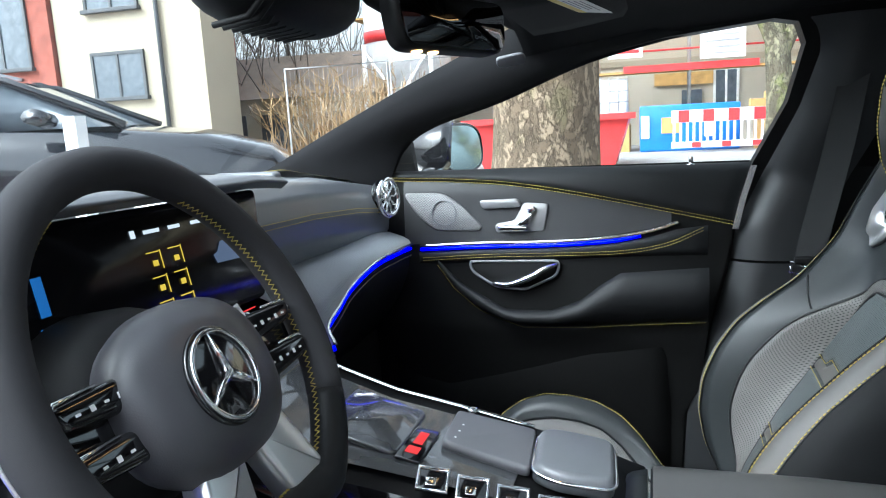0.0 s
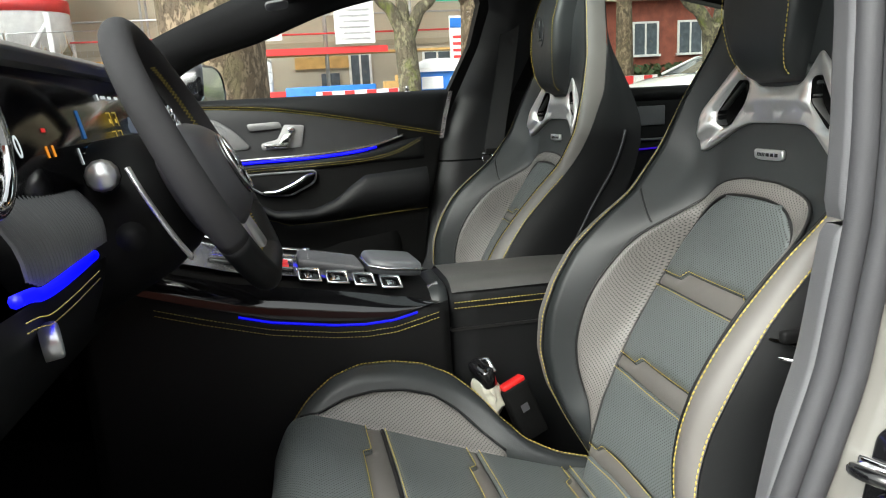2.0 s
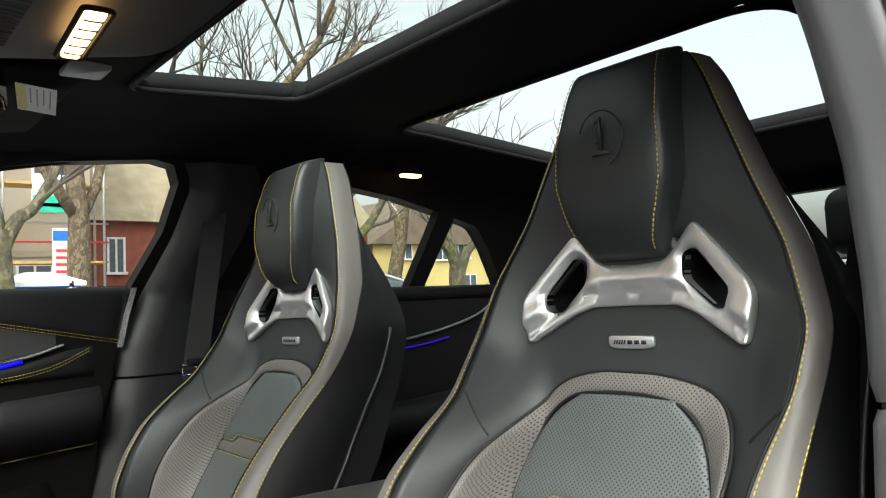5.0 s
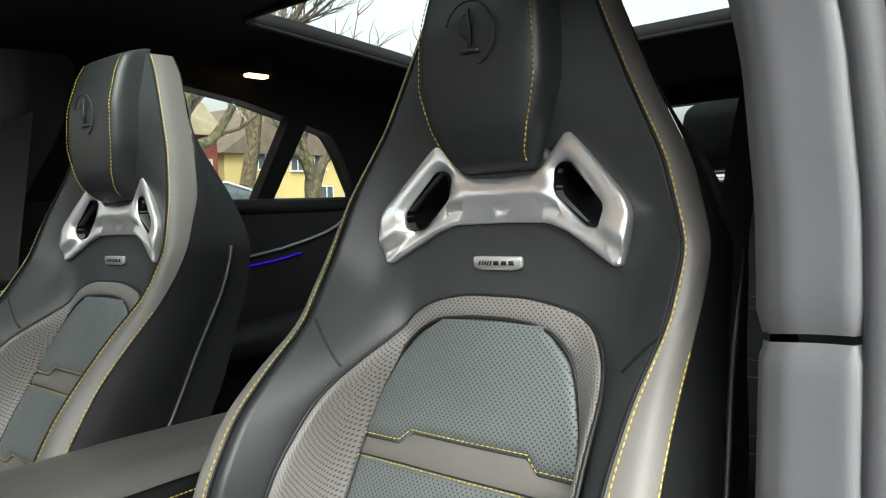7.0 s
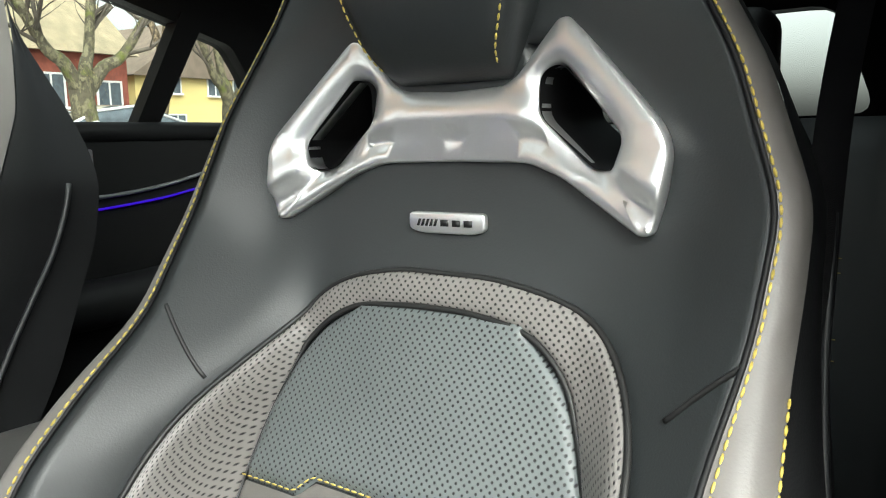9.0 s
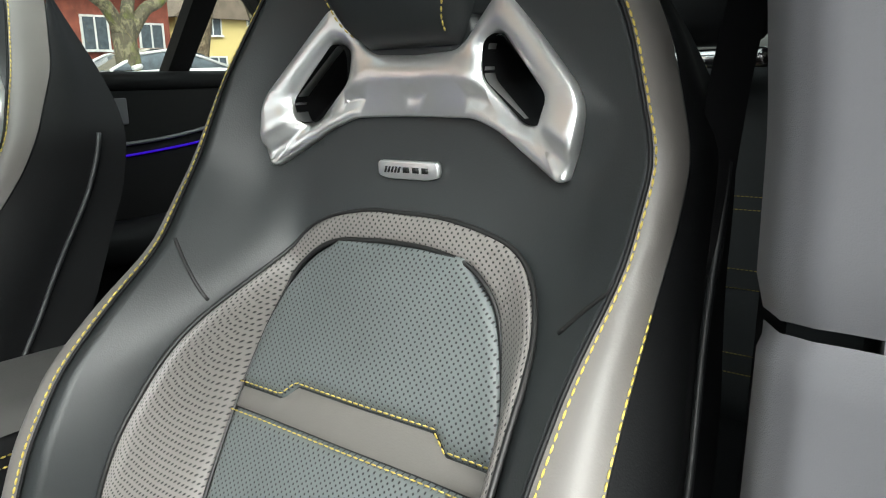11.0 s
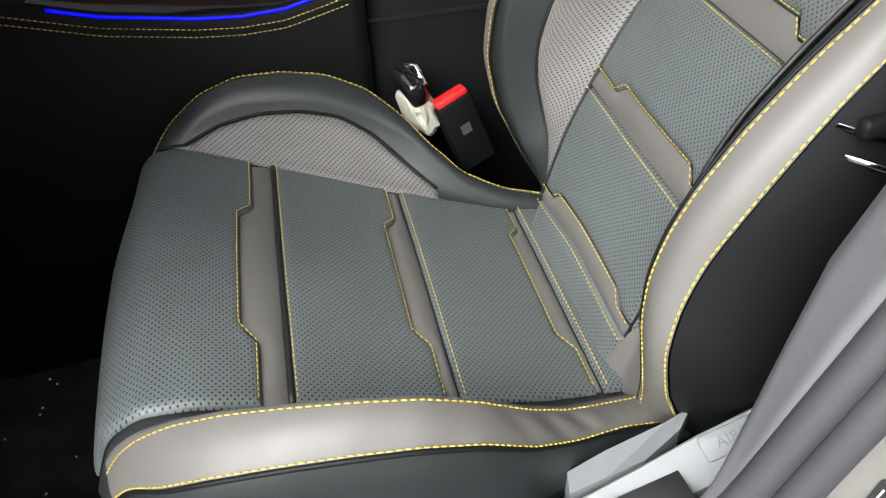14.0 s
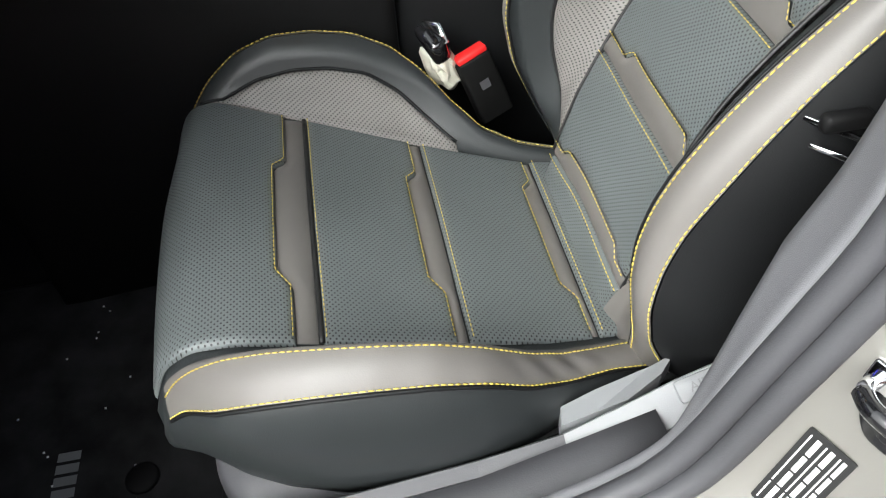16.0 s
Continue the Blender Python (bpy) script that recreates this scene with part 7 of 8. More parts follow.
for x in (-0.02, 0.005):
    part("lit_spot", moved(disc((x, -0.026, -0.012), (0, -1, 0), 0.006, 0.006, 14, 0.001), rm), M_WARM, rv, "small warm lamp")
def visor(x0, x1, label):
    v = thing("sun_visor", ((x0 + x1) / 2, 0.6, 1.3), label, "sun visor", "sun visors")
    part("flap", loft([[Vector((x, y, roof_z(y) - 0.002 - d)) for y, d in ((0.44, 0.006), (0.435, 0.014), (0.445, 0.022), (0.54, 0.026), (0.6, 0.024), (0.605, 0.012), (0.59, 0.004))] for x in np.linspace(x0, x1, 6)]), M_SUEDE, v)
    return v
visor(0.2, 0.56, "dark folded sun visor with a printed label")
visor(-0.56, -0.2, "dark folded sun visor")
lb = Matrix.Translation((0.265, 0.489, 1.325)) @ pose(0, 0, 0, 180, 0, 0) @ pose(0, 0, 0, 8, 0, 12) @ Matrix.Diagonal((1.7, 0.9, 1, 1))
stk = part("warning_label", moved(box(-0.04, 0.04, -0.028, 0.028, 0, 0.0012), lb), M_WHITE, None, "white and yellow printed warning label", smooth=False, category="label")
part("yellow_panel", moved(box(-0.04, 0.04, -0.028, -0.014, 0.001, 0.0016), lb), material("yellow_print", (0.75, 0.6, 0.15), 0.5, bump=0.0), stk, "pale yellow panel", smooth=False)
part("printed_bars", moved(merge(*[box(-0.034, 0.02 - 0.008 * (k % 2), 0.018 - 0.009 * k, 0.020 - 0.009 * k, 0.001, 0.0017) for k in range(4)]), lb), M_TRIM, stk, "grey printed bars", smooth=False)
def side_lamp(x, y, z):
    s = thing("courtesy_lamp", (x, y, z), "small lit amber roof lamp", "lamp", "courtesy lamps")
    part("lens", box(x - 0.012, x + 0.012, y - 0.028, y + 0.028, z - 0.006, z + 0.01, 0.004), M_WARM, s, "glowing amber lens")
    part("base", box(x - 0.02, x + 0.02, y - 0.036, y + 0.036, z + 0.006, z + 0.05, 0.004), M_SUEDE, s)
    part("frame", tube([(x + a, y + b, z + 0.004) for a, b in rounded([(-0.017, -0.034), (0.017, -0.034), (0.017, 0.034), (-0.017, 0.034)], 0.008)], 0.004, 6, closed=True), M_PLASTIC, s)
side_lamp(0.585, -0.435, 1.334)

# ---- floor mat and pedals ----
mat_t = thing("floor_mat", (-0.33, 0.95, 0.21), "black velour floor mat with a fixing stud", "floor mat")
part("mat_body", prism(rounded([(-0.62, 0.72), (-0.08, 0.72), (-0.08, 1.12), (-0.14, 1.2), (-0.56, 1.2), (-0.62, 1.12)], 0.04), Matrix.Translation((0, 0, 0.210)), 0.012, 0.004), M_MAT, mat_t)
part("binding", tube([(x, y, 0.218) for x, y in rounded([(-0.62, 0.72), (-0.08, 0.72), (-0.08, 1.12), (-0.14, 1.2), (-0.56, 1.2), (-0.62, 1.12)], 0.04)], 0.006, 8, closed=True), M_DARKLEATHER, mat_t, "black bound edge")
part("stud", disc((-0.468, 0.828, 0.22), (0, 0, 1), 0.022, 0.008, 28, 0.003), M_PLASTIC, mat_t, "round black stud")
for k in range(4):
    part("stitched_bar", box(-0.475 + 0.018 * k, -0.462 + 0.018 * k, 0.915, 0.945, 0.2215, 0.2225), M_RAIL, mat_t, "silver grey stitched bar", smooth=False)
for x, w in ((-0.42, 0.05), (-0.27, 0.03)):
    pd = thing("pedal", (x, 1.28, 0.25), "steel pedal with rubber studs", "pedal", "pedals")
    part("pad", moved(box(-w, w, -0.03, 0.03, -0.006, 0.006, 0.004), Matrix.Translation((x, 1.26, 0.36)) @ pose(0, 0, 0, 60, 0, 0)), M_CHROME, pd)
    part("arm", tube([(x, 1.27, 0.36), (x, 1.36, 0.55)], 0.01, 8), M_PLASTIC, pd)

# sensor cover behind the windscreen, above the mirror
cover = thing("sensor_cover", (-0.11, 0.77, 1.26), "ribbed black sensor cover at the windscreen's top", "sensor cover")
bm = bmesh.new()
bmesh.ops.create_uvsphere(bm, u_segments=28, v_segments=14, radius=1)
for v in bm.verts:
    v.co = Vector((-0.12 + 0.13 * math.copysign(abs(v.co.x) ** 0.7, v.co.x), 0.745 + 0.06 * v.co.y, 1.315 + 0.052 * math.copysign(abs(v.co.z) ** 0.7, v.co.z)))
part("shell", from_bm(bm), M_PLASTIC, cover)
for k in range(9):
    x = -0.22 + 0.016 * k
    part("rib", tube([(x, 0.705, 1.287), (x, 0.725, 1.267), (x, 0.76, 1.262)], 0.003, 6), M_PLASTIC, cover)
# crumbs on the mat
specks = random.Random(3)
part("crumbs", merge(*[box(x - 0.0012, x + 0.0012, y - 0.0012, y + 0.0012, 0.2215, 0.2235) for x, y in ((specks.uniform(-0.55, -0.15), specks.uniform(0.76, 1.1)) for _ in range(26))]), M_WHITE, None, "pale crumbs scattered on the mat", category="crumbs", kind="stuff", smooth=False)


# ---- the street outside ----
inside_things = [o for o in scene.objects if o.parent is None and o.type != "CAMERA" and o.type != "LIGHT"]
M_ASPHALT = material("wet_asphalt", (0.06, 0.06, 0.062), 0.7, grain=60, bump=0.6, vary=0.25, big=0.8)
M_PAVING = material("pavement_slabs", (0.26, 0.25, 0.24), 0.8, grain=40, bump=0.4, vary=0.2, big=0.7)
def bark(name, dark, pale, moss, size):
    """Flaking bark: plates of two tones, with moss in patches and deep relief."""
    m = material(name, dark, 0.9, grain=60, bump=0.0, vary=0.3, big=3)
    nt = m.node_tree
    b = nt.nodes["Principled BSDF"]
    tc = nt.nodes.new("ShaderNodeTexCoord")
    flat = nt.nodes.new("ShaderNodeMapping")
    flat.inputs["Scale"].default_value = (1, 1, 0.6)
    nt.links.new(tc.outputs["Object"], flat.inputs["Vector"])
    last, heights = b.inputs["Base Color"].links[0].from_socket, []
    for tone, scale, lo, hi, rough in ((pale, size, 0.48, 0.53, 0.65), (dark, size * 2.7, 0.53, 0.57, 0.7), (moss, size * 0.35, 0.55, 0.7, 0.6)):
        n = node(nt, "ShaderNodeTexNoise", Scale=scale, Detail=8.0, Roughness=rough, Distortion=0.4)
        nt.links.new(flat.outputs[0], n.inputs["Vector"])
        r = node(nt, "ShaderNodeMapRange")
        r.inputs["From Min"].default_value, r.inputs["From Max"].default_value = lo, hi
        nt.links.new(n.outputs["Fac"], r.inputs["Value"])
        mix = nt.nodes.new("ShaderNodeMix")
        mix.data_type = "RGBA"
        mix.inputs[7].default_value = (*tone, 1)
        nt.links.new(r.outputs["Result"], mix.inputs[0]), nt.links.new(last, mix.inputs[6])
        last = mix.outputs[2]
        heights.append(r.outputs["Result"])
    nt.links.new(last, b.inputs["Base Color"])
    bp = node(nt, "ShaderNodeBump", Strength=0.9, Distance=0.02)
    add = nt.nodes.new("ShaderNodeMath")
    add.operation = "SUBTRACT"
    nt.links.new(heights[0], add.inputs[0]), nt.links.new(heights[1], add.inputs[1])
    nt.links.new(add.outputs[0], bp.inputs["Height"]), nt.links.new(bp.outputs["Normal"], b.inputs["Normal"])
    return m


M_BARK = bark("plane_tree_bark", (0.13, 0.095, 0.06), (0.29, 0.22, 0.145), (0.2, 0.17, 0.09), 11)
M_MOSS = bark("mossy_bark", (0.1, 0.085, 0.055), (0.2, 0.18, 0.11), (0.15, 0.17, 0.035), 8)
M_TWIG = material("bare_twigs", (0.09, 0.075, 0.06), 0.9, grain=40, bump=0.5, vary=0.3)
M_PLASTER = material("tan_render", (0.48, 0.43, 0.34), 0.85, grain=50, bump=0.4, vary=0.15, big=0.5)
M_CREAMW = material("cream_render", (0.38, 0.335, 0.25), 0.85, grain=50, bump=0.3, vary=0.08, big=0.5)
M_YELLOWW = material("yellow_render", (0.66, 0.52, 0.22), 0.85, grain=50, bump=0.3, vary=0.08, big=0.5)
M_BRICK = material("red_brick", (0.26, 0.075, 0.05), 0.85, grain=25, bump=0.8, vary=0.25, big=3)
M_ROOF = material("brown_roof_tiles", (0.17, 0.13, 0.10), 0.8, grain=15, bump=0.8, vary=0.2, big=2)
M_ROOFP = material("pale_roof_tiles", (0.36, 0.30, 0.20), 0.8, grain=15, bump=0.8, vary=0.2, big=2)
M_PANE = material("dark_window_pane", (0.10, 0.12, 0.14), 0.06, grain=3, bump=0.0, vary=0.2)
M_FRAME = material("window_frame_white", (0.75, 0.75, 0.73), 0.5, bump=0.1)
M_FRAMED = material("window_frame_dark", (0.05, 0.055, 0.06), 0.5, bump=0.1)
M_BLUEP = material("blue_plastic", (0.02, 0.16, 0.55), 0.45, grain=60, bump=0.1)
M_REDP = material("red_paint", (0.6, 0.04, 0.04), 0.45, grain=60, bump=0.1)
M_WHITEP = material("white_plastic", (0.75, 0.75, 0.75), 0.5, grain=60, bump=0.1)
M_STEEL = material("galvanised_steel", (0.5, 0.5, 0.5), 0.45, 0.8, grain=60, bump=0.1)
M_TIMBER = material("yellow_timber", (0.50, 0.30, 0.10), 0.7, grain=40, bump=0.3, vary=0.2)
M_HEDGE = material("evergreen_hedge", (0.05, 0.075, 0.03), 0.9, grain=60, bump=1.0, vary=0.4)
M_EARTH = material("brown_scrub", (0.3, 0.2, 0.1), 0.95, grain=20, bump=1.0, vary=0.35, big=1.5)
M_GREENP = material("green_print", (0.03, 0.45, 0.30), 0.5, bump=0.05)
M_CARBLK = material("black_car_paint", (0.012, 0.014, 0.018), 0.15, grain=20, bump=0.0, vary=0.1, coat=0.8)
M_CARWHT = material("white_car_paint", (0.7, 0.7, 0.7), 0.2, grain=20, bump=0.0, vary=0.05, coat=0.8)

# a place seen from the seat, turned into the level street
def street(x, y, z=0.0):
    return CAR @ Vector((x, y, z))


part("ground", patch(lambda s, t: (-400 + 800 * s, -400 + 800 * t, -0.02), 8, 8)[:2], M_ASPHALT, None, "wide grey asphalt ground", category="ground", kind="structure")
part("pavement", thick_sheet(lambda i, j: Vector((2.0 + 1.2 * i, -40 + 8 * j, 0.10)), lambda i, j: Vector((2.0 + 1.2 * i, -40 + 8 * j, -0.05)), 16, 13), M_PAVING, None, "grey paved verge behind a kerb", category="pavement", kind="structure")


def tree(x, y, r0, limbs, height, label, mat_, seed, twig_reach=3.0):
    """A pollarded street tree: a gnarled trunk, mossy limbs and a crown of bare twigs."""
    rnd = random.Random(seed)
    t = thing("street_tree", (x, y, 0.08), label, "tree", "street trees")
    trunk_h = height * 0.36
    rings = []
    for k in range(15):
        f = k / 14
        r = r0 * (1.25 - 0.35 * min(1, f * 4) - 0.12 * f)
        cx, cy = x + 0.12 * r0 * math.sin(f * 5 + seed), y + 0.12 * r0 * math.cos(f * 4 + seed)
        rings.append([Vector((cx + r * math.cos(a) * (1 + 0.09 * noise.noise((math.cos(a) * 2, math.sin(a) * 2 + seed, f * 5))), cy + r * math.sin(a) * (1 + 0.09 * noise.noise((math.cos(a) * 2, math.sin(a) * 2 - seed, f * 5 + 7))), 0.06 + trunk_h * f)) for a in np.linspace(0, 2 * math.pi, 29)[:-1]])
    part("trunk", loft(rings), mat_, t)
    geo, twigs = [], []
    top = Vector((x, y, trunk_h))
    for dx, dy, dz in limbs:
        end = top + Vector((dx, dy, dz))
        mid = top.lerp(end, 0.45) + Vector((0.1 * dx, 0.1 * dy, -0.1 * abs(dz)))
        pts = curve_through([top - Vector((0, 0, 0.35)), top.lerp(mid, 0.5), mid, end], 4)
        rr = [r0 * 0.55 * (1 - 0.5 * i / (len(pts) - 1)) for i in range(len(pts))]
        geo.append(tube(pts, rr, 9))
        for b in range(7):
            p = pts[-1 - rnd.randrange(0, 5)]
            d = Vector((dx * 0.4 + rnd.uniform(-1, 1), dy * 0.4 + rnd.uniform(-1, 1), rnd.uniform(0.3, 1.2))).normalized()
            L = twig_reach * rnd.uniform(0.6, 1.2)
            line, q = [p], p.copy()
            for s in range(5):
                d = (d + Vector((rnd.uniform(-0.35, 0.35), rnd.uniform(-0.35, 0.35), rnd.uniform(-0.05, 0.3)))).normalized()
                q = q + d * L / 5
                line.append(q.copy())
            twigs.append(tube(line, [0.05 * (1 - 0.8 * i / 5) for i in range(6)], 4))
            for c in range(9):
                p2 = line[rnd.randrange(1, 6)]
                d2 = (d + Vector((rnd.uniform(-1, 1), rnd.uniform(-1, 1), rnd.uniform(-0.3, 0.9)))).normalized()
                l2 = [p2]
                for s in range(4):
                    d2 = (d2 + Vector((rnd.uniform(-0.4, 0.4), rnd.uniform(-0.4, 0.4), rnd.uniform(-0.2, 0.3)))).normalized()
                    l2.append(l2[-1] + d2 * rnd.uniform(0.15, 0.4))
                twigs.append(tube(l2, [0.018, 0.015, 0.012, 0.008, 0.005], 3))
    part("limbs", merge(*geo), mat_, t, "thick mossy limbs")
    part("crown", merge(*twigs), M_TWIG, t, "crown of bare twigs", kind="stuff")
    return t


def house(name, x0, x1, y0, y1, h, wall, label, windows=(), roof=None, roof_h=2.0, ridge="y", frame=M_FRAME, face="x", chimney=0):
    """A house with walls, a pitched roof and windows (y, z, w, h) set into the face towards the street."""
    g = thing(name, ((x0 + x1) / 2, (y0 + y1) / 2, 0.0), label, "house")
    part("wall", box(x0, x1, y0, y1, -0.05, h), wall, g, smooth=False)
    if roof:
        e = 0.35
        if ridge == "y":
            v = [(x0 - e, y0 - e, h - 0.1), (x1 + e, y0 - e, h - 0.1), ((x0 + x1) / 2, y0 - e, h + roof_h), (x0 - e, y1 + e, h - 0.1), (x1 + e, y1 + e, h - 0.1), ((x0 + x1) / 2, y1 + e, h + roof_h)]
        else:
            v = [(x0 - e, y0 - e, h - 0.1), (x0 - e, y1 + e, h - 0.1), (x0 - e, (y0 + y1) / 2, h + roof_h), (x1 + e, y0 - e, h - 0.1), (x1 + e, y1 + e, h - 0.1), (x1 + e, (y0 + y1) / 2, h + roof_h)]
        part("roof", ([Vector(q) for q in v], [[0, 1, 2], [5, 4, 3], [0, 2, 5, 3], [1, 4, 5, 2], [0, 3, 4, 1]]), roof, g, smooth=False)
    for k in range(chimney):
        yc = y0 + (y1 - y0) * (0.3 + 0.3 * k)
        part("chimney", box((x0 + x1) / 2 - 0.35, (x0 + x1) / 2 + 0.35, yc - 0.3, yc + 0.3, h + roof_h - 0.6, h + roof_h + 1.0, 0.02), M_BRICK, g, smooth=False)
    for (y, z, w, hh) in windows:
        wd = part("window", box(x0 - 0.03, x0 + 0.02, y - w / 2, y + w / 2, z, z + hh), M_PANE, g, "dark glazed window", smooth=False)
        f = 0.07
        part("frame", merge(box(x0 - 0.06, x0, y - w / 2 - f, y + w / 2 + f, z + hh, z + hh + f), box(x0 - 0.06, x0, y - w / 2 - f, y - w / 2, z, z + hh), box(x0 - 0.06, x0, y + w / 2, y + w / 2 + f, z, z + hh), box(x0 - 0.055, x0, y - 0.03, y + 0.03, z, z + hh)), frame, wd, smooth=False)
        part("sill", box(x0 - 0.14, x0, y - w / 2 - 0.12, y + w / 2 + 0.12, z - 0.09, z, 0.01), frame, wd, smooth=False)
    return g


# ---- buildings and street furniture ----
site = house("rendered_house", 22.0, 31.0, -5.4, 9.0, 9.0, M_PLASTER, "tan rendered house under repair, with scaffolding", [(-1.55, 0.7, 0.55, 1.3), (-3.95, 0.7, 0.8, 1.3), (3.0, 0.7, 0.9, 1.3), (-1.6, 3.9, 1.0, 1.4), (1.2, 3.9, 1.0, 1.4), (-4.4, 3.7, 0.9, 1.3)], M_ROOF, 3.0, frame=M_FRAME)
dr = part("door", box(22.2, 22.02, -0.9, 0.12, 0.0, 1.65), M_TIMBER, site, "orange timber front door", smooth=False)
part("glazing", box(21.93, 21.96, -0.9, -0.35, 0.1, 1.5), M_PANE, dr, smooth=False)
part("lintel", box(21.9, 22.02, -1.2, 0.4, 1.65, 2.0), M_TIMBER, site, "orange timber lintel", smooth=False)
part("skirting_band", box(21.93, 22.0, -5.4, 9.0, 2.25, 2.42), M_CREAMW, site, "pale cornice band", smooth=False)
scaf = thing("scaffolding", (20.6, 1.5, 0.0), "galvanised tube scaffolding with red guard rails", "scaffolding")
for y in np.arange(-5.3, 9.1, 2.4):
    for x in (20.3, 21.2):
        part("standard", tube([(x, y, 0), (x, y, 8.2)], 0.035, 6), M_STEEL, scaf)
for z in (2.05, 4.1, 6.2):
    part("deck", box(20.3, 21.2, -5.4, 9.0, z - 0.06, z), M_TIMBER, scaf, "timber deck", smooth=False)
    for h in (0.5, 1.0):
        part("guard_rail", tube([(20.28, -5.4, z + h), (20.28, 9.0, z + h)], 0.028, 6), M_REDP if h < 0.9 and z < 3 else M_STEEL, scaf)
part("guard_board", box(20.25, 20.29, -2.2, 1.2, 2.0, 2.18), M_REDP, scaf, "red guard board", smooth=False)


def banner(y0, y1, z0, z1, base, bands, label):
    b = part("banner", box(20.16, 20.27, y0, y1, z0, z1), base, None, label, smooth=False, category="banner", group="banners on the scaffolding")
    for a0, a1, b0, b1, m in bands:
        part("printed_panel", box(20.145, 20.165, y0 + (y1 - y0) * a0, y0 + (y1 - y0) * a1, z0 + (z1 - z0) * b0, z0 + (z1 - z0) * b1), m, b, "plain printed panel", smooth=False)


banner(-1.85, -0.75, 2.25, 3.65, M_WHITEP, [(0.35, 0.7, 0.78, 0.96, M_GREENP)] + [(0.12, 0.88 - 0.1 * (k % 2), 0.08 + 0.11 * k, 0.11 + 0.11 * k, M_STEEL) for k in range(6)], "white banner with a green mark and grey bars")
banner(-4.75, -3.55, 3.3, 4.3, M_WHITEP, [(0.0, 1.0, 0.0, 0.45, M_GREENP), (0.1, 0.9, 0.15, 0.25, M_WHITEP), (0.3, 0.7, 0.55, 0.8, M_STEEL)], "white banner with a teal band")
banner(-4.7, -4.0, 1.6, 2.9, M_WHITEP, [(0.0, 1.0, 0.75, 0.95, M_BLUEP)] + [(0.1, 0.9, 0.1 + 0.14 * k, 0.16 + 0.14 * k, M_REDP) for k in range(4)], "white banner with blue and red bars")
banner(0.7, 1.6, 2.4, 3.0, M_WHITEP, [(0.1, 0.9, 0.2, 0.35, M_REDP)], "white banner with a red bar")

house("brick_house", 25.0, 33.0, -17.2, -5.7, 3.7, M_BRICK, "red brick terraced house with a tiled roof", [(-7.0, 1.9, 0.45, 1.1), (-9.6, 1.7, 0.9, 1.1), (-12.4, 1.7, 0.9, 1.1), (-14.2, 1.7, 0.9, 1.1), (-16.4, 1.6, 0.9, 1.0)], M_ROOFP, 3.6, chimney=2)
house("yellow_house", 30.0, 40.0, -29.5, -21.0, 3.4, M_YELLOWW, "yellow rendered house with a gabled roof", [(-23.0, 2.55, 0.9, 0.9), (-23.2, 0.4, 0.9, 1.1), (-25.6, 2.5, 0.9, 0.9), (-27.6, 0.5, 0.9, 1.1), (-27.2, 2.6, 0.8, 0.7)], M_ROOF, 2.8, ridge="x")
part("gable", ([Vector(q) for q in ((29.98, -29.5, 3.3), (29.98, -21.0, 3.3), (29.98, -25.25, 6.1))], [[0, 1, 2]]), M_YELLOWW, None, "yellow rendered gable", smooth=False, category="wall", kind="structure")
house("cream_house", 14.0, 15.3, 9.95, 13.85, 7.0, M_CREAMW, "cream rendered house with dark framed windows", [(12.2, 1.98, 1.3, 0.95), (12.2, 3.95, 1.3, 1.0)], M_ROOF, 2.5, frame=M_FRAMED)
part("downpipe", tube([(13.93, 11.0, 0), (13.93, 11.0, 7.0)], 0.05, 8), M_FRAMED, None, "dark rainwater downpipe on the cream house", category="pipe")
house("red_house", 13.9, 22.0, 13.9, 24.0, 7.0, M_BRICK, "dark red rendered house with grey shutters", [(15.3, 2.8, 1.5, 1.6)], M_ROOF, 2.5, frame=M_FRAMED)
gar = house("garage_block", 19.0, 24.0, 8.0, 14.0, 2.0, M_CREAMW, "low garages with a dark tiled roof", (), M_ROOF, 1.3)
for y in (9.2, 10.9, 12.6):
    part("garage_door", box(18.96, 19.02, y - 0.6, y + 0.6, -0.02, 1.45), M_FRAMED, gar, "dark garage door", smooth=False)
house("opposite_house", -25.0, -17.0, -16.0, 14.0, 6.0, M_BRICK, "long red brick house across the street", [(y, z, 1.1, 1.4) for y in (-12, -8, -4, 0, 4, 8, 12) for z in (0.9, 3.6)], M_ROOF, 3.0)

# plant on the site: silo, tank, cabins, barriers, fence, lavatory
silo = thing("mortar_silo", (20.0, 7.2, 0.0), "white mortar silo on a steel frame", "silo")
part("vessel", loft([[Vector((20.0 + r * math.cos(a), 7.2 + r * math.sin(a), z)) for a in np.linspace(0, 2 * math.pi, 25)[:-1]] for z, r in ((1.5, 0.25), (2.6, 1.15), (2.75, 1.2), (5.2, 1.2), (5.5, 0.9))]), M_WHITEP, silo)
part("band", loft([[Vector((20.0 + r * math.cos(a), 7.2 + r * math.sin(a), z)) for a in np.linspace(0, 2 * math.pi, 25)[:-1]] for z, r in ((3.25, 1.22), (3.55, 1.22))]), M_REDP, silo, "red band")
for dx, dy in ((-1, -1), (1, -1), (-1, 1), (1, 1)):
    part("leg", tube([(20 + dx * 1.0, 7.2 + dy * 1.0, 0), (20 + dx * 0.95, 7.2 + dy * 0.95, 3.2)], 0.07, 6), M_WHITEP, silo)
for a, b in (((-1, -1), (-1, 1)), ((-1, 1), (-1, -1))):
    part("brace", tube([(20 + a[0], 7.2 + a[1], 0.3), (20 + b[0] * 0.95, 7.2 + b[1] * 0.95, 3.0)], 0.045, 6), M_WHITEP, silo)
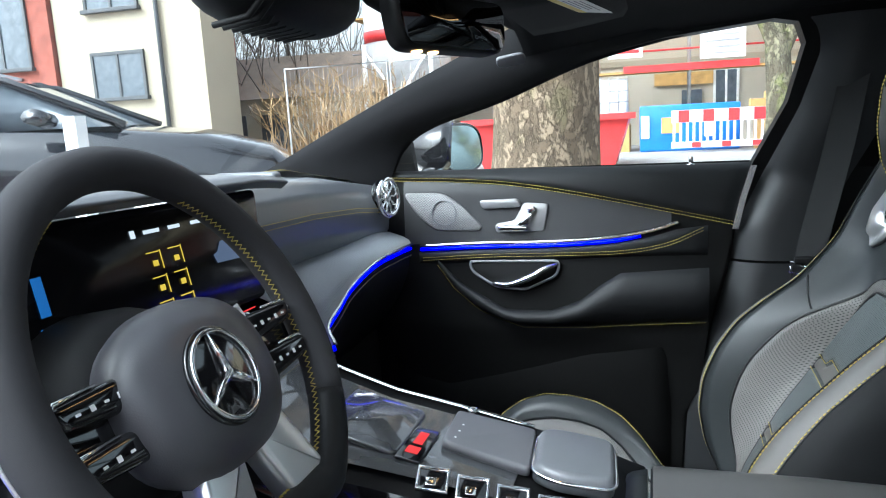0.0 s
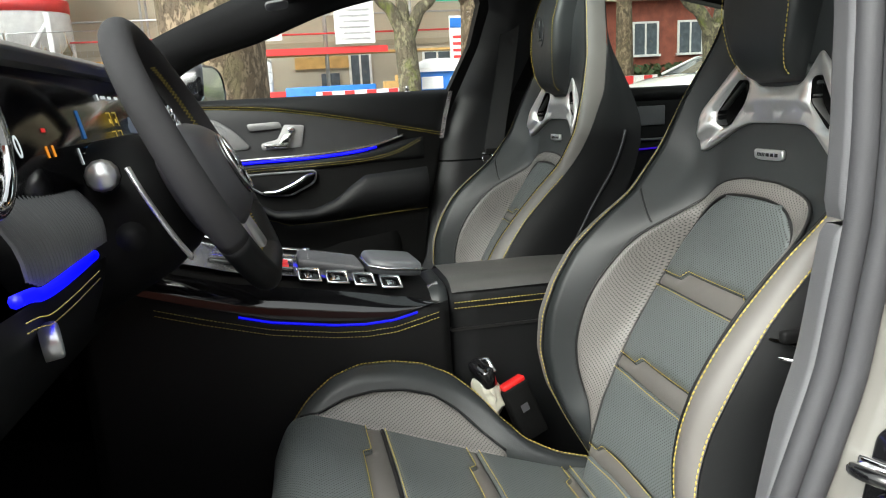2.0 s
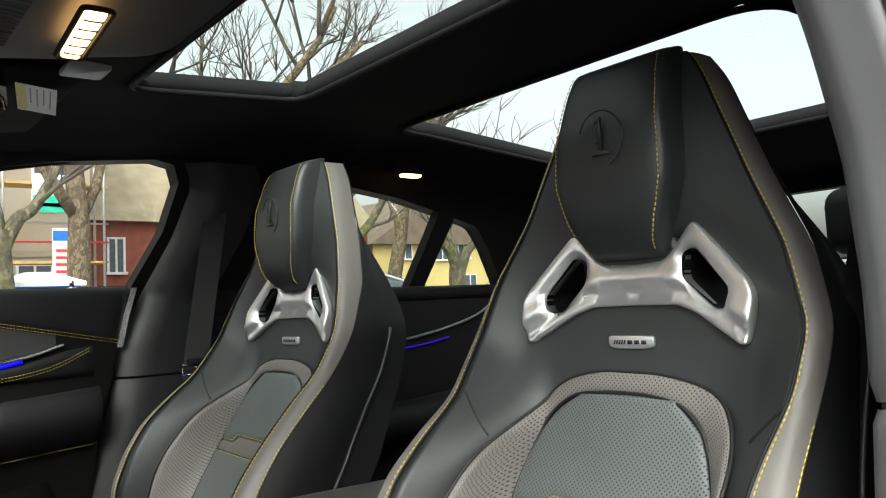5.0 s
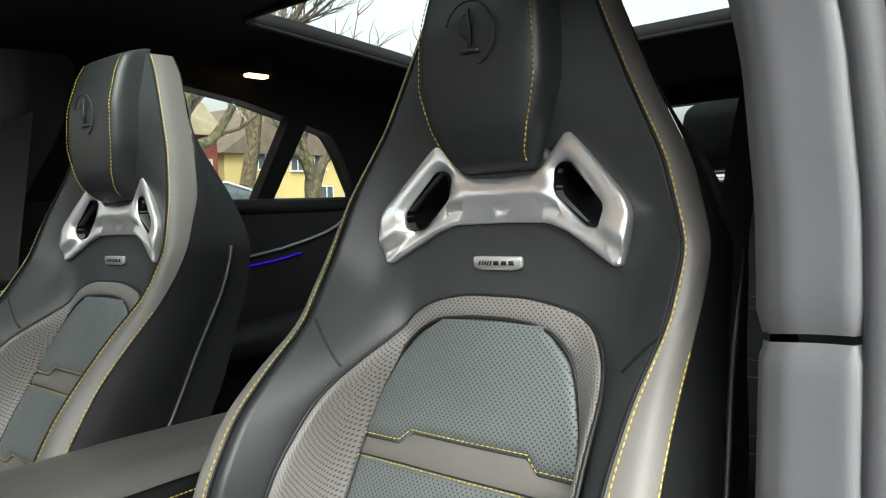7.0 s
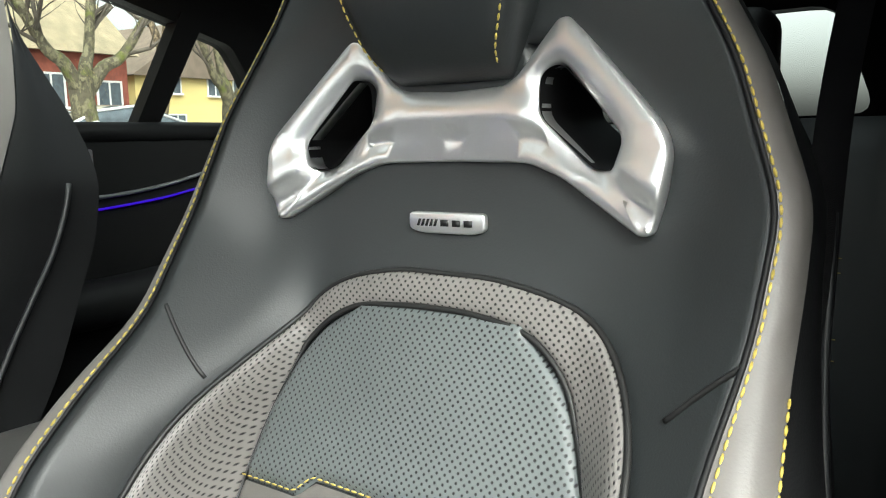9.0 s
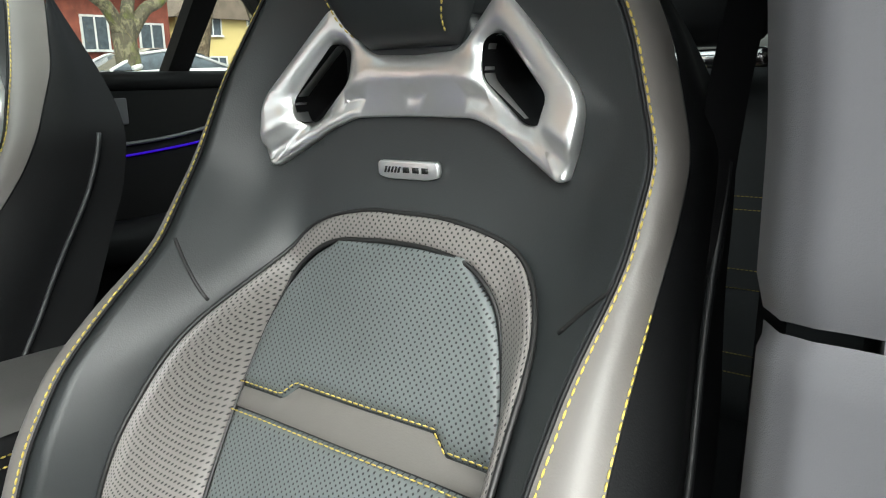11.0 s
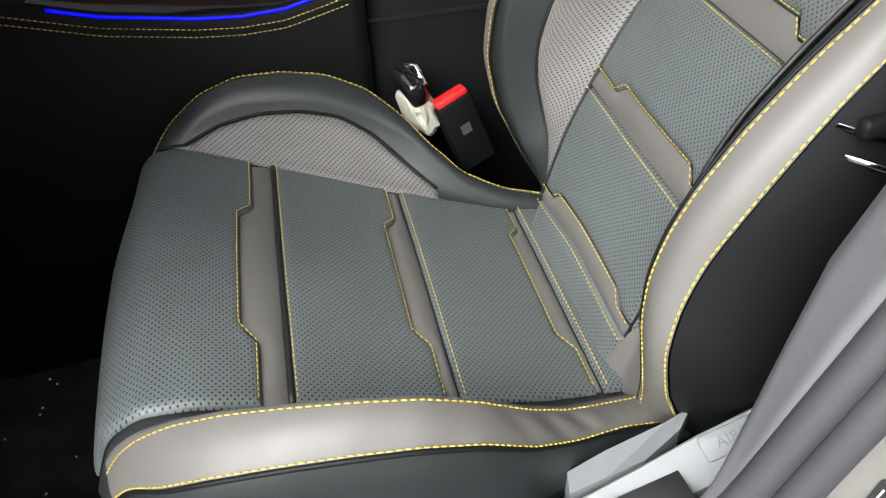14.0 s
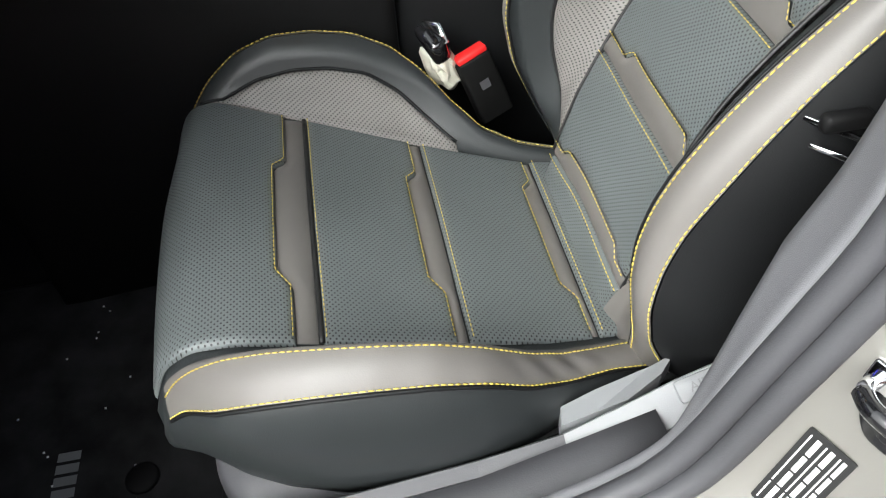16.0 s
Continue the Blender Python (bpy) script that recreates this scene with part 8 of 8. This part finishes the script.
tank = thing("water_tank", (17.5, 1.6, 0.5), "white caged water tank on a pallet", "water tank")
part("bladder", box(17.0, 18.0, 1.0, 2.2, 0.75, 1.75, 0.08, 3), M_WHITEP, tank)
for k in range(7):
    part("cage_bar", tube([(16.98, 1.0 + 0.2 * k, 0.7), (16.98, 1.0 + 0.2 * k, 1.8)], 0.012, 5), M_STEEL, tank)
for k in range(5):
    part("cage_bar", tube([(16.97, 0.98, 0.75 + 0.25 * k), (16.97, 2.22, 0.75 + 0.25 * k)], 0.012, 5), M_STEEL, tank)
part("pallet", box(16.9, 18.1, 0.95, 2.25, 0.08, 0.72, 0.02), M_TIMBER, tank, smooth=False)
cab = thing("site_cabinet", (17.0, -0.35, 0.1), "blue steel site cabinet with an orange plate", "cabinet")
part("body", box(16.7, 17.4, -1.4, 0.72, 0.1, 1.12, 0.03), M_BLUEP, cab)
part("plate", box(16.67, 16.72, -0.15, 0.25, 0.5, 0.85), M_TIMBER, cab, "orange plate with a white edge", smooth=False)
for y in (-0.75, 0.6):
    part("marker", box(16.67, 16.72, y - 0.09, y + 0.09, 0.4, 0.9), M_WHITEP, cab, "white striped marker", smooth=False)


def barrier(y):
    b = thing("road_barrier", (16.0, y, 0.08), "white plastic barrier with red reflective blocks", "barrier", "road barriers")
    part("top_rail", box(15.97, 16.03, y - 1.0, y + 1.0, 0.74, 1.0), M_WHITEP, b, smooth=False)
    for k in range(4):
        part("red_block", box(15.955, 15.972, y - 0.86 + 0.5 * k, y - 0.64 + 0.5 * k, 0.745, 0.995), M_REDP, b, "red reflective block", smooth=False)
    part("low_rail", box(15.97, 16.03, y - 1.0, y + 1.0, 0.2, 0.33), M_WHITEP, b, smooth=False)
    for k in range(3):
        part("red_block", box(15.955, 15.972, y - 0.8 + 0.6 * k, y - 0.62 + 0.6 * k, 0.21, 0.32), M_REDP, b, "red reflective block", smooth=False)
    for k in range(15):
        part("upright", box(15.98, 16.02, y - 0.97 + 0.135 * k, y - 0.92 + 0.135 * k, 0.33, 0.74), M_WHITEP, b, smooth=False)
    part("foot", box(15.7, 16.3, y - 0.95, y - 0.75, 0.0, 0.1, 0.02), M_RUBBER, b, smooth=False)


for y in (-0.95, -3.05, -5.15, -7.25):
    barrier(y)
wc = thing("site_lavatory", (15.0, -2.55, 0.08), "blue site lavatory cabin with a white roof", "lavatory cabin")
part("cabin", box(14.4, 15.6, -3.2, -1.9, 0.08, 1.35, 0.03), M_BLUEP, wc)
part("roof", loft([[Vector((15 + a * w, -2.55 + b * w * 1.05, z)) for a, b in ((-1, -1), (1, -1), (1, 1), (-1, 1))] for z, w in ((1.3, 0.68), (1.38, 0.68), (1.58, 0.2))]), M_WHITEP, wc, "white domed roof", smooth=False)
part("sign", box(14.37, 14.41, -2.55, -2.1, 0.95, 1.2), M_WHITEP, wc, "white plain sign", smooth=False)
part("sign", loft([[Vector((14.385 + d, -2.9 + 0.2 * math.cos(a), 1.12 + 0.12 * math.sin(a))) for a in np.linspace(0, 2 * math.pi, 17)[:-1]] for d in (0, 0.03)]), M_WHITEP, wc, "white oval mark")
part("timber_stack", merge(box(16.6, 17.0, -3.8, -1.6, 1.0, 1.16), box(16.6, 17.0, -3.6, -1.9, 1.16, 1.3), box(16.6, 17.0, -3.7, -3.5, 0.05, 1.0), box(16.6, 17.0, -1.9, -1.7, 0.05, 1.0)), M_TIMBER, None, "yellow timber boards stacked on trestles", smooth=False, category="timber")
skip = thing("red_skip", (13.0, 2.0, 0.08), "red steel skip beside the tree", "skip")
part("tub", loft([[Vector((13.0 + x * w, 2.1 + y * w, z)) for x, y in ((-0.7, -1.3), (0.7, -1.3), (0.7, 1.6), (-0.7, 1.6))] for z, w in ((0.15, 0.8), (1.0, 1.0))]), M_REDP, skip, smooth=False)
part("rim", box(12.2, 12.3, 0.7, 3.8, 0.95, 1.05), M_REDP, skip, smooth=False)
fence = thing("mesh_fence", (12.5, 5.1, 0.0), "galvanised mesh site fence", "fence")
for k in range(2):
    y = 3.0 + 2.15 * k
    part("panel_frame", tube([(12.5, y, 0.1), (12.5, y, 2.2), (12.5, y + 2.1, 2.2), (12.5, y + 2.1, 0.1)], 0.025, 6, closed=True), M_STEEL, fence)
    part("wires", merge(*[tube([(12.5, y + 0.1 * j, 0.1), (12.5, y + 0.1 * j, 2.2)], 0.0015, 3) for j in range(1, 21)]), M_STEEL, fence, kind="stuff")
post = thing("marker_post", (3.3, 4.05, 0.1), "red and white striped marker post", "marker post")
for k in range(5):
    part("band", box(3.25, 3.35, 4.0, 4.1, 0.1 + 0.24 * k, 0.34 + 0.24 * k), M_WHITEP if k % 2 == 0 else M_REDP, post, smooth=False)


def scrub(x, y, wx, wy, h, n, seed, mat_, label, kind="stuff"):
    rnd = random.Random(seed)
    tw = []
    for _ in range(n):
        p = Vector((x + rnd.uniform(-wx, wx), y + rnd.uniform(-wy, wy), 0.0))
        d = Vector((rnd.uniform(-0.3, 0.3), rnd.uniform(-0.3, 0.3), 1)).normalized()
        line = [p]
        for s in range(4):
            d = (d + Vector((rnd.uniform(-0.4, 0.4), rnd.uniform(-0.4, 0.4), 0.1))).normalized()
            line.append(line[-1] + d * h * rnd.uniform(0.15, 0.3))
        tw.append(tube(line, [0.03, 0.025, 0.02, 0.014, 0.008], 3))
        for _ in range(4):
            q = line[rnd.randrange(1, 5)]
            d2 = Vector((rnd.uniform(-1, 1), rnd.uniform(-1, 1), rnd.uniform(0.1, 1))).normalized()
            tw.append(tube([q, q + d2 * h * 0.12, q + d2 * h * 0.2 + Vector((0, 0, 0.05 * h))], [0.012, 0.008, 0.004], 3))
    return part("undergrowth", merge(*tw), mat_, None, label, category="undergrowth", kind=kind)


scrub(24, 19, 4, 9, 7.0, 420, 3, M_TWIG, "bare winter trees and scrub behind the garages")
scrub(16, 7.4, 1.2, 1.7, 2.2, 190, 5, M_EARTH, "brown withered scrub behind the fence")
hedge = random.Random(8)
leaves = []
for _ in range(1500):
    c = Vector((24.4 + hedge.uniform(-0.4, 0.4), -13 + hedge.uniform(-3.5, 3.5), hedge.uniform(0.0, 1.3)))
    a, b = Vector((hedge.uniform(-1, 1), hedge.uniform(-1, 1), hedge.uniform(-1, 1))) * 0.14, Vector((hedge.uniform(-1, 1), hedge.uniform(-1, 1), hedge.uniform(-1, 1))) * 0.14
    leaves.append(([c - a, c - b, c + a, c + b], [[0, 1, 2, 3]]))
part("hedge", merge(*leaves), M_HEDGE, None, "dark evergreen hedge before the brick house", category="hedge", kind="stuff", smooth=False)

tree(5.0, 1.24, 0.47, [(0.9, -0.6, 1.8), (-0.7, 0.9, 2.0), (0.3, 1.2, 2.2), (-0.5, -1.0, 1.9)], 7.5, "thick plane tree with flaking brown bark", M_BARK, 1)
tree(14.0, -1.75, 0.27, [(0.2, -1.1, 1.5), (-0.2, 1.0, 1.6), (0.3, 0.1, 1.9)], 6.2, "pollarded street tree with mossy limbs", M_MOSS, 2)
tree(14.0, -8.6, 0.30, [(0.2, -1.9, 1.7), (-0.2, 1.5, 1.8), (0.4, -0.6, 2.0)], 5.4, "pollarded street tree with spreading mossy limbs", M_MOSS, 3)
tree(15.0, -13.4, 0.30, [(0.2, -1.4, 1.9), (-0.2, 1.2, 1.8), (0.4, 0.2, 1.9)], 4.6, "pollarded street tree with forked mossy limbs", M_MOSS, 4)


def parked_car(m, paint, label, scale=1.0):
    """A parked saloon built from lofted body sections; x is forwards."""
    c = thing("parked_car", tuple(m.translation), label, "car", "parked cars")
    prof = [(-2.3, 0.45, 0.95), (-2.2, 0.35, 1.02), (-1.5, 0.25, 1.06), (-0.6, 0.22, 1.05), (0.4, 0.22, 1.03), (1.0, 0.22, 1.0), (1.7, 0.25, 0.92), (2.15, 0.3, 0.80), (2.33, 0.4, 0.66)]
    rings = []
    for x, lo, hi in prof:
        w = 0.92 - 0.16 * max(0, (abs(x) - 1.6) / 0.75) ** 2
        rings.append([m @ (Vector((x, y * w, lo + (hi - lo) * z)) * scale) for y, z in ((-0.95, 0.0), (-1.0, 0.35), (-0.99, 0.75), (-0.9, 0.95), (-0.6, 1.0), (0, 1.03), (0.6, 1.0), (0.9, 0.95), (0.99, 0.75), (1.0, 0.35), (0.95, 0.0))])
    body = part("body", loft(rings), paint, c)
    cab_ = []
    for x, t in ((-1.9, 1.03), (-1.2, 1.36), (-0.5, 1.46), (0.1, 1.44), (0.55, 1.3), (1.15, 1.0)):
        w = 0.78 - 0.12 * (t - 1.0) / 0.45
        cab_.append([m @ (Vector((x, y * w, z)) * scale) for y, z in ((-1.08, 1.0), (-0.92, 1.0 + (t - 1.0) * 0.85), (-0.7, t - 0.01), (0, t + 0.01), (0.7, t - 0.01), (0.92, 1.0 + (t - 1.0) * 0.85), (1.08, 1.0))])
    part("glasshouse", loft(cab_, closed=True), M_PANE, c, "dark glazing")
    part("roof_panel", loft([[m @ (Vector((x, y, z + 0.012)) * scale) for y, z in ((-0.55, t - 0.02), (0, t + 0.012), (0.55, t - 0.02))] for x, t in ((-1.25, 1.35), (-0.5, 1.465), (0.1, 1.445), (0.5, 1.33))], closed=False), paint, c)
    for sy in (-1, 1):
        part("pillar", tube([m @ (Vector((1.2, sy * 0.78, 1.0)) * scale), m @ (Vector((0.45, sy * 0.62, 1.33)) * scale), m @ (Vector((-0.5, sy * 0.6, 1.45)) * scale), m @ (Vector((-1.9, sy * 0.72, 1.03)) * scale)], 0.035 * scale, 6), paint, c)
        part("headlight", tube([m @ (Vector((2.05, sy * 0.74, 0.72)) * scale), m @ (Vector((2.22, sy * 0.55, 0.69)) * scale)], 0.075 * scale, 8, flat=0.7), M_CHROME, c, "bright headlight")
        part("wing_mirror", tube([m @ (Vector((0.75, sy * 0.9, 1.05)) * scale), m @ (Vector((0.72, sy * 1.08, 1.08)) * scale)], 0.075 * scale, 8, flat=0.7), paint, c)
        for wx in (-1.4, 1.4):
            p = m @ (Vector((wx, sy * 0.93, 0.33)) * scale)
            wh = part("wheel", disc(p - (m.to_3x3() @ Vector((0, sy * 0.2, 0))), m.to_3x3() @ Vector((0, sy, 0)), 0.33 * scale, 0.22, 28, 0.03), M_RUBBER, c)
            part("rim", disc(p + (m.to_3x3() @ Vector((0, sy * 0.015, 0))), m.to_3x3() @ Vector((0, sy, 0)), 0.22 * scale, 0.02, 10), M_STEEL, wh)
    return c


parked_car(pose(4.23, 5.9, 0.1, 0, 0, -62), M_CARBLK, "shiny black saloon parked ahead", 1.13)
parked_car(pose(14.5, -9.2, 0.0, 0, 0, 90), M_CARWHT, "white saloon parked beside the far kerb")
parked_car(pose(12.0, -13.5, 0.0, 0, 0, 90), material("silver_car_paint", (0.45, 0.46, 0.47), 0.25, 0.3, grain=20, bump=0.0, coat=0.7), "silver saloon parked beside the far kerb")


def bare_tree(x, y, h, seed):
    """A tall bare tree, branching again and again into fine twigs."""
    rnd = random.Random(seed)
    t = thing("bare_tree", (x, y, 0.0), "tall bare winter tree with fine branching twigs", "tree", "bare trees")
    wood, fine = [], []
    def grow(p, d, length, r, level):
        line, rs = [p], [r]
        for s in range(4):
            d = (d + Vector((rnd.uniform(-0.2, 0.2), rnd.uniform(-0.2, 0.2), rnd.uniform(-0.04, 0.1)))).normalized()
            line.append(line[-1] + d * length / 4)
            rs.append(r * (1 - 0.11 * (s + 1)))
        (wood if level < 2 else fine).append(tube(line, rs, 7 if level < 2 else 3))
        if level < 5:
            for _ in range(rnd.choice((3, 4)) if level else 5):
                q = line[rnd.randrange(2, 5)]
                d2 = (d + Vector((rnd.uniform(-1, 1), rnd.uniform(-1, 1), rnd.uniform(-0.35, 0.7))) * 0.85).normalized()
                grow(q, d2, length * rnd.uniform(0.5, 0.75), r * rnd.uniform(0.42, 0.6), level + 1)
    grow(Vector((x, y, 0)), Vector((0, 0, 1)), h * 0.42, 0.3, 0)
    part("trunk", merge(*wood), M_BARK, t)
    part("crown", merge(*fine), M_TWIG, t, "fine bare twigs", kind="stuff")


bare_tree(20.5, -9.5, 15.0, 11)
bare_tree(19.5, -14.5, 13.0, 12)
bare_tree(17.5, -4.0, 13.5, 14)
OUTSIDE = [o for o in scene.objects if o.parent is None and o not in inside_things]


# ---- the car leans a little with the camber of the street ----
for ob in inside_things:
    ob.matrix_basis = CAR @ ob.matrix_basis
